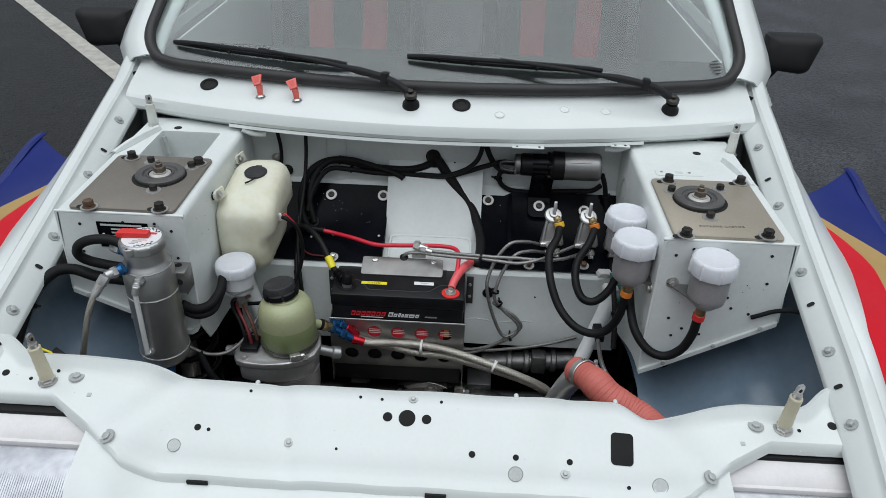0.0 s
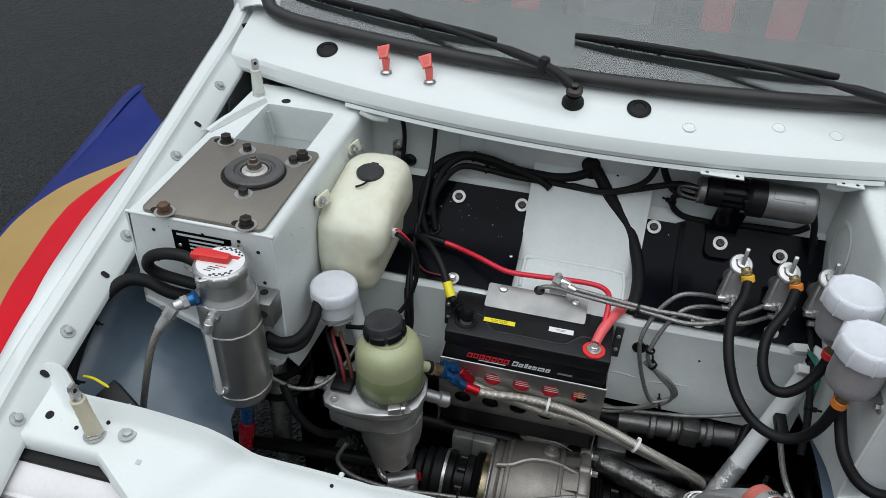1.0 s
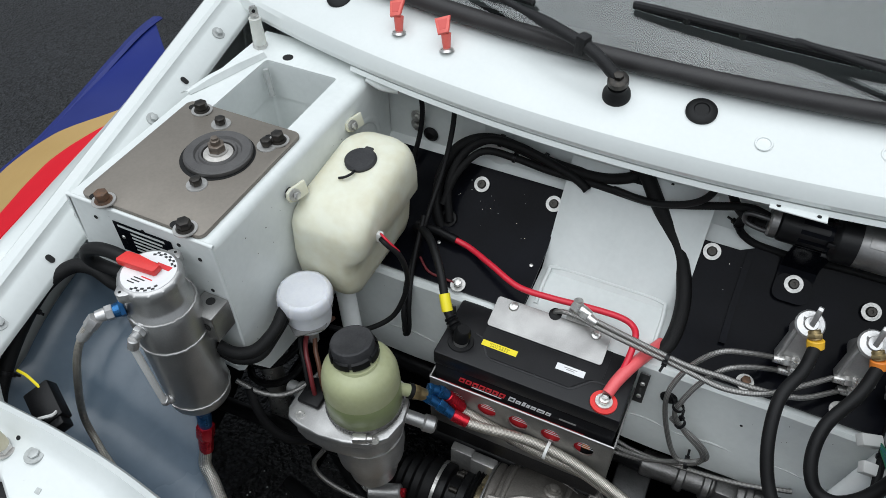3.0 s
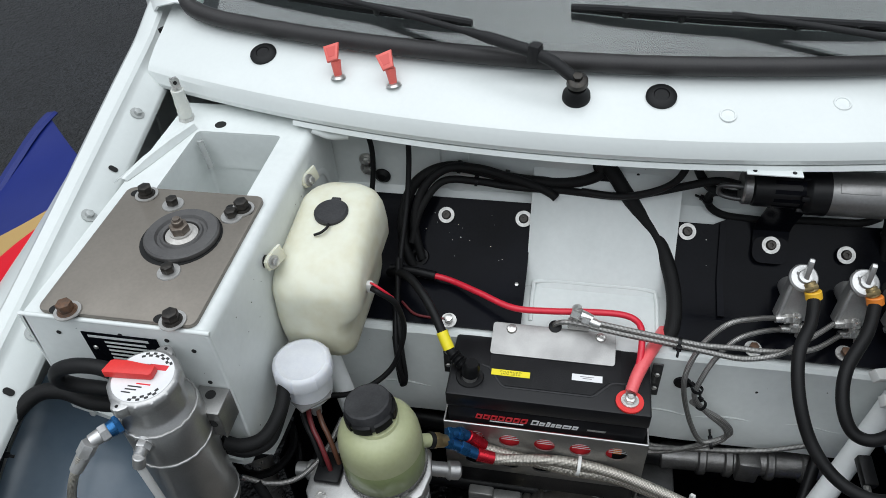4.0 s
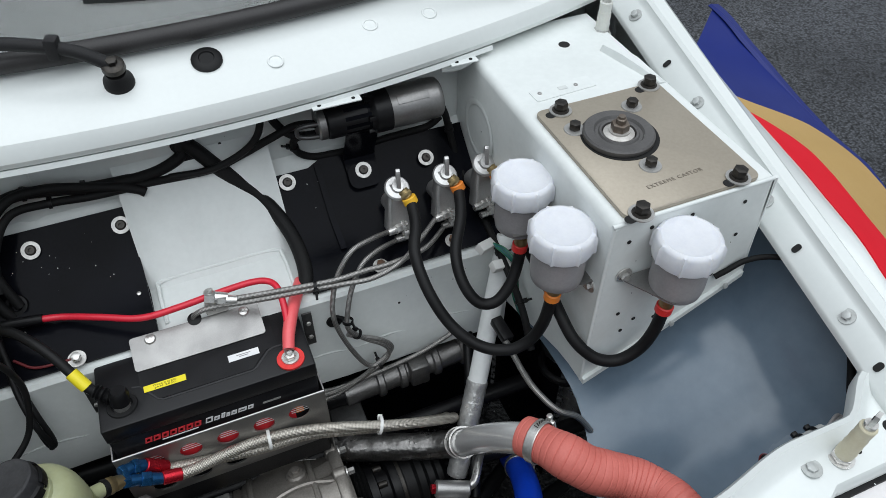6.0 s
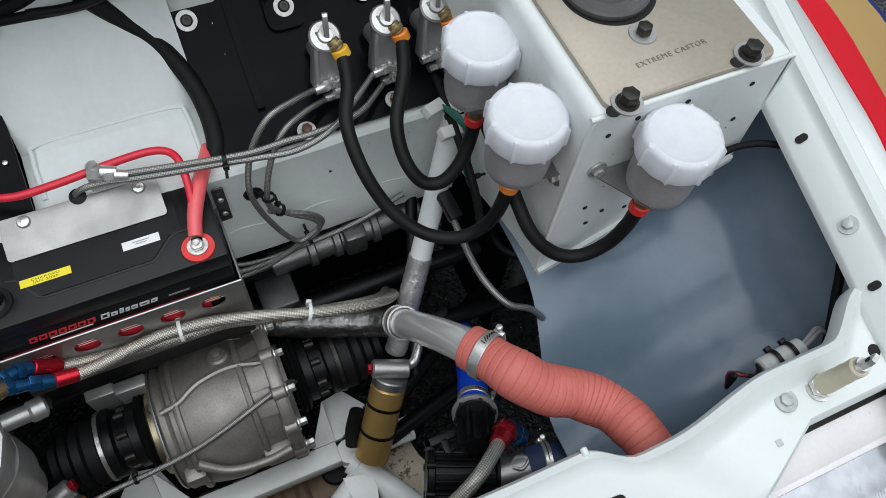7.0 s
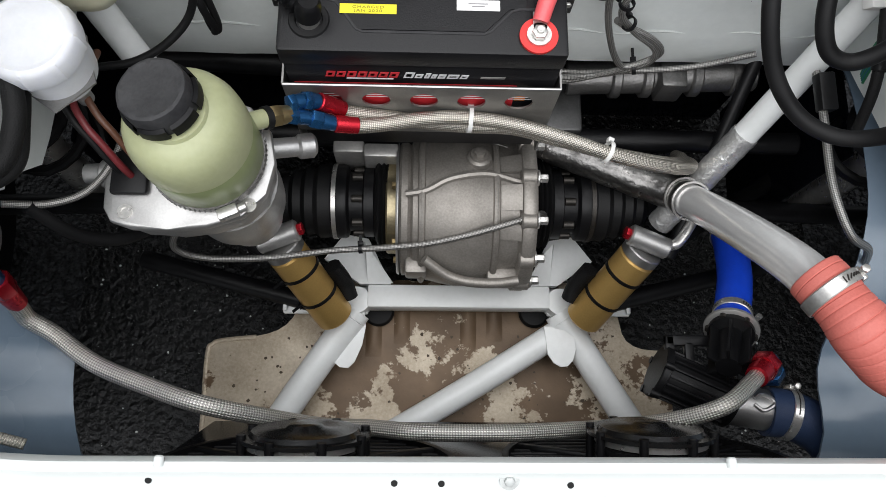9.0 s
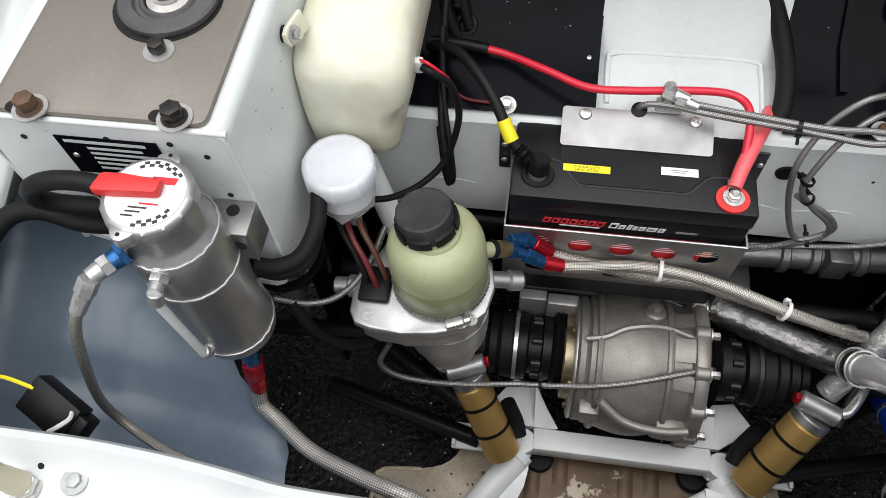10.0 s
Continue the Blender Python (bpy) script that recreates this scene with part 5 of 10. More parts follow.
def build_toe_plates():
    prof = ((1.4655, 0.7425), (1.458, 0.7335), (1.402, 0.6835), (1.352, 0.6675), (1.306, 0.6545))
    for s, x0, x1 in ((-1, -0.372, -0.0935), (1, 0.0985, 0.372)):
        p = thing("toe_plate", ((x0 + x1) / 2, 1.38, 0.65), "black painted steel closing plate bolted to the bulkhead", "panel", "bulkhead plates")
        bm = bmesh.new()
        n = 12
        rows = []
        for i in range(n + 1):
            x = x0 + (x1 - x0) * i / n
            lift = 0.0
            if s > 0 and x > 0.155:
                lift = 0.004
            r = []
            for k, (y, z) in enumerate(prof):
                if s > 0 and x <= 0.155 and k == 0:
                    y, z = 1.459, 0.7345
                r.append((x, y, z + lift * 0.3))
            rows.append(r)
        sheet(bm, rows, 0.003)
        plate = part("sheet", bm, BLACKPAINT, p)
        chips(plate, 31 + s, 26, lambda u, v: (Vector((x0 + 0.02 + (x1 - x0 - 0.04) * u, 1.454 - 0.05 * v, 0.7299 - 0.0446 * v)) + Vector((0, -0.0021, 0.0024)), (0, -0.66, 0.75)), SEAM, (0.0004, 0.0011))
        up = (0, -0.66, 0.75)
        tops = ((-0.211, 1.447, 0.7245), (-0.104, 1.449, 0.7265)) if s < 0 else ((0.1115, 1.449, 0.7265), (0.3065, 1.435, 0.7195))
        for q in tops:
            q = tuple(Vector(q) + Vector((0, -0.0028, 0.0034)))
            bm = bmesh.new()
            lathe(bm, [(0.0058, 0.0), (0.0112, 0.0), (0.0112, 0.0018), (0.0058, 0.0018)], aim(q, up), 26, True)
            part("washer", bm, WASHER, p, "plated steel washer")
            bm = bmesh.new()
            lathe(bm, [(0, 0.0002), (0.0062, 0.0002), (0.0066, 0.0024), (0.005, 0.0046), (0.0024, 0.0046), (0.0024, 0.0022), (0, 0.0022)], aim(q, up), 20)
            part("cap_screw", bm, DARKBOLT, p)
        lows = ((-0.188, 1.312, 0.6572),) if s < 0 else ((0.194, 1.315, 0.658), (0.30, 1.32, 0.66))
        for q in lows:
            q = tuple(Vector(q) + Vector((0, -0.001, 0.0032)))
            bm = bmesh.new()
            lathe(bm, [(0, 0), (0.0105, 0.0), (0.0105, 0.0016), (0.0, 0.0016)], aim(q, (0, -0.3, 1)), 26)
            part("washer", bm, WASHER, p, "plated steel washer")
            bolt(p, Vector(q) + Vector((0, -0.0004, 0.0016)), (0, -0.3, 1), 0.006, 0.006, STEEL if s < 0 else RUSTY, False)
        if s > 0:
            # folded strengthener
            bm = bmesh.new()
            sheet(bm, [[(x, y - 0.001, z + 0.0052) for y, z in prof[1:4]] for x in (0.152, 0.160)], 0.004)
            part("folded_edge", bm, BLACKPAINT, p)
        else:
            for x, y, z in ((-0.196, 1.369, 0.6745), (-0.105, 1.372, 0.6755), (-0.24, 1.362, 0.672)):
                bolt(p, (x, y, z), (0, -0.35, 1), 0.003, 0.0025, STEEL, False)
            dice = random.Random(5)
            bm = bmesh.new()
            for _ in range(60):
                fx, v = dice.uniform(x0 + 0.01, x1 - 0.01), dice.random()
                y, z = (1.402 + 0.054 * v, 0.6835 + 0.0485 * v) if dice.random() < 0.6 else (1.306 + 0.09 * v, 0.6545 + 0.027 * v)
                r = dice.uniform(0.0003, 0.0008)
                lathe(bm, [(0, 0), (r, 0), (r, 0.0004), (0, 0.0004)], aim((fx, y, z + 0.0001), (0, -0.6, 0.8)), 6)
            tagged(part("paint_flecks", bm, NYLON, p), kind="stuff")
            bm = bmesh.new()
            lathe(bm, [(0.006, 0), (0.0135, 0), (0.0125, 0.005), (0.008, 0.006)], aim((-0.243, 1.400, 0.686), up), 24, True)
            part("grommet", bm, RUBBER, p, "black rubber cable grommet")


build_toe_plates()
for side in (-1, 1):
    build_wing(side)
    bands(side)
    build_liner(side)
    build_turret_box(side)
    build_turret_plate(side)
    build_headlamp(side)


# ---- under the bay ----
def build_wheel(s):
    w = thing("front_wheel", (s * 0.80, 1.17, 0.0), "black road tyre on a white rally wheel", "wheel", "front wheels")
    m = Matrix.Translation((s * 0.80, 1.17, 0.295)) @ Matrix.Rotation(radians(90), 4, "Y")
    part("tyre", lathe(bmesh.new(), [(0.19, -0.09), (0.26, -0.10), (0.288, -0.085), (0.295, -0.06), (0.295, 0.06), (0.288, 0.085), (0.26, 0.10), (0.19, 0.09)], m, 48, True), RUBBER, w)
    part("rim", lathe(bmesh.new(), [(0.0, -0.03), (0.10, -0.03), (0.14, 0.01), (0.18, 0.02), (0.195, 0.08), (0.195, -0.08), (0.15, -0.06), (0.0, -0.05)], m, 40), WHITE_IN, w)


for side in (-1, 1):
    build_wheel(side)


def build_sump_guard():
    g = thing("sump_guard", (-0.02, 0.93, 0.20), "tan dirty metal sump guard with brown stains", "sump guard")
    poly = [(-0.335, 0.72), (0.29, 0.72), (0.292, 0.99), (0.287, 1.006), (0.255, 1.008)]
    poly += [(0.225 - 0.03 * math.sin(radians(a)) + 0.03, 1.036 - 0.028 * math.cos(radians(a))) for a in (0, 25, 50, 75)][1:]
    poly += [(0.215, 1.10), (-0.205, 1.10)]
    poly += [(-0.213 - 0.055 * (1 - math.cos(radians(a))), 1.072 - 0.050 * math.sin(radians(a))) for a in (0, 15, 30, 45, 60, 75, 90)]
    poly += [(-0.318, 1.015), (-0.327, 1.012), (-0.333, 1.004)]
    plate = part("plate", prism(bmesh.new(), poly, 0.005, Matrix.Translation((0, 0, 0.20)), 0.0015), GUARD, g)
    for x, y0, y1 in ((-0.112, 0.995, 1.10), (-0.074, 1.012, 1.10), (0.016, 1.0, 1.10), (0.052, 1.016, 1.10)):
        # pressed flutes with rounded ends
        bm = bmesh.new()
        rows = []
        for k in range(13):
            y = y0 + (y1 - y0) * k / 12
            lift = smooth01(y0, y0 + 0.02, y)
            rows.append([(x + 0.011 * a, y, 0.2048 + 0.0045 * lift * math.cos(a * math.pi / 2) + 0.0003) for a in (-1, -0.6, -0.2, 0.2, 0.6, 1)])
        sheet(bm, rows, -0.002)
        part("pressed_rib", bm, GUARD, g)
    part("folded_edge", tube(bmesh.new(), [(-0.333, 0.74, 0.204), (-0.333, 0.9, 0.204), (-0.3335, 0.995, 0.204), (-0.327, 1.0105, 0.204), (-0.314, 1.0155, 0.204), (-0.27, 1.0205, 0.204)], 0.0035, 8), GUARD, plate)
    dirt = mat("dried_mud", (0.055, 0.04, 0.028), (0.10, 0.075, 0.05), 0.9, bump=0.4)
    dice = random.Random(17)
    bm = bmesh.new()
    for _ in range(130):
        x, y, r = dice.uniform(-0.32, 0.22), dice.uniform(0.86, 1.03), dice.uniform(0.0006, 0.0022)
        if x < -0.24 and y > 1.0:
            continue
        ring = [(r * dice.uniform(0.5, 1.5) * math.cos(a), r * dice.uniform(0.5, 1.5) * math.sin(a)) for a in [i * math.pi / 4 for i in range(8)]]
        prism(bm, ring, 0.0005, Matrix.Translation((x, y, 0.2051)))
    tagged(part("mud_specks", bm, dirt, g), kind="stuff")


build_sump_guard()


def build_shaded_floor():
    # added sheet: its near-black colour stands in for shaded asphalt under the bay
    grit = mat("shaded_ground_black", (0.003, 0.003, 0.0035), (0.009, 0.009, 0.0095), 0.30, scale=60, fine=300, bump=1.0, bscale=105, spec=0.5, deep=0.012)
    u = thing("undertray", (0, 1.1, 0.11), "near-black added sheet standing in for shaded asphalt, strewn with pale grit", "undertray")
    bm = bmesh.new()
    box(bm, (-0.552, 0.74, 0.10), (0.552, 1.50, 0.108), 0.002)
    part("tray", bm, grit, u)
    dice = random.Random(5)
    bm = bmesh.new()
    for _ in range(700):
        x, y, r = dice.uniform(-0.53, 0.53), dice.uniform(0.80, 1.46), 0.0004 + 0.0016 * dice.random() ** 3
        ring = [(r * dice.uniform(0.6, 1.4) * math.cos(a), r * dice.uniform(0.6, 1.4) * math.sin(a)) for a in [i * math.pi / 3 for i in range(6)]]
        prism(bm, ring, 0.001, Matrix.Translation((x, y, 0.1078)))
    tagged(part("grit", bm, SEAM, u), kind="stuff")


build_shaded_floor()


def build_subframe():
    f = thing("subframe", (0, 1.0, 0.21), "white painted tubular front subframe", "subframe")
    bm = bmesh.new()
    box(bm, (-0.118, 1.052, 0.238), (0.118, 1.082, 0.270), 0.003)
    part("cross_bar", bm, FRAME_BRIGHT, f)
    for s in (-1, 1):
        bm = bmesh.new()
        box(bm, (min(s * 0.118, s * 0.229), 1.047, 0.236), (max(s * 0.118, s * 0.229), 1.084, 0.244), 0.002)
        box(bm, (min(s * 0.223, s * 0.229), 1.049, 0.2445), (max(s * 0.223, s * 0.229), 1.082, 0.25), 0.002)
        part("end_plate", bm, FRAME_BRIGHT, f)
        bm = bmesh.new()
        m = Matrix(((s, 0, 0, 0), (0, 1, 0, 0), (0, 0, 1, 0.258), (0, 0, 0, 1)))
        prism(bm, [(0.088, 1.082), (0.128, 1.082), (0.175, 1.115), (0.150, 1.148), (0.118, 1.142)], 0.012, m)
        part("mount_pad", bm, FRAME_BRIGHT, f)
        bm = bmesh.new()
        sheet(bm, [[(s * 0.085, 1.083, 0.270), (s * 0.118, 1.083, 0.270)], [(s * 0.112, 1.12, 0.285), (s * 0.12, 1.13, 0.30)]], 0.003)
        part("gusset", bm, FRAME_BRIGHT, f)
        bm = bmesh.new()
        rod(bm, (s * 0.131, 1.062, 0.268), (s * 0.131, 1.062, 0.232), 0.017)
        tube(bm, [(s * 0.131, 1.050, 0.252), (s * 0.16 - 0.002, 1.008, 0.247), (s * 0.2185 - 0.003, 0.920, 0.238), (s * 0.262, 0.85, 0.233)], 0.0185, 20)
        lathe(bm, [(0.0165, -0.002), (0.0192, 0.0), (0.0165, 0.002)], aim((s * 0.138, 1.040, 0.251), (s * 0.55, -0.83, -0.08)), 20)
        part("leg_tube", bm, FRAME_BRIGHT, f)
        piece("rubber_mount", ("rmount",), lambda: lathe(bmesh.new(), [(0, 0), (0.020, 0), (0.021, 0.006), (0.018, 0.011), (0, 0.011)], None, 22), RUBBER, Matrix.Translation((s * 0.1055, 1.056, 0.2055)), f)
    bm = bmesh.new()
    tube(bm, [(0.128, 1.022, 0.248), (0.02, 0.955, 0.243), (-0.10, 0.885, 0.238)], 0.017, 16)
    part("diagonal_tube", bm, FRAME_BRIGHT, f)
    bm = bmesh.new()
    prism(bm, [(0.110, 1.03), (0.148, 1.022), (0.150, 1.0), (0.146, 0.986), (0.139, 0.979), (0.130, 0.978), (0.121, 0.983), (0.114, 0.994)], 0.004, Matrix.Translation((0, 0, 0.262)))
    part("web_plate", bm, FRAME_BRIGHT, f)
    bm = bmesh.new()
    prism(bm, [(-0.146, 1.046), (-0.122, 1.049), (-0.120, 1.030), (-0.124, 1.006), (-0.133, 0.984), (-0.141, 0.976), (-0.152, 0.977), (-0.170, 0.992)], 0.004, Matrix.Translation((0, 0, 0.247)))
    part("web_plate", bm, FRAME_BRIGHT, f)


build_subframe()


def build_differential():
    d = thing("differential", (0, 1.165, 0.25), "grey ribbed cast alloy front differential", "differential")
    ax = Matrix.Translation((0, 1.165, 0.338)) @ Matrix.Rotation(radians(90), 4, "Y")

    def on(x, a, r):
        """A point round the axle line: a degrees up from the rear."""
        return Vector((x, 1.165 + r * math.cos(radians(a)), 0.338 + r * math.sin(radians(a))))

    def girth(x):
        return 0.084 + 0.012 * math.exp(-((x + 0.004) / 0.042) ** 2)
    prof = [(0, -0.076), (0.080, -0.076), (0.0835, -0.073), (0.0835, -0.066), (0.081, -0.063)]
    prof += [(girth(-0.060 + 0.118 * k / 14), -0.060 + 0.118 * k / 14) for k in range(15)]
    prof += [(0.086, 0.060), (0.0985, 0.063), (0.100, 0.066), (0.100, 0.075), (0.097, 0.079), (0, 0.079)]
    part("casing", lathe(bmesh.new(), prof, ax, 64), DIFFCAST, d)
    for x, r in ((-0.050, 0.0042), (0.034, 0.0042)):
        part("casting_rib", tube(bmesh.new(), [on(x, -30 + 240 * k / 24, girth(x) + 0.0012) for k in range(25)], r, 8, 2), DIFFCAST, d)
    line = [on(x, a, girth(x) + 0.0014) for x, a in ((-0.068, 97), (-0.055, 96), (-0.042, 94), (-0.022, 88), (0.0, 85), (0.02, 83), (0.036, 83), (0.05, 85), (0.064, 87))]
    part("casting_rib", tube(bmesh.new(), line, 0.0042, 8, 4), DIFFCAST, d)
    # stiffening pads between the second rib and the flange
    for a0, a1 in ((66, 80), (90, 108), (118, 130)):
        bm = bmesh.new()
        sheet(bm, [[on(x, a, 0.0885 + 0.006 * (x - 0.036) / 0.026) for x in (0.037, 0.046, 0.055, 0.0625)] for a in [a0 + (a1 - a0) * k / 4 for k in range(5)]], 0.004)
        part("cast_pad", bm, DIFFCAST, d)
    part("lower_web", tube(bmesh.new(), [(-0.047, 1.085, 0.400), (-0.034, 1.077, 0.392), (-0.018, 1.069, 0.384), (0.005, 1.064, 0.379), (0.036, 1.063, 0.377), (0.062, 1.066, 0.379)], 0.0058, 10), DIFFCAST, d)
    part("pinion_nose", box(rod(bmesh.new(), (0.0, 1.24, 0.345), (0.0, 1.34, 0.36), 0.07, 0.055, 28, 0.006), (-0.075, 1.235, 0.30), (0.075, 1.262, 0.385), 0.008), DIFFCAST, d)
    for x, y, z, w, h in ((-0.056, 1.078, 0.372, 0.013, 0.030), (0.045, 1.068, 0.362, 0.018, 0.024), (0.06, 1.245, 0.392, 0.011, 0.02), (-0.03, 1.252, 0.385, 0.012, 0.02)):
        bm = bmesh.new()
        box(bm, (x - w, y - 0.004, z - h), (x + w, y + 0.016, z + 0.006), 0.004)
        part("boss", bm, DIFFCAST, d)
    bm = lathe(bmesh.new(), [(0, -0.006), (0.0145, -0.006), (0.0135, 0.004), (0.0105, 0.006), (0.010, 0.009), (0, 0.009)], aim((0.014, 1.195, 0.428), (0, 0.35, 1)), 24)
    prism(bm, hexagon(0.007), 0.005, aim((0.014, 1.198, 0.4365), (0, 0.35, 1)), 0.0008)
    part("filler_plug", bm, DIFFCAST, d)
    part("lock_wire", tube(bmesh.new(), [(-0.004, 1.215, 0.433), (0.012, 1.213, 0.4375), (0.03, 1.212, 0.434), (0.046, 1.21, 0.428)], 0.0007, 6), STEEL, d)
    for k in range(9):
        a = -35 + 30 * k
        bolt(d, on(0.079, a, 0.092), (1, 0, 0), 0.0052, 0.010, STEEL)
        part("bolt_boss", rod(bmesh.new(), on(0.061, a, 0.0945), on(0.0785, a, 0.0945), 0.0095, n=14, bev=0.0015), DIFFCAST, d)
        if k % 2 == 0:
            bolt(d, on(-0.0765, a, 0.066), (-1, 0, 0), 0.0045, 0.006, BRASS)
    part("side_ring", lathe(bmesh.new(), [(0.03, -0.092), (0.056, -0.092), (0.058, -0.090), (0.058, -0.0785), (0.03, -0.0785)], ax, 40, True), mat("pale_gold_plating", (0.42, 0.36, 0.23), (0.26, 0.22, 0.14), 0.36, 0.85, scale=60), d, "gold-tinted side ring")
    part("joint_flange", lathe(bmesh.new(), [(0.05, -0.0795), (0.0815, -0.0795), (0.083, -0.0775), (0.083, -0.0765), (0.05, -0.0765)], ax, 48, True), CAST, d, "bright machined flange")
    part("seal_carrier", lathe(bmesh.new(), [(0.03, 0.0792), (0.056, 0.0792), (0.054, 0.085), (0.03, 0.085)], ax, 40, True), DIFFCAST, d)
    # brackets that hold it behind
    for x0, x1, y0, y1, z in ((-0.155, -0.118, 1.214, 1.275, 0.395), (-0.118, -0.078, 1.205, 1.222, 0.405)):
        bm = bmesh.new()
        box(bm, (x0, y0, 0.33), (x1, y1, z), 0.003)
        part("hanger_bracket", bm, WASHER, d, "grey steel hanger bracket")
    bm = bmesh.new()
    box(bm, (0.085, 1.235, 0.36), (0.135, 1.29, 0.42), 0.004)
    part("hanger_bracket", bm, mat_once("dark_grey_steel"), d, "dark steel hanger bracket")


build_differential()


def build_driveshaft(s):
    d = thing("driveshaft", (s * 0.16, 1.17, 0.28), "black drive joint with ribbed rubber boot and clamp", "driveshaft", "driveshafts")
    c = Vector((0, 1.170, 0.342))
    def at(x):
        return c + Vector((s * x, 0, 0))
    m = aim(at(0), (s, 0, 0))
    part("inner_boot", lathe(bmesh.new(), [(0.030, 0.086), (0.050, 0.088), (0.053, 0.0905), (0.050, 0.0925), (0.055, 0.095), (0.050, 0.098), (0.055, 0.101), (0.050, 0.104), (0.044, 0.106), (0.03, 0.106)], m, 36), RUBBER, d)
    part("joint_body", lathe(bmesh.new(), [(0, 0.105), (0.041, 0.105), (0.043, 0.107), (0.043, 0.118), (0.036, 0.120), (0.036, 0.136), (0.044, 0.139), (0.045, 0.142), (0.045, 0.157), (0.043, 0.160), (0.040, 0.162), (0, 0.162)], m, 36), BLACKPL, d)
    part("clamp_band", lathe(bmesh.new(), [(0.044, 0.151), (0.0462, 0.151), (0.0462, 0.156), (0.044, 0.156)], m, 36, True), STEEL if s < 0 else DARKBOLT, d, "worn clamp band")
    part("outer_boot", lathe(bmesh.new(), [(0.044, 0.157), (0.045, 0.172), (0.040, 0.178), (0.043, 0.187), (0.036, 0.193), (0.038, 0.202), (0.030, 0.208), (0.031, 0.216), (0.022, 0.224), (0.0, 0.226)], m, 36), RUBBER, d)
    for k in range(8):
        a = radians(45 * k + 12)
        p = at(0.1195) + Vector((0, 0.038 * math.cos(a), 0.038 * math.sin(a)))
        bm = bmesh.new()
        rod(bm, p, p + Vector((s * 0.013, 0, 0)), 0.0048, n=10, bev=0.0006)
        part("cap_screw", bm, DARKBOLT, d)
    bm = bmesh.new()
    rod(bm, at(0.222), (s * 0.70, 1.17, 0.295), 0.013, n=14)
    part("shaft", bm, BLACKPL, d)


for side in (-1, 1):
    build_driveshaft(side)


def build_damper_can(s):
    d = thing("damper_reservoir", (s * 0.185, 1.07, 0.28), "gold anodised damper reservoir strapped to the subframe", "damper reservoir", "damper reservoirs")
    p, q = Vector((s * 0.155, 1.036, 0.288)), Vector((s * 0.211, 1.105, 0.380))
    dirn = (q - p).normalized()
    bm = bmesh.new()
    rod(bm, p, q - dirn * 0.012, 0.0235, n=36, bev=0.003)
    part("cylinder", bm, GOLD, d)
    bm = bmesh.new()
    rod(bm, q - dirn * 0.0125, q, 0.0235, n=36, bev=0.0015)
    part("end_cap", bm, ALU, d, "bare aluminium end cap")
    for t in (0.35, 0.68):
        tie(d, p.lerp(q, t), dirn, 0.0236, BLACKPL, 0.01)
    bm = bmesh.new()
    tube(bm, [p.lerp(q, 0.5) + Vector((-s * 0.026, 0.02, 0.0)), p.lerp(q, 0.35) + Vector((-s * 0.03, 0.016, -0.01)), p.lerp(q, 0.2) + Vector((-s * 0.028, 0.01, -0.01))], 0.011, 10)
    part("foam_pad", bm, TAPE, d)
    bm = bmesh.new()
    a = q + dirn * 0.012
    rod(bm, a + Vector((-s * 0.026, 0.008, 0.006)), a + Vector((s * 0.020, -0.008, -0.002)), 0.0125, n=20, bev=0.002)
    part("adjuster_block", bm, CAST, d)
    bm = bmesh.new()
    prism(bm, hexagon(0.0075), 0.006, aim(a + Vector((-s * 0.026, 0.008, 0.006)), (-s, 0.25, 0.2)), 0.0008)
    part("adjuster_knob", bm, REDANO, d, "red adjuster")
    bm = bmesh.new()
    b = a + Vector((s * 0.020, -0.004, -0.002))
    tube(bm, [b, b + Vector((s * 0.012, 0.004, 0.004)), b + Vector((s * 0.03, 0.03, 0.006)), b + Vector((s * 0.05, 0.06, -0.02))], 0.0062, 12)
    part("hose_end", bm, STEEL, d)
    if s > 0:
        bm = bmesh.new()
        tube(bm, [b + Vector((0.04, 0.05, -0.005)), b + Vector((0.09, 0.07, -0.05)), b + Vector((0.12, 0.08, -0.12))], 0.0055, 10)
        part("braided_line", bm, BRAIDFINE, d)


for side in (-1, 1):
    build_damper_can(side)


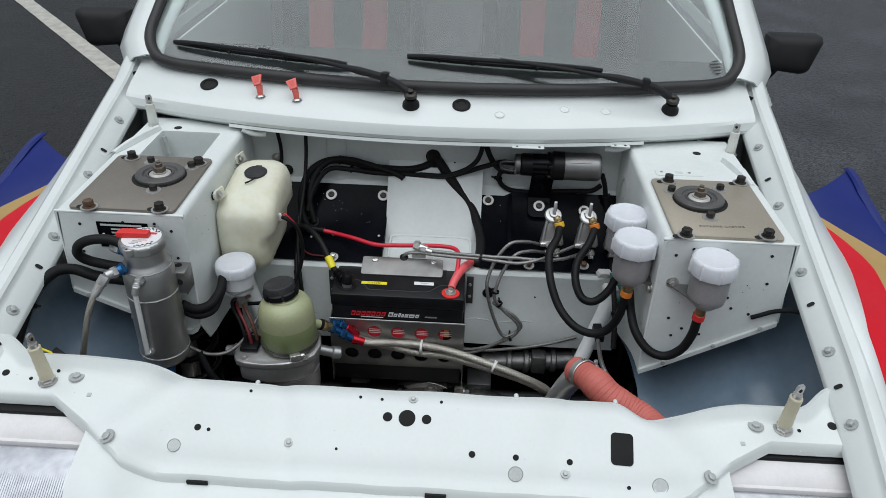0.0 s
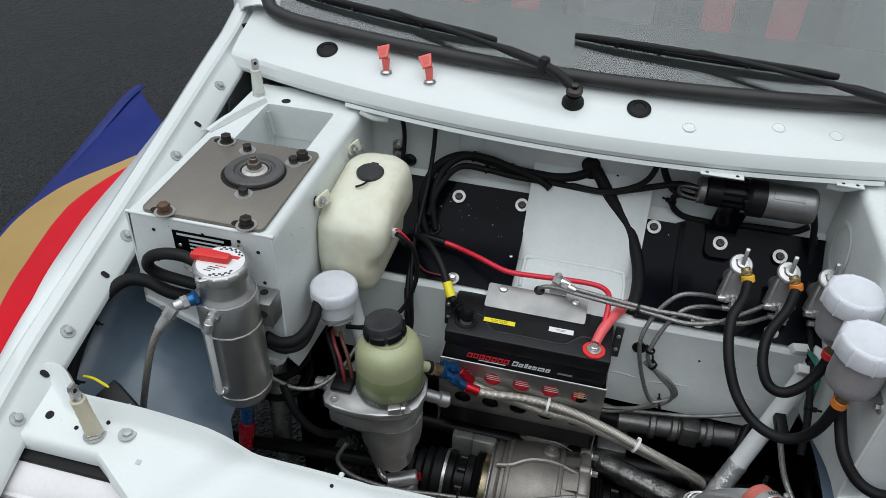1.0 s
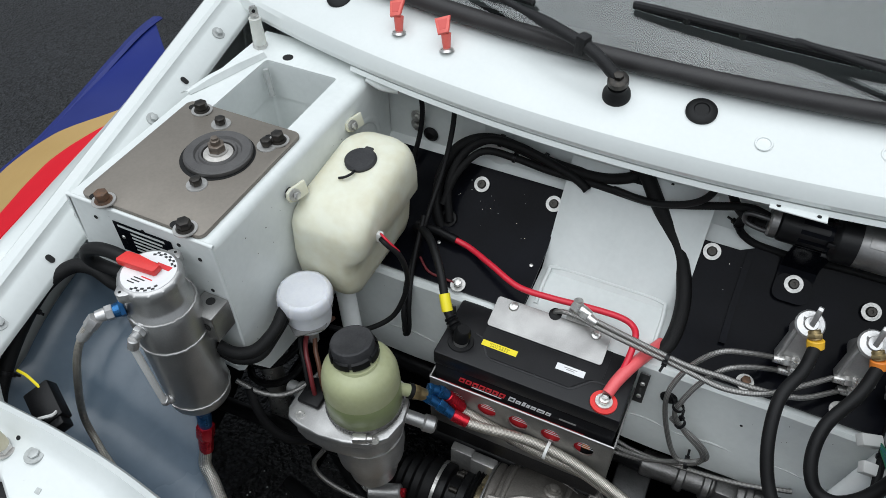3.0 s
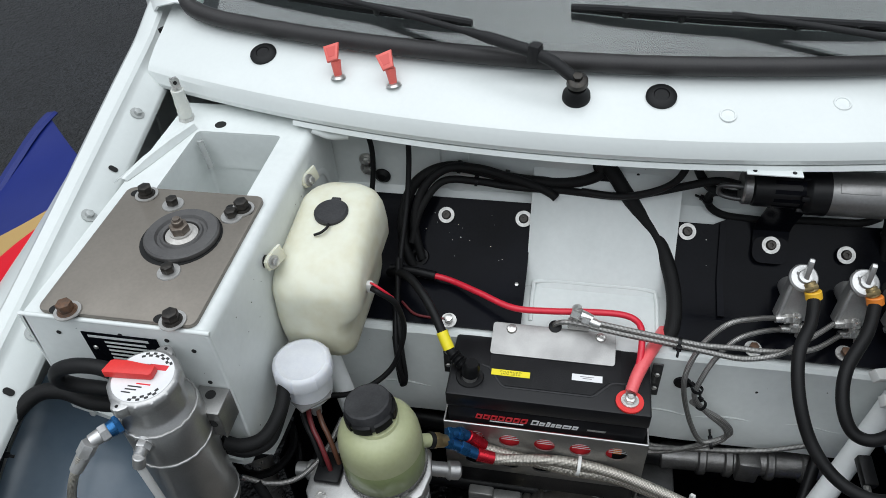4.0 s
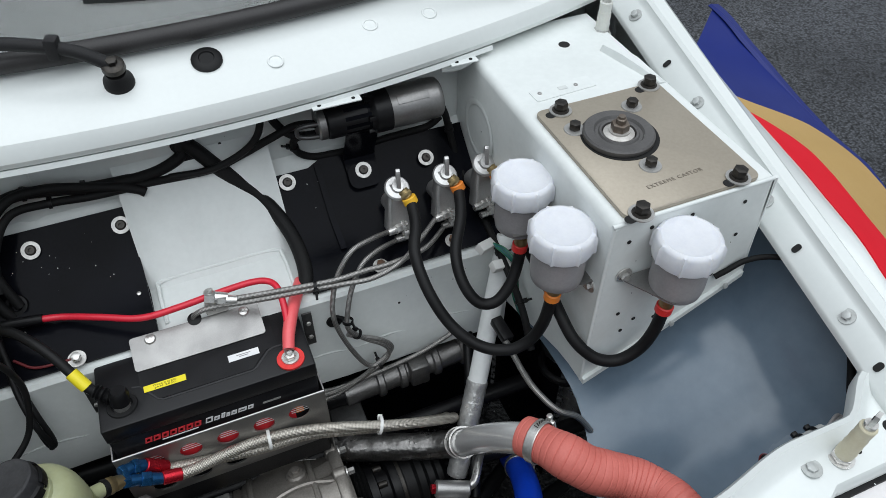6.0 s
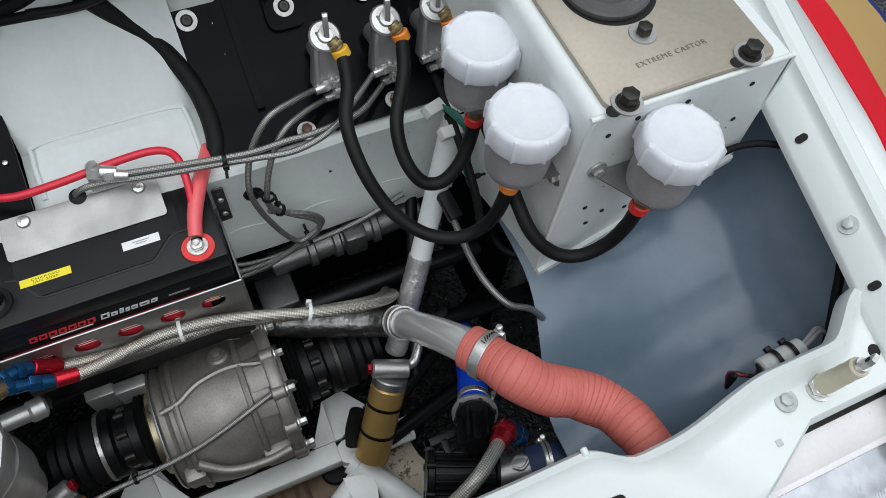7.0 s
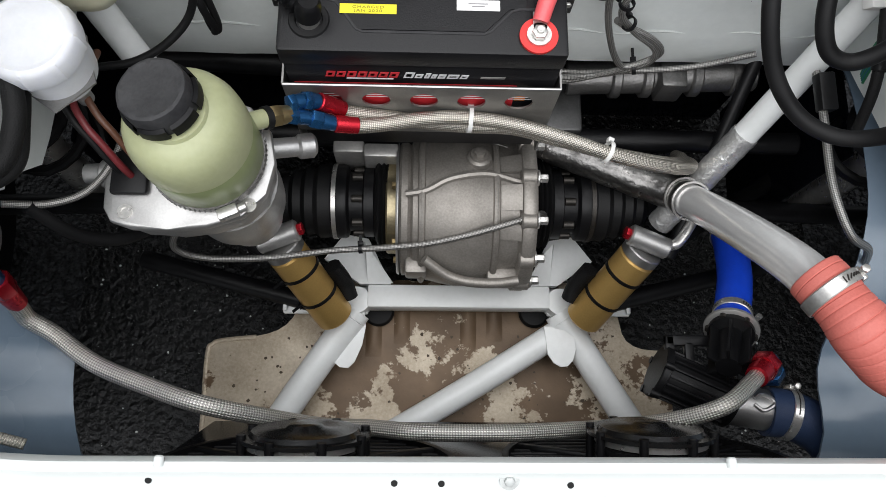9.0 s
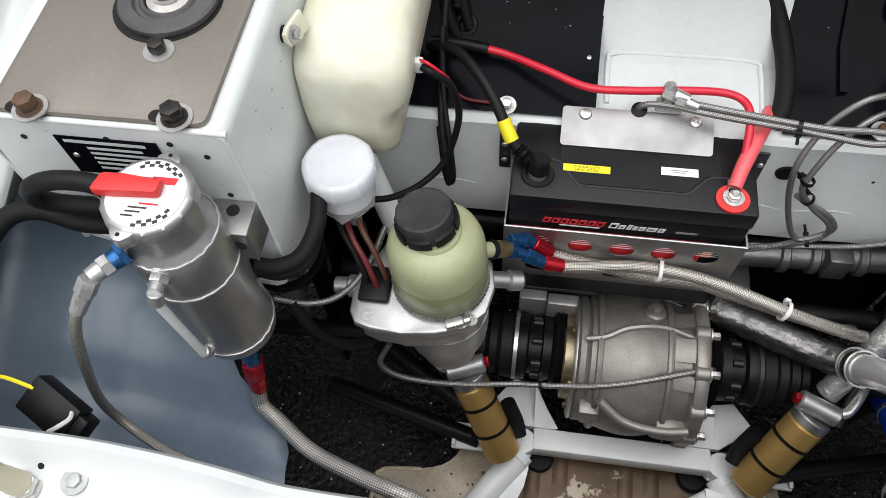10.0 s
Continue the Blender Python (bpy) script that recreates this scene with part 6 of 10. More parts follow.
def build_radiator():
    r = thing("radiator", (0, 0.85, 0.27), "black radiator with two electric fans behind the front panel", "radiator")
    tilt = pose(0, 0.874, 0.445, 12)
    bm = bmesh.new()
    box(bm, (-0.30, -0.028, -0.17), (0.30, 0.0, 0.155), 0.004, tilt)
    part("core", bm, BLACKPAINT, r)
    for s in (-1, 1):
        c = tilt @ Vector((0.165, 0.0, 0.057) if s > 0 else (-0.152, 0.0, 0.076))
        axis = tilt.to_3x3() @ Vector((0, 1, 0))
        fan = thing_part("fan", r, aim(c, axis), 0.135)
        m = aim(c, axis)
        part("motor", lathe(bmesh.new(), [(0, 0.012), (0.050, 0.012), (0.052, 0.016), (0.052, 0.024), (0.048, 0.026), (0.048, 0.033), (0.050, 0.036), (0.047, 0.041), (0.018, 0.042), (0.014, 0.045), (0, 0.045)], m, 36), MOTORBLACK, fan)
        part("motor_ring", lathe(bmesh.new(), [(0.0495, 0.026), (0.0515, 0.0265), (0.0515, 0.0325), (0.0495, 0.033)], m, 36, True), STEEL, fan, "bright metal motor band")
        part("motor_flange", lathe(bmesh.new(), [(0.046, 0.0335), (0.0585, 0.0335), (0.0585, 0.037), (0.046, 0.037)], m, 36, True), MOTORBLACK, fan)
        for k in range(8):
            a = radians(45 * k + 22)
            p = m @ Vector((0.056 * math.cos(a), 0.056 * math.sin(a), 0.008))
            bm = bmesh.new()
            rod(bm, p, p + axis * 0.032, 0.0042, n=10)
            part("stud", bm, BLACKPL, fan)
    # upper tank edge
    bm = bmesh.new()
    rod(bm, (-0.29, 0.826, 0.60), (0.29, 0.826, 0.60), 0.014)
    part("top_tank", bm, ALUBR, r)


def thing_part(name, parent, m, radius):
    """The fan guard: a rim, straight louvres and radial bars."""
    bm = bmesh.new()
    lathe(bm, [(radius - 0.003, 0.002), (radius + 0.003, 0.002), (radius + 0.003, 0.011), (radius - 0.003, 0.011)], m, 48, True)
    rim = part(name, bm, BLACKPL, parent, "black electric fan behind a louvred guard")
    for k in range(19):
        # straight louvres across the fan's face
        y = -radius + 2 * radius * (k + 0.5) / 19
        w = math.sqrt(max(0.0, radius ** 2 - y ** 2))
        bm = bmesh.new()
        box(bm, (-w, y - 0.0022, 0.003), (w, y + 0.0022, 0.0065), 0.0006, m)
        part("louvre", bm, BLACKPL, rim)
    for k in range(6):
        bm = bmesh.new()
        box(bm, (0.045, -0.005, 0.004), (radius, 0.005, 0.010), 0.002, m @ Matrix.Rotation(radians(60 * k + 30), 4, "Z"))
        part("spoke", bm, BLACKPL, rim)
    return rim


build_radiator()


def build_struts():
    for s in (-1, 1):
        t = thing("strut_tube", (s * 0.29, 1.2, 0.4), "white painted brace tube, foil wrapped at its lower end" if s > 0 else "white painted brace tube from bulkhead to chassis", "brace tube", "brace tubes")
        a, b, c = Vector((s * 0.372, 1.298, 0.665)), Vector((s * 0.291, 1.2035, 0.493)), Vector((s * 0.232, 1.138, 0.375))
        bm = bmesh.new()
        rod(bm, a, b if s > 0 else c, 0.0138)
        part("tube", bm, FRAME_BRIGHT, t)
        if s > 0:
            bm = bmesh.new()
            tube(bm, [b.lerp(c, k / 14) for k in range(15)], lambda u: 0.0152 + 0.0004 * math.sin(60 * u), 18, 2)
            part("foil_wrap", bm, FOIL_BRIGHT, t, "crinkled silver heat foil")


build_struts()


def build_lower_clutter():
    rack = thing("steering_rack", (0.24, 1.29, 0.42), "cast alloy steering rack housing", "steering rack")
    bm = bmesh.new()
    rod(bm, (0.115, 1.297, 0.428), (0.33, 1.297, 0.447), 0.019, n=20, bev=0.002)
    part("housing", bm, RACK, rack)
    for x in (0.165, 0.20, 0.255, 0.30):
        z = 0.428 + (x - 0.115) * 0.088
        part("collar", rod(bmesh.new(), (x, 1.297, z), (x + 0.012, 1.297, z), 0.024, n=20, bev=0.002), RACK, rack)
    bm = bmesh.new()
    box(bm, (0.215, 1.27, 0.425), (0.245, 1.30, 0.468), 0.004)
    part("pinion_boss", bm, RACK, rack)
    bm = bmesh.new()
    rod(bm, (-0.36, 1.315, 0.43), (0.115, 1.297, 0.428), 0.016)
    part("rack_tube", bm, BLACKPL, rack)
    for (p, q, r, nm, lab, cat) in (((-0.40, 1.24, 0.385), (0.40, 1.235, 0.392), 0.013, "anti_roll_bar", "black steel anti-roll bar", "anti-roll bar"),
                                    ((-0.42, 1.12, 0.235), (-0.19, 1.06, 0.25), 0.012, "control_arm", "black tubular lower control arm", "control arm"),
                                    ((-0.44, 1.24, 0.25), (-0.19, 1.09, 0.25), 0.012, "control_arm", "black tubular lower control arm", "control arm"),
                                    ((0.42, 1.12, 0.235), (0.19, 1.06, 0.25), 0.012, "control_arm", "black tubular lower control arm", "control arm"),
                                    ((0.44, 1.24, 0.25), (0.19, 1.09, 0.25), 0.012, "control_arm", "black tubular lower control arm", "control arm"),
                                    ((0.34, 1.36, 0.52), (0.245, 1.10, 0.36), 0.008, "tie_rod", "thin black steel rod", "rod")):
        bm = bmesh.new()
        rod(bm, p, q, r, n=16, bev=0.002)
        ob = part(nm, bm, BLACKPL)
        tagged(ob, lab, cat)
    for s in (-1, 1):
        sp = thing("coil_spring", (s * 0.455, 1.2, 0.3), "black coil-over spring inside the strut tower", "spring", "coil springs")
        bm = bmesh.new()
        tube(bm, [(s * 0.452 + 0.045 * math.cos(k * 0.7), 1.207 + 0.045 * math.sin(k * 0.7), 0.42 + 0.0055 * k) for k in range(72)], 0.006, 8, 2)
        part("coil", bm, BLACKPL, sp)
        bm = bmesh.new()
        rod(bm, (s * 0.47, 1.20, 0.25), (s * 0.452, 1.207, 0.86), 0.018)
        part("damper_body", bm, STEEL, sp)


build_lower_clutter()


# ---- pipes and hoses at the radiator side ----
def cable(name, pts, r, material, label, category="cable", n=12, res=8, ties=(), tie_mat=None, ribs=None):
    c = thing(name, Vector(pts[0]), label, category)
    part("run", tube(bmesh.new(), pts, r, n, res, ribs=ribs), material, c)
    line = spline(pts, res)
    for t in ties:
        k = min(len(line) - 2, max(1, int(t * (len(line) - 1))))
        tie(c, line[k], line[k + 1] - line[k - 1], r + 0.0003 if not callable(r) else 0.02, tie_mat or BLACKPL, 0.008)
    return c


def build_intake():
    y = thing("coolant_pipe", (0.23, 1.1, 0.4), "polished aluminium pipe branch wrapped in foil at one arm", "pipe")
    bm = bmesh.new()
    tube(bm, [(0.236, 1.168, 0.408), (0.242, 1.148, 0.440), (0.246, 1.112, 0.503), (0.251, 1.072, 0.568), (0.257, 1.031, 0.628), (0.262, 0.999, 0.664)], 0.0184, 24)
    part("bend", bm, PIPE, y)
    bm = bmesh.new()
    tube(bm, [(0.2425, 1.145, 0.446), (0.236, 1.160, 0.424), (0.208, 1.176, 0.410), (0.15, 1.204, 0.400), (0.09, 1.235, 0.39), (0.04, 1.28, 0.38)], lambda u: 0.0198 + 0.0005 * math.sin(50 * u), 20, 8)
    part("foil_wrap", bm, FOIL, y, "dull crinkled heat foil")
    for t in ((0.2428, 1.142, 0.451), (0.2405, 1.152, 0.436)):
        bm = bmesh.new()
        lathe(bm, [(0.0200, -0.001), (0.0222, -0.001), (0.0222, 0.001), (0.0200, 0.001)], aim(t, (0.08, -0.54, 0.84)), 30, True)
        part("wire_band", bm, STEEL, y)
    h = thing("red_hose", (0.30, 0.95, 0.6), "faded red silicone hose with wound wrap lines and steel clip", "hose")
    pts = [(0.2545, 1.0165, 0.658), (0.265, 0.998, 0.665), (0.280, 0.972, 0.670), (0.302, 0.951, 0.660), (0.333, 0.936, 0.648), (0.357, 0.912, 0.646), (0.366, 0.886, 0.652), (0.371, 0.862, 0.650), (0.376, 0.83, 0.63)]
    part("hose", tube(bmesh.new(), pts, lambda u: 0.0222 + 0.0022 * smooth01(0.1, 0.26, u) - 0.0018 * smooth01(0.5, 0.8, u) + 0.0005 * math.sin(37 * u), 26, 8, ribs=(0.0068, 0.0007)), SILICONE_RED, h)
    hose_clip(h, (0.2635, 1.0005, 0.6645), (0.5, -0.83, 0.25), 0.0231, 0.011)
    return


build_intake()


def build_water_pump():
    b = thing("blue_hose", (0.30, 1.06, 0.38), "bright blue silicone hose with steel clips", "hose")
    part("hose", tube(bmesh.new(), [(0.345, 1.175, 0.285), (0.334, 1.128, 0.330), (0.314, 1.075, 0.382), (0.293, 1.031, 0.418), (0.283, 1.009, 0.434)], 0.0195, 24), SILICONE_BLUE, b)
    ax = Vector((-0.36, -0.74, 0.57)).normalized()
    hose_clip(b, (0.289, 1.022, 0.4245), ax, 0.0199)
    hose_clip(b, (0.336, 1.137, 0.322), ax, 0.0199)
    p = thing("water_pump", (0.26, 0.96, 0.38), "black electric water pump with ribbed housing", "pump")
    m = aim((0.2815, 1.006, 0.4365), ax)
    part("flange", lathe(bmesh.new(), [(0, 0), (0.025, 0), (0.0285, 0.0015), (0.0285, 0.005), (0.0255, 0.0065), (0, 0.0065)], m, 36), WASHER, p, "steel pump flange")
    for k in range(6):
        piece("flange_screw", ("pumpscrew",), lambda: lathe(bmesh.new(), [(0, 0), (0.0032, 0), (0.0032, 0.005), (0, 0.005)], None, 10), DARKBOLT, m @ Matrix.Rotation(radians(60 * k + 20), 4, "Z") @ Matrix.Translation((0.0235, 0, 0.0065)), p)
    bm = lathe(bmesh.new(), [(0, 0.006), (0.024, 0.006), (0.024, 0.012), (0.0145, 0.016), (0.0125, 0.062), (0, 0.062)], m, 28)
    part("neck", bm, BLACKPL, p)
    for k in range(6):
        bm = bmesh.new()
        box(bm, (0.010, -0.0016, 0.012), (0.023, 0.0016, 0.062), 0.0005, m @ Matrix.Rotation(radians(60 * k), 4, "Z"))
        part("neck_fin", bm, BLACKPL, p)
    a, e = Vector((0.197, 0.961, 0.434)), Vector((0.275, 0.927, 0.431))
    v = aim(a, e - a)
    L = (e - a).length
    barrel = part("barrel", lathe(bmesh.new(), [(0, 0.0), (0.027, 0.0), (0.0285, 0.0015), (0.0285, 0.008), (0.0235, 0.010), (0.0235, L - 0.006), (0.0265, L - 0.004), (0.0265, L), (0, L)], v, 36), BLACKPL, p)
    for k in range(18):
        bm = bmesh.new()
        box(bm, (0.022, -0.0014, 0.009), (0.0268, 0.0014, L - 0.006), 0.0004, v @ Matrix.Rotation(radians(20 * k), 4, "Z"))
        part("fin", bm, BLACKPL, barrel)
    for k in range(5):
        piece("cover_screw", ("coverscrew",), lambda: lathe(bmesh.new(), [(0, 0), (0.0042, 0), (0.0042, 0.010), (0, 0.010)], None, 12), BLACKPL, v @ Matrix.Rotation(radians(72 * k + 10), 4, "Z") @ Matrix.Translation((0.0285, 0, -0.001)), barrel)
    # the cast bracket that carries it
    for x0, y0, x1, y1 in ((0.206, 0.985, 0.262, 0.996), (0.206, 0.968, 0.216, 0.996), (0.226, 0.966, 0.236, 0.990)):
        bm = bmesh.new()
        box(bm, (x0, y0, 0.438), (x1, y1, 0.447), 0.002)
        part("bracket_bar", bm, BLACKPL, p)
    n = thing("navy_hose", (0.36, 0.9, 0.42), "navy blue fabric-faced coolant hose with steel clip", "hose")
    part("stub_pipe", rod(bmesh.new(), (0.272, 0.927, 0.431), (0.328, 0.917, 0.432), 0.0215, n=30, bev=0.002), ALU, n, "short aluminium stub")
    part("weld", tube(bmesh.new(), [(0.292, 0.931, 0.4515), (0.300, 0.935, 0.4505), (0.310, 0.931, 0.4515), (0.312, 0.925, 0.453), (0.300, 0.919, 0.4535), (0.291, 0.925, 0.4525)], 0.0022, 8), ALU, n)
    part("hose", tube(bmesh.new(), [(0.311, 0.919, 0.432), (0.336, 0.915, 0.432), (0.366, 0.901, 0.430), (0.390, 0.877, 0.419), (0.399, 0.850, 0.396), (0.400, 0.82, 0.36)], 0.0255, 26), NAVY, n)
    hose_clip(n, (0.334, 0.916, 0.432), (0.93, -0.26, 0.0), 0.0259)


build_water_pump()


def build_fan_hose():
    h = thing("braided_coolant_hose", (-0.2, 0.92, 0.5), "thick steel-braided hose with red and blue anodised ends", "braided hose")
    pts = [(-0.4180, 1.013, 0.546), (-0.420, 1.005, 0.522), (-0.418, 0.997, 0.507), (-0.398, 0.985, 0.497), (-0.355, 0.957, 0.502), (-0.30, 0.936, 0.515), (-0.245, 0.919, 0.53), (-0.20, 0.910, 0.50), (-0.15, 0.902, 0.435), (-0.10, 0.900, 0.45),
           (-0.05, 0.896, 0.478), (0.03, 0.8955, 0.482), (0.09, 0.898, 0.460), (0.15, 0.902, 0.435), (0.195, 0.908, 0.485), (0.235, 0.921, 0.513), (0.268, 0.942, 0.497), (0.283, 0.953, 0.486)]
    part("hose", tube(bmesh.new(), pts, 0.0084, 18), BRAIDDARK, h)
    fitting(h, (-0.4165, 1.021, 0.576), (-0.419, 1.009, 0.530), 0.0108, REDANO, "hose_end", "red anodised hose end")
    fitting(h, (-0.4155, 1.030, 0.628), (-0.4165, 1.021, 0.574), 0.0102, BLUEANO, "adaptor", "blue anodised adaptor")
    fitting(h, (0.300, 0.966, 0.472), (0.279, 0.950, 0.490), 0.0130, REDANO, "hose_end", "red anodised hose end")
    fitting(h, (0.318, 0.955, 0.44), (0.302, 0.967, 0.470), 0.012, BLUEANO, "adaptor", "blue anodised adaptor")


build_fan_hose()


# ---- battery ----
def bars(parent, m, rows, material, th=0.0003):
    """Plain bars for print that cannot be read: rows of (x, y, width, height) on the plane of m."""
    for x, y, w, h in rows:
        bm = bmesh.new()
        box(bm, (x, y, 0), (x + w, y + h, th), 0, m)
        part("print_bar", bm, material, parent)


OLIVE = mat("faded_olive_print", (0.22, 0.19, 0.01), None, 0.5, bump=0)


def build_battery():
    X0, X1, Y0, Y1, Z0, Z1 = -0.1735, 0.0705, 1.205, 1.302, 0.447, 0.650
    b = thing("battery", (-0.05, 1.253, Z0), "black car battery with red front print, yellow and white labels", "battery")
    bm = bmesh.new()
    box(bm, (X0, Y0, Z0), (X1, Y1, 0.6235), 0.003)
    case = part("case", bm, BATT, b)
    bm = bmesh.new()
    box(bm, (X0 - 0.0015, Y0 - 0.0015, 0.624), (X1 + 0.0015, Y1 + 0.0015, Z1), 0.0035)
    lid = part("lid", bm, BATT, b)
    bm = bmesh.new()
    path = [(-0.135, 1.2525), (-0.126, 1.2500), (-0.1085, 1.2250), (-0.103, 1.2225), (0.000, 1.2225), (0.006, 1.2250), (0.0235, 1.2440), (0.030, 1.2465), (0.046, 1.2465)]
    tube(bm, [(x, y, Z1) for x, y in path], 0.0014, 8, 1, smooth=False)
    part("moulded_edge", bm, CAPGREY, lid)
    bm = bmesh.new()
    prism(bm, [(-0.126, 1.2515), (-0.107, 1.2245), (-0.102, 1.224), (0.001, 1.224), (0.0215, 1.2455), (0.036, 1.2475), (0.036, 1.298), (-0.126, 1.298)], 0.0012, Matrix.Translation((0, 0, Z1)))
    part("raised_panel", bm, BATT, lid)
    t = Z1 + 0.0014
    bm = bmesh.new()
    box(bm, (-0.1225, 1.2385, t - 0.0001), (-0.0745, 1.2475, t + 0.0002))
    lab = part("yellow_label", bm, YELLOW, b, "yellow printed label")
    for word, y in (("CHARGED", 1.2434), ("JAN 2020", 1.2400)):
        letters(lab, "print", word, 0.0034, Matrix.Translation((-0.0985, y, t + 0.0003)), OLIVE, 1.15, 1.55)
    bm = bmesh.new()
    box(bm, (-0.0235, 1.2435, t - 0.0001), (0.0135, 1.2535, t + 0.0002))
    lab = part("white_label", bm, PAPER, b, "white printed label")
    bars(lab, Matrix.Translation((0, 0, t + 0.0002)), [(-0.0135, 1.2495, 0.017, 0.0010), (-0.0105, 1.2470, 0.011, 0.0010)], RESBODY, 0.0002)
    # terminals
    part("positive_washer", lathe(bmesh.new(), [(0, 0), (0.0165, 0), (0.0165, 0.0026), (0.0, 0.0026)], Matrix.Translation((0.046, 1.221, Z1)), 32), REDPL, b, "red terminal washer")
    bm = bmesh.new()
    lathe(bm, [(0, 0), (0.0105, 0), (0.0105, 0.0024), (0.0, 0.0024)], Matrix.Translation((0.046, 1.221, Z1 + 0.0026)), 26)
    box(bm, (0.041, 1.222, Z1 + 0.003), (0.053, 1.242, Z1 + 0.005), 0.0005)
    prism(bm, hexagon(0.0068), 0.005, Matrix.Translation((0.046, 1.221, Z1 + 0.005)), 0.0007)
    rod(bm, (0.046, 1.221, Z1 + 0.0095), (0.046, 1.221, Z1 + 0.013), 0.0032, n=12)
    part("positive_terminal", bm, STEEL, b, "bright lug and nut")
    part("negative_ring", lathe(bmesh.new(), [(0.011, 0), (0.0175, 0), (0.0165, 0.002), (0.012, 0.002)], Matrix.Translation((-0.148, 1.232, Z1)), 32, True), RUBBER, b)
    bm = bmesh.new()
    rod(bm, (-0.148, 1.232, Z1), (-0.148, 1.232, Z1 + 0.007), 0.0095)
    part("negative_terminal", bm, STEEL, b)
    # front print: a red mark, a pale mark and small bars
    m = Matrix(((1, 0, 0, 0), (0, 0, -1, Y0 - 0.0005), (0, 1, 0, 0), (0, 0, 0, 1)))
    def slant(x, z, w, h, material, name, k=0.25):
        bm = bmesh.new()
        prism(bm, [(x, z), (x + w, z), (x + w + k * h, z + h), (x + k * h, z + h)], 0.0004, m)
        part(name, bm, material, case)
    for k in range(7):
        slant(-0.1385 + 0.0094 * k, 0.6035, 0.0078, 0.0098, REDPRINT, "red_mark")
        slant(-0.1360 + 0.0094 * k, 0.6062, 0.0034, 0.0042, INK, "red_mark_gap")
    for k, (w, h) in enumerate(((0.0085, 0.0098), (0.0066, 0.0072), (0.0045, 0.0092), (0.0045, 0.0070), (0.0066, 0.0072), (0.0100, 0.0072), (0.0066, 0.0072))):
        x = (-0.0690, -0.0590, -0.0505, -0.0445, -0.0385, -0.0302, -0.0185)[k]
        slant(x, 0.6035, w, h, PAPER, "pale_mark")
        slant(x + 0.0022, 0.6058, w - 0.0038, h - 0.0048, INK, "pale_mark_gap")
    slant(-0.120, 0.5998, 0.042, 0.0017, PAPER, "small_mark")
    slant(0.000, 0.6045, 0.022, 0.0030, WASHER, "small_mark")
    bm = bmesh.new()
    prism(bm, [(-0.168, 0.545), (0.035, 0.545), (0.035, 0.592), (-0.168, 0.592)], 0.0003, m)
    part("red_panel", bm, REDPRINT, case, "red printed front")
    for k in range(5):
        bars(case, m @ Matrix.Translation((0, 0, 0.0003)), [(-0.15 + 0.045 * k, 0.572 - 0.004 * j, 0.024, 0.0012) for j in range(3)], PAPER, 0.0003)
    bars(case, m, [(0.036, 0.562, 0.010, 0.018)], ORANGE, 0.0004)
    # bare tray
    t = thing("battery_tray", (-0.05, 1.2, 0.48), "bare aluminium battery tray with a row of round holes", "tray")
    bm = bmesh.new()
    rows = []
    for i in range(3):
        x = (-0.1765, -0.0515, 0.0735)[i]
        rows.append([(x, 1.1995, 0.598), (x, 1.1985, 0.55), (x, 1.1985, 0.515), (x, 1.203, 0.490), (x, 1.216, 0.472), (x, 1.24, 0.4465), (x, 1.305, 0.4445)])
    sheet(bm, rows, 0.002)
    front = part("front_plate", bm, ALUBR, t)
    tool = bmesh.new()
    for k in range(5):
        rod(tool, (-0.139 + 0.0445 * k, 1.15, 0.572), (-0.139 + 0.0445 * k, 1.2045, 0.572), 0.0132, n=28)
        rod(tool, (-0.139 + 0.0445 * k, 1.15, 0.518), (-0.139 + 0.0445 * k, 1.2045, 0.518), 0.0132, n=28)
    cut(front, tool)
    for x in (-0.1785, 0.0735):
        bm = bmesh.new()
        box(bm, (x, 1.1995, 0.447), (x + 0.0018, 1.297, 0.598), 0)
        part("end_plate", bm, ALUBR, t)
    bm = bmesh.new()
    tube(bm, [(-0.1775, 1.1985, 0.598), (0.0745, 1.1985, 0.598)], 0.0016, 8, 1, smooth=False)
    part("top_edge", bm, ALU, t)
    for x0 in (0.0755, -0.1925):
        bm = bmesh.new()
        box(bm, (x0, 1.284, 0.585), (x0 + 0.013, 1.2865, 0.648), 0.001)
        tab = part("side_tab", bm, mat_once("dark_grey_steel"), t, "dull grey steel tab")
        for z in (0.632, 0.605):
            bolt(tab, (x0 + 0.0065, 1.284, z), (0, -1, 0), 0.0035, 0.003, STEEL, False)
    # clamp plate over the battery's rear edge
    c = thing("battery_clamp", (-0.05, 1.295, 0.652), "bare aluminium angle plate clamping the battery", "bracket")
    bm = bmesh.new()
    m = Matrix.Translation((-0.05, 1.292, 0.6575)) @ Matrix.Rotation(radians(17), 4, "X")
    prism(bm, rounded(0.156, 0.044, 0.004), 0.002, m)
    part("plate", bm, ALUBR, c)
    for x in (-0.104, 0.009):
        q = Vector((x, 1.305, 0.6635))
        bm = bmesh.new()
        lathe(bm, [(0, 0), (0.007, 0), (0.0055, 0.0022), (0.0024, 0.003), (0.0022, 0.0012), (0, 0.0012)], aim(q, (0, -0.29, 0.95)), 18)
        part("button_screw", bm, STEEL, c)


build_battery()

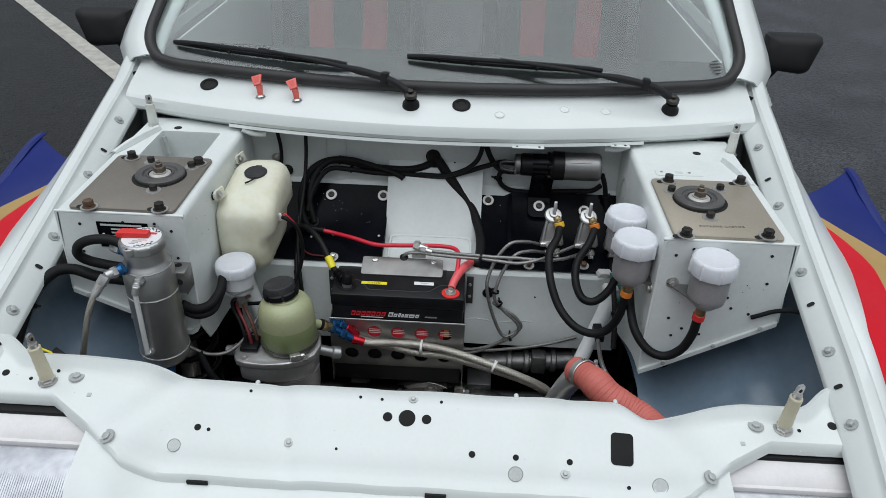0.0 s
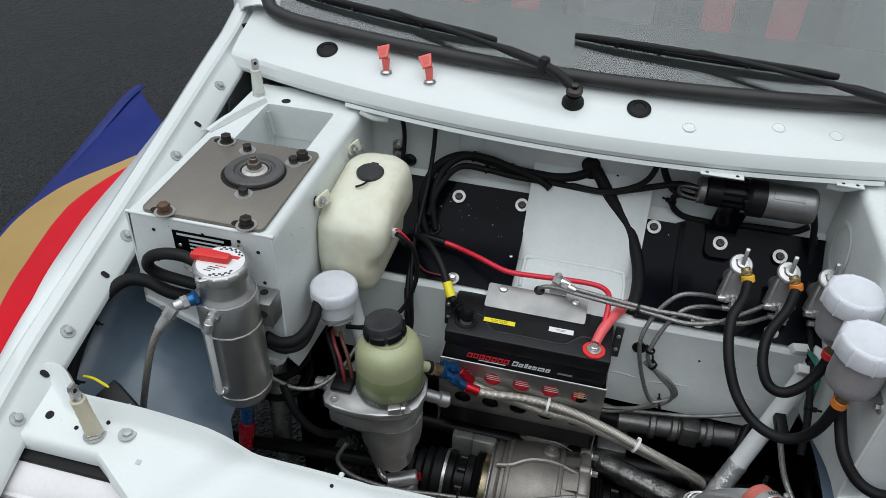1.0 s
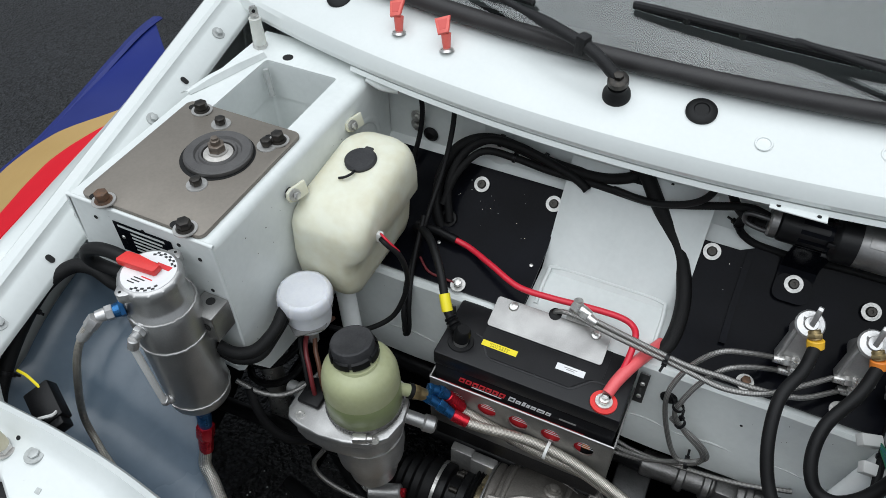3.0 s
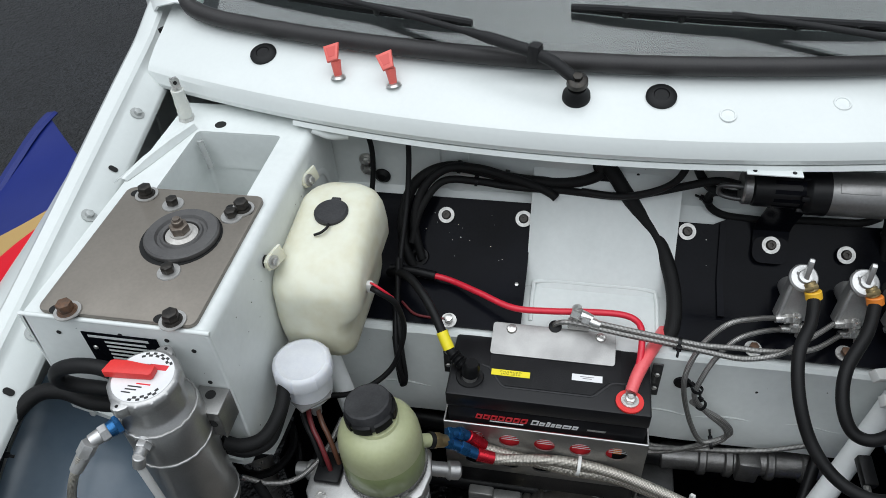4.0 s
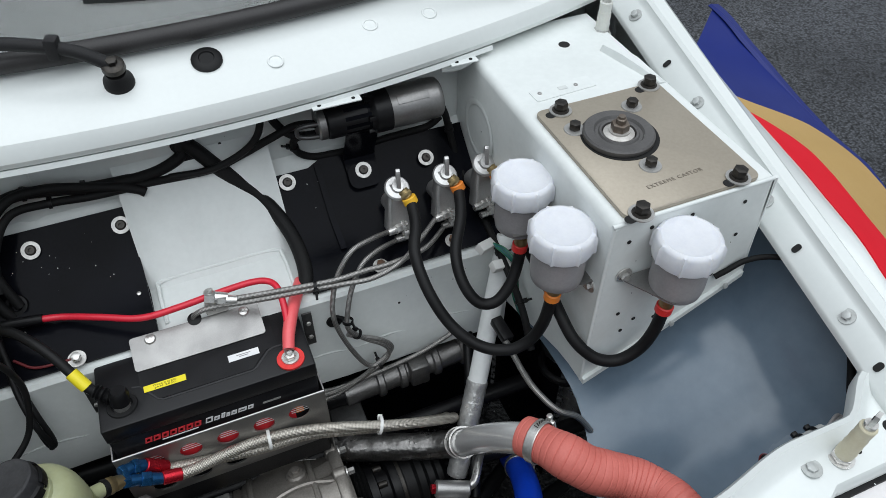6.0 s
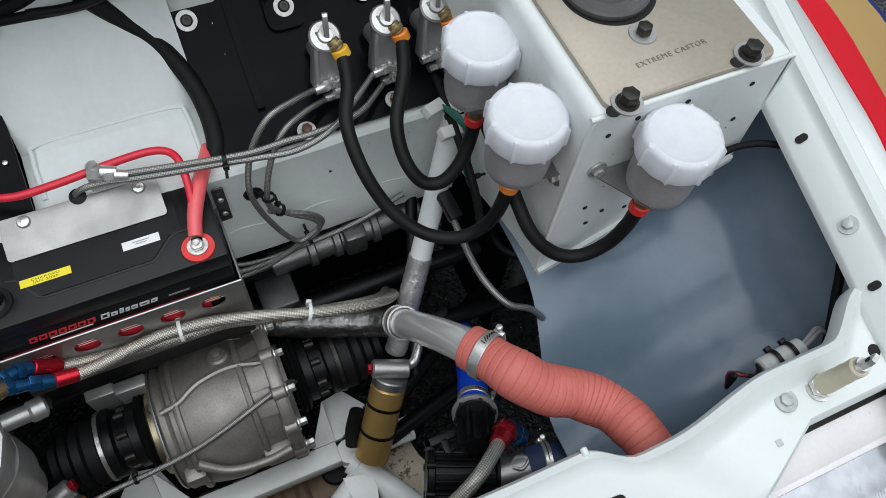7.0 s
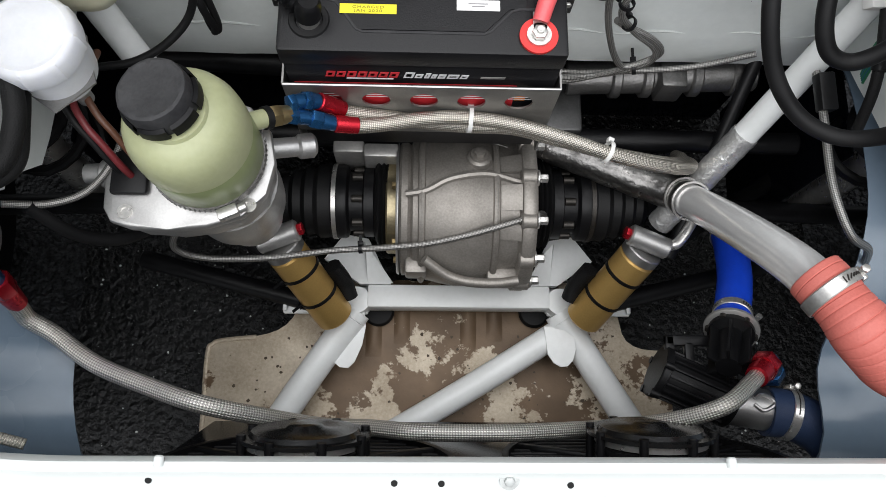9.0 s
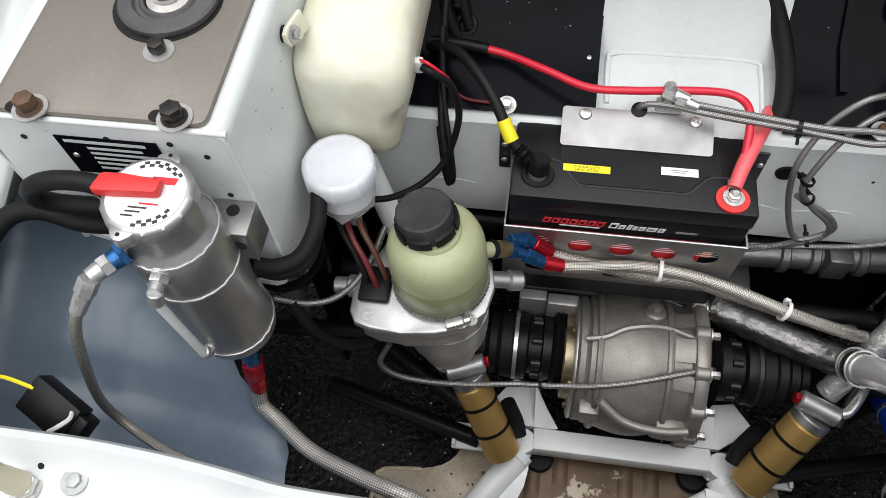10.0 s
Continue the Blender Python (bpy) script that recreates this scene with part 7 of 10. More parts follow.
# ---- battery cables and brake lines ----
red = cable("red_battery_cable", [(-0.275, 1.368, 0.690), (-0.245, 1.366, 0.691), (-0.215, 1.362, 0.690), (-0.19, 1.358, 0.687), (-0.15, 1.338, 0.690), (-0.105, 1.318, 0.690), (-0.06, 1.317, 0.691), (-0.01, 1.323, 0.690), (0.03, 1.326, 0.688), (0.05, 1.318, 0.688), (0.057, 1.300, 0.686), (0.056, 1.27, 0.672), (0.050, 1.243, 0.660), (0.048, 1.236, 0.656)], 0.0042, REDCABLE, "red power cable with an inline black fuse sleeve", n=12)
part("fuse_sleeve", tube(bmesh.new(), [(-0.278, 1.368, 0.690), (-0.245, 1.366, 0.691), (-0.2135, 1.3617, 0.6899)], 0.0064, 12, 3), BLACKPL, red, "black shrink sleeve")
cable("red_starter_cable", [(0.047, 1.232, 0.656), (0.053, 1.25, 0.664), (0.064, 1.276, 0.668), (0.077, 1.305, 0.664), (0.088, 1.335, 0.655)], lambda u: 0.0072 + 0.001 * math.sin(3 * u), PINKSLEEVE, "thick faded red starter cable sleeve", n=14)
neg = cable("earth_cable", [(-0.278, 1.365, 0.685), (-0.262, 1.350, 0.703), (-0.240, 1.330, 0.714), (-0.217, 1.304, 0.713), (-0.199, 1.282, 0.702), (-0.1865, 1.265, 0.6875), (-0.1775, 1.2537, 0.675), (-0.166, 1.247, 0.663)], 0.0058, RUBBER, "black earth cable with a yellow tape band", n=14)
part("yellow_band", tube(bmesh.new(), [(-0.1880, 1.2670, 0.6895), (-0.1825, 1.2598, 0.6818), (-0.1770, 1.2532, 0.6742)], 0.0074, 14, 2), YELLOW, neg, "yellow tape band")
part("terminal_boot", tube(bmesh.new(), [(-0.172, 1.250, 0.668), (-0.163, 1.244, 0.664), (-0.155, 1.238, 0.661), (-0.149, 1.233, 0.6575)], lambda u: 0.0078 + 0.0015 * math.sin(40 * u), 14, 6), BLACKPL, neg, "black ribbed terminal boot")
part("terminal_cap", lathe(bmesh.new(), [(0, 0), (0.011, 0), (0.011, 0.014), (0.008, 0.019), (0, 0.019)], aim((-0.148, 1.232, 0.6575), (0.15, 0.1, 1)), 20), BLACKPL, neg)


def brake_line(pts):
    return cable("braided_brake_line", pts, 0.0034, BRAIDFINE, "thin steel-braided brake line", "brake line", 10, 8)


l1 = brake_line([(0.212, 1.335, 0.698), (0.187, 1.318, 0.712), (0.155, 1.303, 0.716), (0.132, 1.295, 0.69), (0.118, 1.282, 0.662), (0.114, 1.272, 0.635), (0.122, 1.268, 0.595), (0.138, 1.264, 0.55), (0.152, 1.262, 0.527), (0.165, 1.262, 0.528), (0.183, 1.264, 0.543), (0.184, 1.265, 0.556), (0.168, 1.266, 0.575), (0.14, 1.268, 0.592), (0.128, 1.268, 0.602)])
l2 = brake_line([(0.224, 1.332, 0.682), (0.192, 1.312, 0.695), (0.165, 1.296, 0.695), (0.145, 1.285, 0.668), (0.133, 1.274, 0.638), (0.130, 1.268, 0.612), (0.150, 1.266, 0.585), (0.176, 1.264, 0.560), (0.180, 1.262, 0.540), (0.160, 1.262, 0.518), (0.125, 1.266, 0.495), (0.09, 1.272, 0.480), (0.05, 1.28, 0.475)])
l3 = brake_line([(0.280, 1.334, 0.698), (0.247, 1.304, 0.700), (0.21, 1.276, 0.700), (0.17, 1.270, 0.693), (0.13, 1.276, 0.692), (0.10, 1.282, 0.691), (0.05, 1.293, 0.686), (0.01, 1.302, 0.683), (-0.015, 1.309, 0.681), (-0.036, 1.312, 0.679), (-0.048, 1.314, 0.672), (-0.051, 1.315, 0.662)])
brake_line([(0.292, 1.331, 0.682), (0.25, 1.296, 0.690), (0.20, 1.284, 0.694), (0.165, 1.282, 0.697), (0.13, 1.280, 0.698), (0.10, 1.2845, 0.6965), (0.05, 1.297, 0.691), (0.0, 1.309, 0.687), (-0.012, 1.312, 0.686)])
brake_line([(0.04, 1.30, 0.470), (0.10, 1.285, 0.468), (0.18, 1.28, 0.482), (0.24, 1.278, 0.498), (0.30, 1.285, 0.515)])
brake_line([(0.05, 1.275, 0.462), (0.10, 1.268, 0.478), (0.14, 1.264, 0.505), (0.158, 1.262, 0.522)])
for ln, at, d in ((l3, (0.10, 1.2832, 0.6938), (-1, 0.2, -0.05)), (l2, (0.131, 1.270, 0.626), (0.1, 0.1, 1)), (l2, (0.166, 1.262, 0.523), (1, 0, 0.3)), (l1, (0.14, 1.266, 0.60), (0.6, 0, -0.6))):
    tie(ln, at, d, 0.0060, BLACKPL, 0.012)


def build_tee():
    t = thing("brake_tee", (-0.02, 1.316, 0.67), "plated steel brake line union on the shelf", "union")
    bm = bmesh.new()
    box(bm, (-0.034, 1.309, 0.668), (-0.006, 1.323, 0.680), 0.003)
    part("block", bm, STEEL, t)
    for p, q, r in (((-0.020, 1.316, 0.678), (-0.024, 1.321, 0.700), 0.007), ((-0.016, 1.312, 0.690), (0.006, 1.306, 0.686), 0.006), ((-0.030, 1.318, 0.694), (-0.004, 1.312, 0.688), 0.0078)):
        fitting(t, p, q, r, STEEL, "union_nut")
    part("grommet", lathe(bmesh.new(), [(0, 0), (0.0075, 0), (0.0085, 0.0016), (0.005, 0.003), (0, 0.003)], aim((-0.049, 1.314, 0.6655), (0, -0.4, 1)), 20), RUBBER, t)


build_tee()
cable("thin_diff_hose", [(-0.30, 1.10, 0.47), (-0.312, 1.085, 0.44), (-0.285, 1.08, 0.415), (-0.22, 1.085, 0.398), (-0.15, 1.095, 0.395), (-0.09, 1.098, 0.400), (-0.044, 1.101, 0.408), (0.0, 1.108, 0.420), (0.04, 1.118, 0.428), (0.07, 1.129, 0.424), (0.086, 1.138, 0.408), (0.092, 1.142, 0.39)], 0.0037, BRAIDFINE, "thin grey breather hose across the differential", "hose", 10, 8, ties=(0.42,))


# ---- power steering pump ----
def build_ps_pump():
    p = thing("steering_pump", (-0.235, 1.12, 0.47), "electric power steering pump with a green-tinted fluid bottle and black cap", "pump")
    ax = Vector((-0.03, 0.01, 1)).normalized()
    m = aim((-0.236, 1.127, 0.596), ax)
    part("bottle", lathe(bmesh.new(), [(0, 0), (0.047, 0), (0.0490, 0.003), (0.0488, 0.012), (0.0488, 0.040), (0.0488, 0.058), (0.0478, 0.070), (0.0450, 0.080), (0.040, 0.088), (0.033, 0.093), (0.027, 0.0955), (0.0255, 0.099), (0, 0.099)], m, 56), GREENRES, p, "oil-stained green plastic bottle")
    cm = aim((-0.2445, 1.1325, 0.694), Vector((-0.15, 0.07, 1)))
    part("cap", fluted(bmesh.new(), [(0, 0.0225), (0.020, 0.0225), (0.0235, 0.0235), (0.0258, 0.0225), (0.0268, 0.0200), (0.0275, 0.003), (0.0268, 0), (0, 0)], cm, 10, 0.014, power=2), CAPGREY, p, "worn black screw cap")
    for k in range(7):
        bm = bmesh.new()
        rows = [[cm @ Vector((r * math.cos(radians(a)), r * math.sin(radians(a)), h)) for r, h in ((0.0272, 0.011), (0.0292, 0.0095), (0.0296, 0.001), (0.0275, 0.0))] for a in [51.4 * k + 43 * q / 6 for q in range(7)]]
        part("cap_tooth", sheet(bm, rows, 0.0012), BLACKPL, p)
    part("fluid", lathe(bmesh.new(), [(0.0489, 0.0115), (0.0491, 0.0118), (0.0491, 0.0475), (0.0489, 0.0485)], m, 56), FLUID, p, "green fluid showing through the bottle")
    hose_band = lathe(bmesh.new(), [(0.0488, 0.004), (0.0503, 0.004), (0.0503, 0.011), (0.0488, 0.011)], m, 48, True)
    for k in range(72):
        box(hose_band, (0.0498, -0.0007, 0.0048), (0.0510, 0.0007, 0.0102), 0, m @ Matrix.Rotation(radians(5 * k), 4, "Z"))
    clip = part("band_clip", hose_band, RACK, p, "ribbed steel band clip")
    worm = Matrix.Translation((-0.2155, 1.0765, 0.6035)) @ Matrix.Rotation(radians(24), 4, "Z")
    bm = bmesh.new()
    box(bm, (-0.009, -0.006, -0.0055), (0.009, 0.004, 0.0055), 0.0018, worm)
    part("worm_housing", bm, STEEL, clip, "bright worm screw housing")
    bm = bmesh.new()
    rod(bm, worm @ Vector((0.009, -0.001, 0)), worm @ Vector((0.0165, -0.001, 0)), 0.0042, n=14, bev=0.0008)
    part("worm_screw", bm, STEEL, clip)

    # alloy pump body
    outline = [(-0.325, 1.082), (-0.318, 1.070), (-0.300, 1.064), (-0.268, 1.063), (-0.235, 1.066), (-0.205, 1.076), (-0.186, 1.096), (-0.180, 1.125), (-0.186, 1.155), (-0.205, 1.178), (-0.24, 1.19), (-0.28, 1.186), (-0.302, 1.165), (-0.315, 1.135), (-0.326, 1.105)]
    bm = prism(bmesh.new(), outline, 0.012, Matrix.Translation((0, 0, 0.582)), 0.003)
    part("pump_flange", bm, CAST, p, "cast alloy pump flange")
    cx, cy = -0.25, 1.125
    bm = prism(bmesh.new(), [(cx + (x - cx) * 0.92, cy + (y - cy) * 0.92) for x, y in outline], 0.034, Matrix.Translation((0, 0, 0.5475)), 0.005)
    part("pump_housing", bm, CAST, p)
    part("pump_motor", lathe(bmesh.new(), [(0, 0.432), (0.028, 0.432), (0.034, 0.437), (0.040, 0.475), (0.046, 0.490), (0.048, 0.515), (0.048, 0.547), (0, 0.547)], Matrix.Translation((-0.234, 1.122, 0)), 40), CAST, p)
    for x, y in ((-0.305, 1.078), (-0.20, 1.085), (-0.31, 1.125)):
        part("socket_screw", lathe(bmesh.new(), [(0, 0), (0.0065, 0), (0.0065, 0.002), (0.0035, 0.002), (0.0035, 0.0005), (0, 0.0005)], Matrix.Translation((x, y, 0.594)), 16), STEEL, p)
    bm = bmesh.new()
    box(bm, (-0.318, 1.092, 0.594), (-0.286, 1.132, 0.603), 0.003)
    part("connector", bm, BLACKPL, p)
    bm = bmesh.new()
    rod(bm, (-0.305, 1.118, 0.577), (-0.336, 1.118, 0.577), 0.0125, n=20, bev=0.002)
    rod(bm, (-0.334, 1.118, 0.577), (-0.350, 1.118, 0.575), 0.0095, n=14, bev=0.001)
    part("port_left", bm, CAST, p)
    bm = bmesh.new()
    rod(bm, (-0.195, 1.150, 0.562), (-0.168, 1.158, 0.550), 0.0095, n=18, bev=0.002)
    rod(bm, (-0.170, 1.157, 0.551), (-0.153, 1.162, 0.545), 0.012, n=18, bev=0.003)
    part("port_right", bm, CAST, p)
    # outlet and wires
    bm = bmesh.new()
    rod(bm, (-0.200, 1.150, 0.622), (-0.184, 1.161, 0.610), 0.0085, n=16)
    part("outlet_spigot", bm, GREENRES, p)
    part("band", rod(bmesh.new(), (-0.1885, 1.158, 0.6135), (-0.1845, 1.1605, 0.6105), 0.0102, n=20), RUBBER, p)
    fitting(p, (-0.1845, 1.1605, 0.6105), (-0.170, 1.169, 0.599), 0.0092, BRASS, "brass_adaptor", "brass adaptor")
    for k, (mt, dx, dy) in enumerate(((REDCABLE_DARK(), 0.0, 0.0), (BROWN(), 0.008, 0.010), (RUBBER, -0.010, 0.004))):
        s0 = Vector((-0.300 + dx, 1.108 + dy, 0.602))
        bm = bmesh.new()
        tube(bm, [s0, s0 + Vector((-0.003, 0.003, 0.016)), s0 + Vector((-0.012, 0.014, 0.034)), s0 + Vector((-0.024, 0.028, 0.046)), s0 + Vector((-0.034, 0.05, 0.05)), s0 + Vector((-0.036, 0.09, 0.03))], 0.0031, 10)
        part("wire", bm, mt, p)
    # outgoing braided hoses
    for k, pts in enumerate(([(-0.118, 1.1725, 0.5655), (-0.09, 1.177, 0.5615), (-0.05, 1.186, 0.556), (-0.009, 1.190, 0.551), (0.04, 1.186, 0.546), (0.09, 1.175, 0.539), (0.135, 1.164, 0.530), (0.185, 1.160, 0.512), (0.225, 1.166, 0.487), (0.245, 1.182, 0.455), (0.25, 1.20, 0.42)],
                              [(-0.128, 1.190, 0.560), (-0.09, 1.1905, 0.549), (-0.05, 1.189, 0.542), (-0.009, 1.190, 0.532), (0.04, 1.190, 0.528), (0.09, 1.180, 0.522), (0.135, 1.172, 0.514), (0.185, 1.170, 0.497), (0.222, 1.177, 0.472), (0.240, 1.195, 0.44), (0.245, 1.21, 0.41)])):
        h = thing("steering_hose", Vector(pts[0]), "steel-braided power steering hose with red and blue ends", "braided hose", "steering hoses")
        part("hose", tube(bmesh.new(), pts, 0.0070, 18), BRAID, h)
        if k == 0:
            chain = [(-0.172, 1.168, 0.600), (-0.153, 1.171, 0.587), (-0.132, 1.172, 0.5725), (-0.111, 1.174, 0.5645)]
        else:
            chain = [(-0.170, 1.176, 0.604), (-0.158, 1.183, 0.598), (-0.146, 1.187, 0.588), (-0.126, 1.190, 0.565)]
        fitting(h, chain[0], chain[1], 0.0076, BLUEANO, "elbow", "blue anodised elbow")
        fitting(h, chain[1], chain[2], 0.0080, BLUEANO, "elbow_nut", "blue anodised nut")
        part("hose_end", rod(bmesh.new(), chain[2], chain[3], 0.0084, 0.008, 20, 0.001), REDANO, h, "red anodised hose end")
        if k == 0:
            tie(h, (-0.005, 1.190, 0.5475), (1, -0.05, -0.06), 0.0118, NYLON, 0.009)
            tie(h, (0.133, 1.167, 0.527), (1, -0.3, -0.3), 0.0104, NYLON, 0)


def REDCABLE_DARK():
    if "dred" not in MADE:
        MADE["dred"] = mat("dark_red_wire", (0.15, 0.018, 0.022), None, 0.45, bump=0)
    return MADE["dred"]


def BROWN():
    if "brown" not in MADE:
        MADE["brown"] = mat("brown_wire", (0.11, 0.045, 0.025), None, 0.45, bump=0)
    return MADE["brown"]


build_ps_pump()


# ---- reservoirs ----
def build_reservoir(at, r, cap_h, body_h, body_mat, label, lobes=8, depth=0.075):
    """A fluid pot with a fluted screw cap; at is the middle of the cap's top."""
    at = Vector(at)
    t = thing("fluid_reservoir", at - Vector((0, 0, cap_h + body_h)), label, "reservoir", "fluid reservoirs")
    z = at.z
    c = Matrix.Translation((at.x, at.y, 0))
    bm = fluted(bmesh.new(), [(0, z - 0.0015), (r * 0.70, z - 0.002), (r * 0.76, z - 0.0012), (r * 0.84, z), (r * 0.93, z - 0.0015), (r * 0.985, z - 0.005), (r, z - cap_h + 0.002), (r * 0.985, z - cap_h), (r * 0.88, z - cap_h), (0, z - cap_h)], c, lobes, depth)
    part("cap", bm, RESCAP, t, "white translucent fluted cap")
    zb = z - cap_h
    part("pot", lathe(bmesh.new(), [(0, zb), (r * 0.84, zb), (r * 0.845, zb - body_h * 0.55), (r * 0.80, zb - body_h * 0.72), (r * 0.45, zb - body_h * 0.92), (r * 0.22, zb - body_h), (0, zb - body_h)], c, 48), body_mat, t)
    return t


R2 = build_reservoir((0.341, 1.127, 0.846), 0.0358, 0.026, 0.068, RESBODY, "brake fluid reservoir with white fluted cap on the tower side")
R3 = build_reservoir((0.4445, 1.054, 0.858), 0.0350, 0.026, 0.068, RESBODY, "brake fluid reservoir with white fluted cap on the tower front")
R1 = build_reservoir((0.3445, 1.224, 0.838), 0.0360, 0.026, 0.066, RESBODY, "brake fluid reservoir with white fluted cap near the bulkhead")
RL = build_reservoir((-0.330, 1.164, 0.738), 0.0345, 0.020, 0.052, RESCAP, "small clutch fluid reservoir in white plastic", 8, 0.03)
for res, at, d in ((R2, (0.343, 1.128, 0.752), (0, 0, 1)), (R3, (0.4425, 1.055, 0.764), (0, 0, 1)), (R1, (0.3455, 1.215, 0.750), (0, 0, 1))):
    at = Vector(at)
    bm = bmesh.new()
    rod(bm, at, at - Vector((0.001, 0, 0.014)), 0.0082, n=16)
    part("outlet_collar", bm, BRASS, res, "brass outlet")
    bm = bmesh.new()
    rod(bm, at - Vector((0.001, 0, 0.012)), at - Vector((0.002, 0, 0.023)), 0.0098, n=18, bev=0.001)
    part("spring_clip", bm, ORANGE if res is R2 else REDPL, res, "bright hose clip")
# brackets that carry the reservoirs
for res, pts in ((R2, [(0.341, 1.127), (0.3735, 1.10), (0.3735, 1.155)]), (R1, [(0.3445, 1.214), (0.3735, 1.19), (0.3735, 1.24)])):
    z = 0.772
    bm = prism(bmesh.new(), [(pts[0][0] - 0.022, pts[0][1] - 0.018), (pts[0][0] + 0.01, pts[0][1] - 0.024), pts[1], pts[2], (pts[0][0] - 0.01, pts[0][1] + 0.024)], 0.0016, Matrix.Translation((0, 0, z)))
    part("bracket", bm, ALUBR, res, "bare aluminium bracket")
    bolt(res, (0.3735, 1.105 if res is R2 else 1.195, z - 0.008), (-1, 0, 0), 0.0055, 0.005)
bm = prism(bmesh.new(), [(0.425, 1.03), (0.462, 1.035), (0.470, 1.0835), (0.392, 1.0835)], 0.0016, Matrix.Translation((0, 0, 0.786)))
part("bracket", bm, ALUBR, R3, "bare aluminium bracket")
bolt(R3, (0.398, 1.0845, 0.790), (0, -1, 0), 0.0055, 0.005)
bm = prism(bmesh.new(), [(-0.362, 1.15), (-0.325, 1.125), (-0.298, 1.15), (-0.31, 1.19), (-0.373, 1.20)], 0.0016, Matrix.Translation((0, 0, 0.690)))
part("bracket", bm, ALUBR, RL, "bare aluminium bracket")
fitting(RL, (-0.328, 1.163, 0.680), (-0.325, 1.158, 0.645), 0.0075, CAST, "outlet_fitting")

cable("reservoir_hose", [(0.2475, 1.335, 0.740), (0.240, 1.300, 0.733), (0.224, 1.262, 0.722), (0.226, 1.222, 0.692), (0.242, 1.188, 0.658), (0.268, 1.160, 0.638), (0.298, 1.142, 0.636), (0.322, 1.134, 0.652), (0.336, 1.130, 0.685), (0.3415, 1.128, 0.733)], 0.0073, RUBBER, "black rubber brake fluid hose looping to its reservoir", "hose", 16)
cable("reservoir_hose", [(0.3145, 1.335, 0.740), (0.300, 1.295, 0.730), (0.276, 1.255, 0.712), (0.272, 1.224, 0.690), (0.283, 1.202, 0.670), (0.303, 1.194, 0.668), (0.324, 1.198, 0.684), (0.339, 1.208, 0.708), (0.3445, 1.214, 0.731)], 0.0073, RUBBER, "black rubber brake fluid hose looping to its reservoir", "hose", 16)
cable("reservoir_hose", [(0.3700, 1.335, 0.740), (0.366, 1.29, 0.73), (0.36, 1.23, 0.72), (0.357, 1.17, 0.712), (0.354, 1.125, 0.700), (0.360, 1.095, 0.680), (0.380, 1.075, 0.660), (0.405, 1.064, 0.657), (0.427, 1.058, 0.677), (0.438, 1.0555, 0.71), (0.4405, 1.055, 0.744)], 0.0073, RUBBER, "black rubber brake fluid hose looping to its reservoir", "hose", 16)


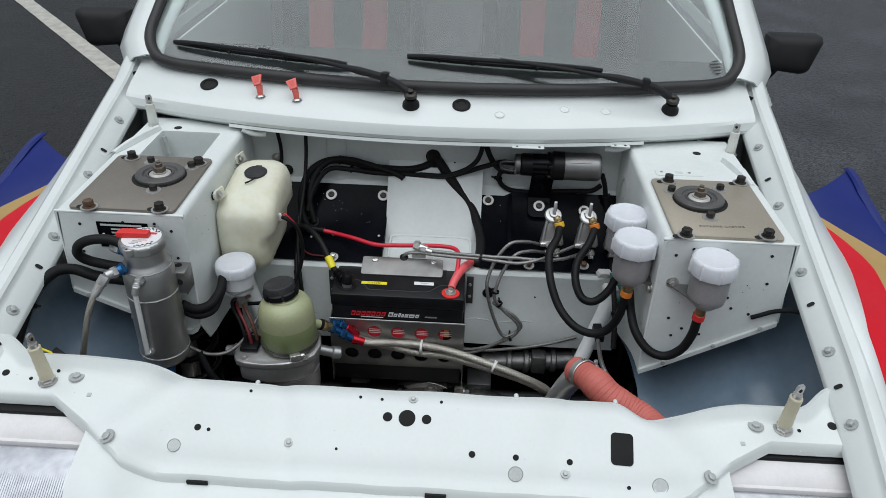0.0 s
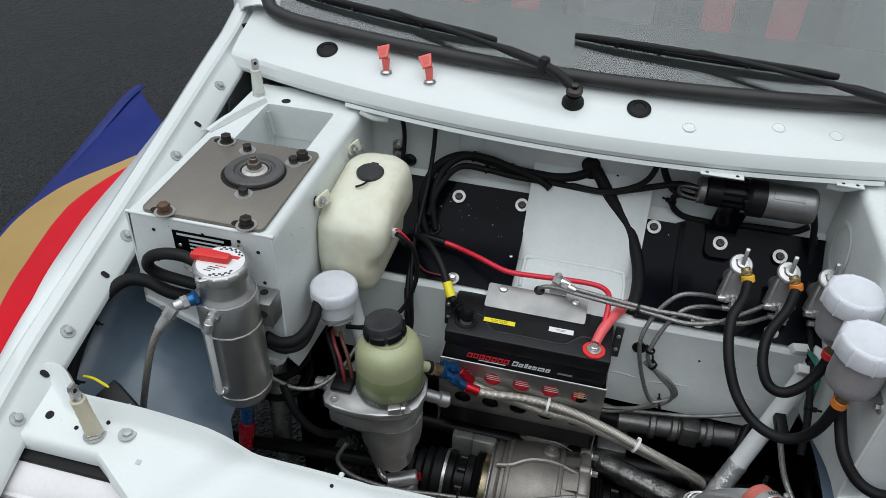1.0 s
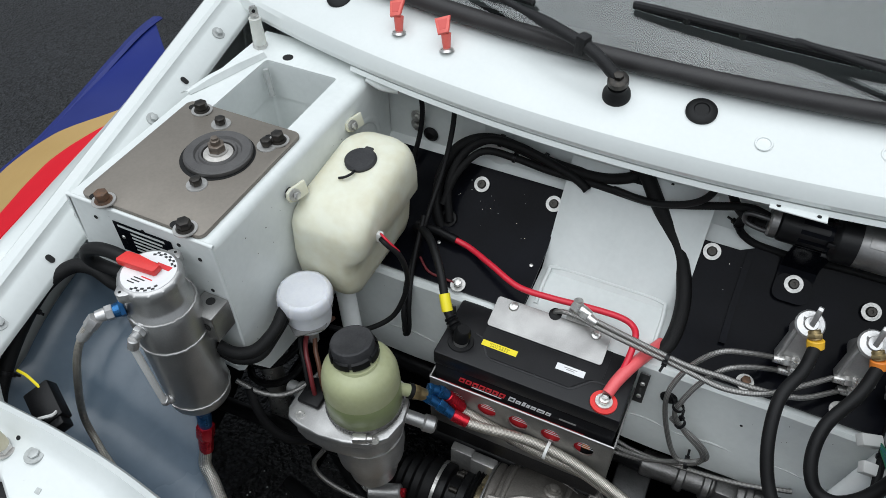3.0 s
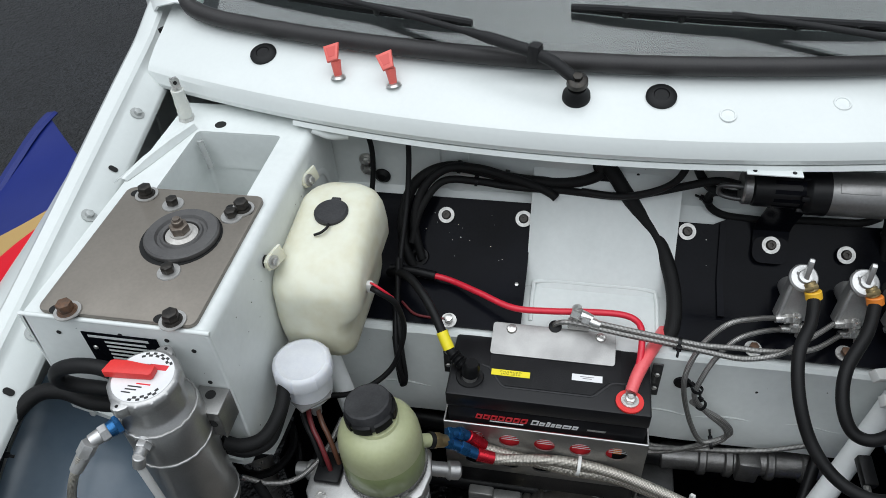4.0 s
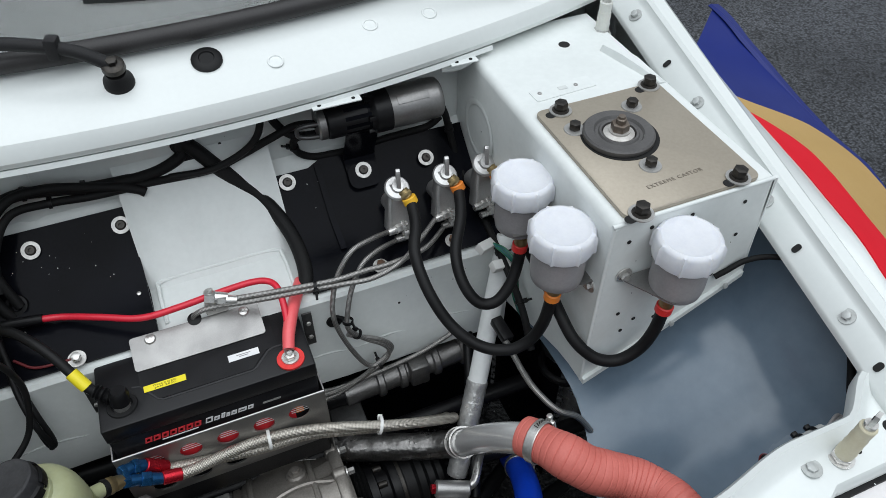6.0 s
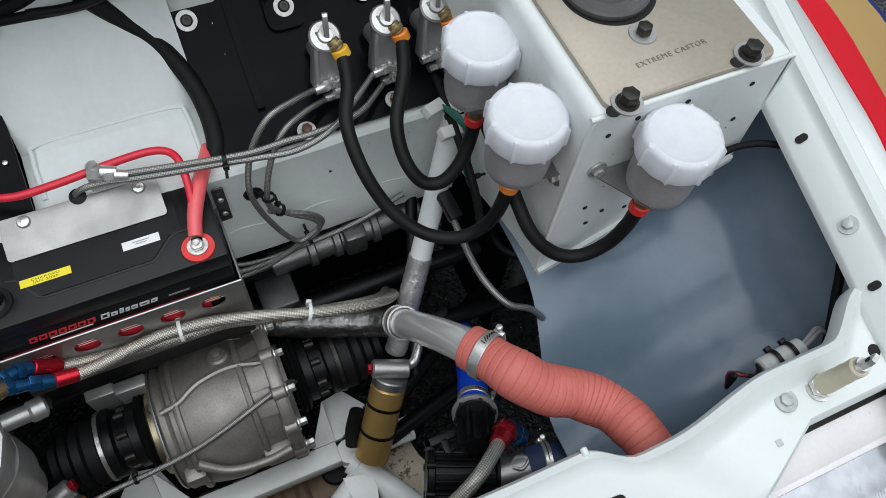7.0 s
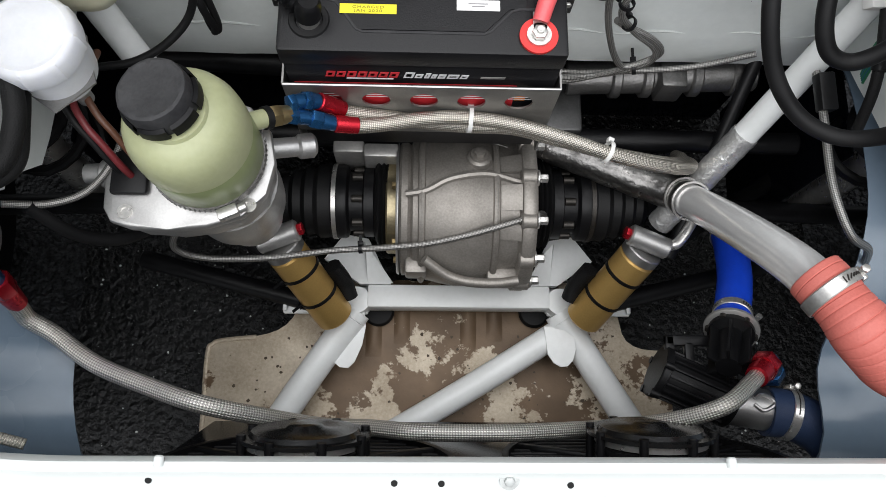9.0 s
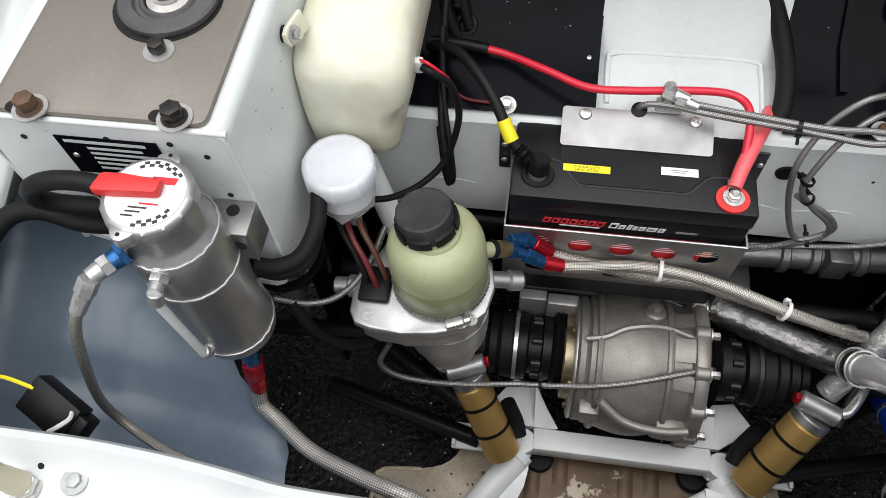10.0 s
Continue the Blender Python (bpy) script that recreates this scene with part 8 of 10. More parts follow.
# ---- master cylinders ----
def build_master(x, orange):
    c = thing("master_cylinder", (x, 1.39, 0.69), "cast alloy brake master cylinder bolted to the black plate", "master cylinder", "master cylinders")
    bm = bmesh.new()
    rod(bm, (x + 0.004, 1.395, 0.700), (x + 0.004, 1.352, 0.710), 0.0135, n=24, bev=0.003)
    part("barrel", bm, CAST, c)
    # a triangular casting that rises to the inlet lug
    bm = bmesh.new()
    m = Matrix(((1, 0, 0, x), (0, 0.28, -0.96, 1.352), (0, 0.96, 0.28, 0.690), (0, 0, 0, 1)))
    prism(bm, [(-0.020, 0.004), (-0.016, 0.0), (0.022, 0.0), (0.026, 0.004), (0.019, 0.040), (0.008, 0.070), (-0.006, 0.070), (-0.012, 0.040)], 0.016, m, 0.003)
    part("casting", bm, CAST, c)
    for sx in (-0.015, 0.019):
        bm = tube(bmesh.new(), [m @ Vector((sx, 0.006, 0.0165)), m @ Vector((sx * 0.72, 0.04, 0.018)), m @ Vector((sx * 0.3, 0.068, 0.018))], 0.0032, 8)
        part("cast_rib", bm, CAST, c)
    axis = Vector((0.06, -0.50, 0.86)).normalized()
    top = aim((x + 0.001, 1.354, 0.750), axis)
    part("inlet_collar", lathe(bmesh.new(), [(0, -0.006), (0.0125, -0.006), (0.0130, 0.0), (0.0165, 0.002), (0.0168, 0.0055), (0.0150, 0.0075), (0.0085, 0.0085), (0.0075, 0.012), (0, 0.012)], top, 30), CAST, c)
    bm = prism(bmesh.new(), [(-0.0085, 0), (0.0085, 0), (0.0055, 0.020), (0.0035, 0.025), (0.0, 0.0265), (-0.0035, 0.025), (-0.0055, 0.020)], 0.006, Matrix.Translation((x + 0.001, 1.3535, 0.757)) @ Matrix.Rotation(radians(75), 4, "Z") @ Matrix.Rotation(radians(90), 4, "X"), 0.0012)
    part("top_lug", bm, CAST, c)
    bm = rod(bmesh.new(), (x + 0.006, 1.3455, 0.7535), (x + 0.0115, 1.3385, 0.7455), 0.0074, n=18, bev=0.001)
    prism(bm, hexagon(0.0088), 0.005, aim((x + 0.0080, 1.3430, 0.7505), (0.46, -0.58, -0.67)), 0.0006)
    part("elbow", bm, BRASS, c)
    part("spring_clip", rod(bmesh.new(), (x + 0.0115, 1.3385, 0.7465), (x + 0.0145, 1.3340, 0.7375), 0.0096, n=20, bev=0.001), orange, c, "bright orange hose clip")
    for dx, dz in ((0.0, 0.0), (0.010, -0.017)):
        q = Vector((x + dx, 1.336, 0.699 + dz))
        fitting(c, q, q + Vector((-0.020, -0.003, 0.0)), 0.0056, STEEL, "banjo_union")
        part("banjo_ball", lathe(bmesh.new(), [(0, -0.008), (0.005, -0.0065), (0.0075, 0), (0.005, 0.0065), (0, 0.008)], Matrix.Translation(q + Vector((0.004, 0, 0))), 16), STEEL, c)
        prism_m = aim(q + Vector((0.004, -0.003, -0.004)), (0, -0.5, -0.8))
        part("banjo_bolt", prism(bmesh.new(), hexagon(0.0058), 0.006, prism_m, 0.0006), STEEL, c)


build_master(0.2335, mat("amber_clip", (0.78, 0.45, 0.03), None, 0.4, bump=0))
build_master(0.3005, ORANGE)
build_master(0.3575, ORANGE)


# ---- wiper motor ----
def build_wiper_motor():
    w = thing("wiper_motor", (0.24, 1.43, 0.79), "wiper motor with black gearbox end and silver can", "wiper motor")
    y, z = 1.430, 0.822
    ax = Matrix.Translation((0, y, z)) @ Matrix.Rotation(radians(90), 4, "Y")
    can = part("silver_can", lathe(bmesh.new(), [(0, 0.252), (0.0260, 0.252), (0.0272, 0.254), (0.0272, 0.318), (0.0262, 0.3225), (0.0235, 0.325), (0.010, 0.3255), (0.008, 0.328), (0, 0.328)], ax, 44), MOTORCAN, w, "dull silver steel motor can")
    for a in (40, 220):
        bm = bmesh.new()
        box(bm, (0.0265, -0.006, 0.262), (0.0278, 0.006, 0.305), 0.0005, ax @ Matrix.Rotation(radians(a), 4, "Z"))
        part("pressed_flat", bm, MOTORCAN, can)
    part("black_sleeve", lathe(bmesh.new(), [(0, 0.226), (0.0215, 0.226), (0.0278, 0.232), (0.0282, 0.234), (0.0282, 0.2535), (0, 0.2535)], ax, 44), BLACKPL, w)
    part("gearbox", lathe(bmesh.new(), [(0, 0.168), (0.017, 0.168), (0.0212, 0.171), (0.0220, 0.175), (0.0220, 0.222), (0.0205, 0.228), (0, 0.228)], ax, 40), BLACKPL, w)
    for a in range(0, 360, 60):
        bm = bmesh.new()
        box(bm, (0.0195, -0.003, 0.222), (0.0262, 0.003, 0.231), 0.001, ax @ Matrix.Rotation(radians(a + 15), 4, "Z"))
        part("joint_lug", bm, BLACKPL, w)
    part("end_plate", lathe(bmesh.new(), [(0, 0.158), (0.0185, 0.158), (0.0205, 0.1605), (0.0205, 0.1685), (0, 0.1685)], ax, 36), RACK, w, "dull cast end plate")
    bm = tube(bmesh.new(), [(0.168, y - 0.012, z + 0.008), (0.150, y - 0.012, z + 0.010), (0.134, y - 0.010, z + 0.008), (0.131, y - 0.009, z + 0.001), (0.135, y - 0.010, z - 0.006), (0.152, y - 0.012, z - 0.009), (0.168, y - 0.012, z - 0.008)], 0.0030, 10)
    part("crank_loop", bm, mat_once("dark_grey_steel"), w, "dark steel crank loop")
    # strap: wraps the gearbox, then drops to its fixing on the black plate
    wrap = [(y + 0.0225 * math.cos(radians(a)), z + 0.0225 * math.sin(radians(a))) for a in (60, 90, 120, 150, 180, 210, 240)]
    drop = [(1.426, 0.788), (1.436, 0.770), (1.4445, 0.752), (1.4475, 0.741), (1.4425, 0.733), (1.4335, 0.7245), (1.4255, 0.7175)]
    rows = [[(x, py, pz) for py, pz in wrap + drop] for x in (0.1925, 0.2145, 0.2365)]
    part("strap_bracket", sheet(bmesh.new(), rows, -0.0025), BLACKPAINT, w, "black steel strap bracket")
    foot = Matrix.Translation((0.2145, 1.4300, 0.7225)) @ Vector((0, -0.66, 0.75)).to_track_quat("Z", "Y").to_matrix().to_4x4()
    part("strap_foot", prism(bmesh.new(), rounded(0.044, 0.034, 0.012), 0.0028, foot), BLACKPAINT, w)
    q = foot @ Vector((0.0, 0.0065, 0.003))
    part("washer", lathe(bmesh.new(), [(0.0058, 0.0), (0.0112, 0.0), (0.0112, 0.0018), (0.0058, 0.0018)], aim(q, (0, -0.66, 0.75)), 26, True), WASHER, w, "plated steel washer")
    part("cap_screw", lathe(bmesh.new(), [(0, 0.0), (0.0062, 0.0), (0.0066, 0.0024), (0.005, 0.0046), (0.0024, 0.0046), (0.0024, 0.0022), (0, 0.0022)], aim(q, (0, -0.66, 0.75)), 20), DARKBOLT, w)


build_wiper_motor()

# ---- wiring ----
loom_lab = "black taped wiring loom clipped along the bulkhead"
cable("wiring_loom", [(-0.243, 1.385, 0.665), (-0.262, 1.40, 0.70), (-0.268, 1.425, 0.735), (-0.258, 1.448, 0.768), (-0.235, 1.460, 0.788), (-0.203, 1.465, 0.797), (-0.165, 1.465, 0.793), (-0.125, 1.464, 0.785), (-0.08, 1.463, 0.783), (-0.04, 1.463, 0.786), (-0.012, 1.466, 0.796), (-0.006, 1.472, 0.804)], 0.0075, TAPE, loom_lab, "wiring", 14, ties=(0.48, 0.63))
cable("wiring_loom", [(-0.238, 1.392, 0.69), (-0.25, 1.415, 0.735), (-0.24, 1.44, 0.775), (-0.21, 1.455, 0.800), (-0.17, 1.458, 0.802), (-0.13, 1.458, 0.792), (-0.09, 1.454, 0.782), (-0.07, 1.45, 0.775), (-0.062, 1.447, 0.770)], 0.006, TAPE, loom_lab, "wiring", 12)
cable("wiring_loom", [(-0.252, 1.40, 0.712), (-0.242, 1.425, 0.752), (-0.215, 1.45, 0.782), (-0.17, 1.457, 0.781), (-0.12, 1.457, 0.776), (-0.05, 1.456, 0.776), (0.02, 1.450, 0.778), (0.06, 1.448, 0.790), (0.10, 1.446, 0.806), (0.135, 1.444, 0.818), (0.165, 1.43, 0.822)], 0.0052, TAPE, loom_lab, "wiring", 12, ties=(0.3,))
cable("wiring_loom", [(-0.03, 1.455, 0.778), (0.02, 1.444, 0.783), (0.06, 1.438, 0.800), (0.085, 1.434, 0.825), (0.095, 1.438, 0.86), (0.096, 1.45, 0.89)], 0.0046, RUBBER, "thin black cable rising behind the scuttle", "cable", 10)
cable("wiring_loom", [(0.096, 1.46, 0.885), (0.099, 1.462, 0.855), (0.106, 1.460, 0.832), (0.117, 1.457, 0.811), (0.130, 1.453, 0.799), (0.147, 1.449, 0.796), (0.163, 1.445, 0.798), (0.170, 1.438, 0.806)], 0.0056, TAPE, "black taped cable to the wiper motor", "cable", 12)
cable("wiring_loom", [(0.145, 1.445, 0.800), (0.133, 1.455, 0.790), (0.131, 1.463, 0.772), (0.139, 1.466, 0.756), (0.157, 1.466, 0.746), (0.184, 1.465, 0.744), (0.215, 1.463, 0.745), (0.252, 1.462, 0.750), (0.290, 1.460, 0.753), (0.320, 1.457, 0.757), (0.336, 1.452, 0.772)], 0.0050, TAPE, "black taped cable under the wiper motor", "cable", 12, ties=(0.2,))
cable("wiring_loom", [(0.334, 1.445, 0.80), (0.343, 1.447, 0.775), (0.350, 1.445, 0.74), (0.356, 1.425, 0.70), (0.356, 1.35, 0.672), (0.352, 1.27, 0.655), (0.348, 1.2, 0.63), (0.345, 1.16, 0.59)], 0.0050, TAPE, "black taped cable down the tower side", "cable", 12, ties=(0.25, 0.7, 0.85))
cable("main_loom", [(-0.004, 1.474, 0.812), (0.008, 1.466, 0.803), (0.028, 1.455, 0.778), (0.05, 1.446, 0.752), (0.07, 1.435, 0.730), (0.086, 1.418, 0.706), (0.096, 1.395, 0.688), (0.100, 1.365, 0.675), (0.098, 1.335, 0.664), (0.090, 1.315, 0.655)], 0.0099, TAPE, "thick black taped main wiring loom down the tunnel", "wiring", 16)
for at in ((-0.004, 1.4715, 0.812), (-0.004, 1.4715, 0.792)):
    bm = lathe(bmesh.new(), [(0, 0.008), (0.010, 0.008), (0.0125, 0.005), (0.015, 0.003), (0.015, 0), (0, 0)], aim(at, (0, -1, 0)), 24)
    tagged(part("loom_grommet", bm, RUBBER), "round black rubber grommet in the bulkhead", "grommet", "bulkhead grommets")
bm = lathe(bmesh.new(), [(0, 0.006), (0.006, 0.006), (0.008, 0.004), (0.0115, 0.002), (0.0115, 0), (0, 0)], aim((-0.306, 1.476, 0.765), (0, -1, 0)), 24)
tagged(part("loom_grommet", bm, RUBBER), "round black rubber grommet in the bulkhead", "grommet", "bulkhead grommets")
cable("drop_cable", [(-0.318, 1.45, 0.90), (-0.316, 1.458, 0.86), (-0.312, 1.462, 0.82), (-0.313, 1.455, 0.78), (-0.318, 1.44, 0.74)], 0.0037, RUBBER, "black cable dropping behind the washer bottle", "cable", 10)
cable("drop_cable", [(-0.256, 1.45, 0.90), (-0.257, 1.452, 0.86), (-0.258, 1.445, 0.81), (-0.260, 1.42, 0.76), (-0.262, 1.37, 0.71), (-0.258, 1.30, 0.66), (-0.25, 1.265, 0.62), (-0.246, 1.262, 0.585), (-0.248, 1.262, 0.575)], 0.0037, RUBBER, "black cable hanging past the washer bottle", "cable", 10)
cable("drop_cable", [(-0.262, 1.36, 0.72), (-0.256, 1.31, 0.67), (-0.246, 1.275, 0.63), (-0.2425, 1.265, 0.59), (-0.2455, 1.263, 0.576), (-0.252, 1.268, 0.585), (-0.262, 1.30, 0.64)], 0.0034, RUBBER, "black cable hanging past the washer bottle", "cable", 10)
cable("pump_cable", [(-0.260, 1.240, 0.786), (-0.250, 1.236, 0.784), (-0.234, 1.242, 0.760), (-0.230, 1.246, 0.71), (-0.245, 1.235, 0.655), (-0.27, 1.218, 0.632), (-0.30, 1.205, 0.622), (-0.33, 1.20, 0.62)], 0.0036, RUBBER, "black washer pump cable looping below the bottle", "cable", 10)
cable("red_wire", [(-0.262, 1.244, 0.790), (-0.255, 1.238, 0.794), (-0.246, 1.238, 0.786), (-0.237, 1.243, 0.770)], 0.0015, REDCABLE, "thin red pump wire", "wire", 8)
cable("red_wire", [(-0.255, 1.33, 0.668), (-0.235, 1.315, 0.663), (-0.21, 1.312, 0.662), (-0.19, 1.312, 0.662)], 0.0017, REDCABLE_DARK(), "thin dark red earth wire", "wire", 8)
bm = tube(bmesh.new(), [(-0.222, 1.473, 0.80), (-0.222, 1.473, 0.835), (-0.218, 1.473, 0.84), (-0.186, 1.473, 0.84), (-0.182, 1.473, 0.835), (-0.182, 1.473, 0.80)], 0.0012, 6, 3)
part("wire_bracket", bm, WHITE_IN, car)
lug = thing("earth_stud", (-0.325, 1.47, 0.77), "plated earth studs with washers on the bulkhead", "stud")
for z in (0.792, 0.778):
    part("washer", lathe(bmesh.new(), [(0.005, 0), (0.011, 0), (0.011, 0.002), (0.005, 0.002)], aim((-0.325, 1.474, z), (0, -1, 0)), 20, True), STEEL, lug)
    bolt(lug, (-0.325, 1.4735, z), (0, -1, 0), 0.0055, 0.006, STEEL, False)
# plug with green and blue wires near the right strut
plug = thing("wiring_plug", (0.34, 1.29, 0.65), "white wiring connectors with green and blue wires", "connector")
for at, rot in (((0.335, 1.288, 0.668), 25), ((0.345, 1.262, 0.652), 10)):
    bm = bmesh.new()
    box(bm, (-0.014, -0.007, -0.006), (0.014, 0.007, 0.006), 0.0015, pose(*at, 20, 15, rot))
    part("connector_shell", bm, NYLON, plug)
TEAL, GREEN = mat("teal_wire", (0.008, 0.09, 0.13), None, 0.4, bump=0), mat("green_wire", (0.012, 0.13, 0.06), None, 0.4, bump=0)
for k in range(5):
    bm = bmesh.new()
    o = 0.0022 * k
    tube(bm, [(0.346, 1.288 - o, 0.67), (0.356, 1.27 - o, 0.672 - o), (0.362, 1.25, 0.66 - o), (0.358 - o, 1.23, 0.63), (0.354, 1.21 + o, 0.60)], 0.0012, 6)
    part("wire", bm, TEAL if k % 2 else GREEN, plug)
lead = cable("lambda_lead", [(0.335, 1.27, 0.56), (0.327, 1.23, 0.575), (0.321, 1.18, 0.588), (0.318, 1.125, 0.592), (0.322, 1.092, 0.592), (0.335, 1.068, 0.584), (0.358, 1.062, 0.567), (0.375, 1.062, 0.54), (0.395, 1.062, 0.50)], 0.0040, BRAIDFINE, "grey braided lead curving to the arch liner", "cable", 12)
part("line_plug", box(bmesh.new(), (-0.008, -0.018, -0.007), (0.008, 0.018, 0.007), 0.002, pose(0.324, 1.205, 0.590, 10, 0, 5)), BLACKPL, lead, "black inline plug")


# ---- washer bottle ----
def build_washer_bottle():
    t = thing("washer_bottle", (-0.32, 1.28, 0.66), "yellowed translucent plastic washer bottle with black cap", "washer bottle")
    # rounded slices from the narrow foot to the wide top
    bm = bmesh.new()
    levels = ((0.690, 0.030, -0.3260, 1.284, 0.062, 0.130), (0.6915, 0.022, -0.3262, 1.2845, 0.074, 0.146), (0.697, 0.020, -0.3265, 1.2855, 0.083, 0.158), (0.711, 0.018, -0.3268, 1.286, 0.087, 0.166),
              (0.735, 0.018, -0.3268, 1.286, 0.089, 0.170), (0.756, 0.018, -0.3262, 1.286, 0.091, 0.171), (0.764, 0.020, -0.3225, 1.286, 0.099, 0.171), (0.771, 0.022, -0.3200, 1.286, 0.105, 0.171),
              (0.795, 0.024, -0.3195, 1.286, 0.106, 0.170), (0.808, 0.026, -0.3195, 1.288, 0.105, 0.166), (0.820, 0.028, -0.3195, 1.292, 0.103, 0.157), (0.831, 0.03, -0.3195, 1.296, 0.097, 0.146), (0.8385, 0.03, -0.3195, 1.300, 0.085, 0.128), (0.8415, 0.026, -0.3195, 1.302, 0.066, 0.104), (0.8425, 0.02, -0.3195, 1.302, 0.04, 0.07))
    rings = []
    for z, r, cx, cy, w, h in levels:
        dip = 0.010 * smooth01(0.79, 0.84, z)
        rings.append([bm.verts.new((cx + px, cy + py, z - dip * smooth01(0.02, -0.06, py) - 0.004 * smooth01(0.0, -0.05, px) * smooth01(0.79, 0.84, z))) for px, py in rounded(w, h, min(r, w / 2 - 0.004), 6)])
    m = len(rings[0])
    for a, b in zip(rings, rings[1:]):
        for i in range(m):
            j = (i + 1) % m
            bm.faces.new((a[i], a[j], b[j], b[i]))
    bm.faces.new(rings[0])
    bm.faces.new(rings[-1])
    part("bottle", bm, TANK, t, sharp=75)
    cap = Vector((-0.319, 1.305, 0.836))
    bm = lathe(bmesh.new(), [(0, 0.0), (0.0195, 0.0), (0.0205, 0.002), (0.0205, 0.006), (0.018, 0.0082), (0, 0.0088)], aim(cap, (0, -0.08, 1)), 32)
    box(bm, (-0.006, 0.017, 0.002), (0.006, 0.025, 0.006), 0.002, aim(cap, (0, -0.08, 1)))
    part("cap", bm, CAPGREY, t, "black rubber push-on cap")
    part("cap_strap", tube(bmesh.new(), [cap + Vector((0.002, -0.018, 0.003)), cap + Vector((0.003, -0.028, 0.005)), cap + Vector((-0.002, -0.036, 0.004)), cap + Vector((-0.010, -0.038, 0.001))], 0.0016, 8), RUBBER, t)
    part("neck", lathe(bmesh.new(), [(0, -0.01), (0.024, -0.01), (0.022, 0.0), (0, 0.0)], Matrix.Translation(cap), 28), TANK, t)
    for (x, y, z) in ((-0.3700, 1.368, 0.8345), (-0.3645, 1.221, 0.8345)):
        out = Vector((0.92, -0.25, 0.30)).normalized()
        ear = part("ear", prism(bmesh.new(), [(-0.009, -0.020), (0.009, -0.020), (0.009, 0.002), (0.006, 0.0085), (0, 0.0105), (-0.006, 0.0085), (-0.009, 0.002)], 0.005, aim((x, y, z), out) @ Matrix.Rotation(radians(90), 4, "Z") @ Matrix.Translation((0, 0, -0.0025)), 0.001), TANK, t)
        part("washer", lathe(bmesh.new(), [(0, 0), (0.0078, 0), (0.0078, 0.0015), (0, 0.0015)], aim(Vector((x, y, z)) + out * 0.0025, out), 22), WASHER, ear)
        bolt(ear, Vector((x, y, z)) + out * 0.0035, out, 0.0048, 0.004, STEEL, False)
        part("rubber_spacer", lathe(bmesh.new(), [(0, 0), (0.0075, 0), (0.0075, 0.010), (0, 0.010)], aim(Vector((x, y, z)) - out * 0.0024, -out), 16), RUBBER, t)
    bm = bmesh.new()
    box(bm, (-0.268, 1.240, 0.776), (-0.259, 1.249, 0.791), 0.003)
    part("pump_plug", bm, NYLON, t)


build_washer_bottle()


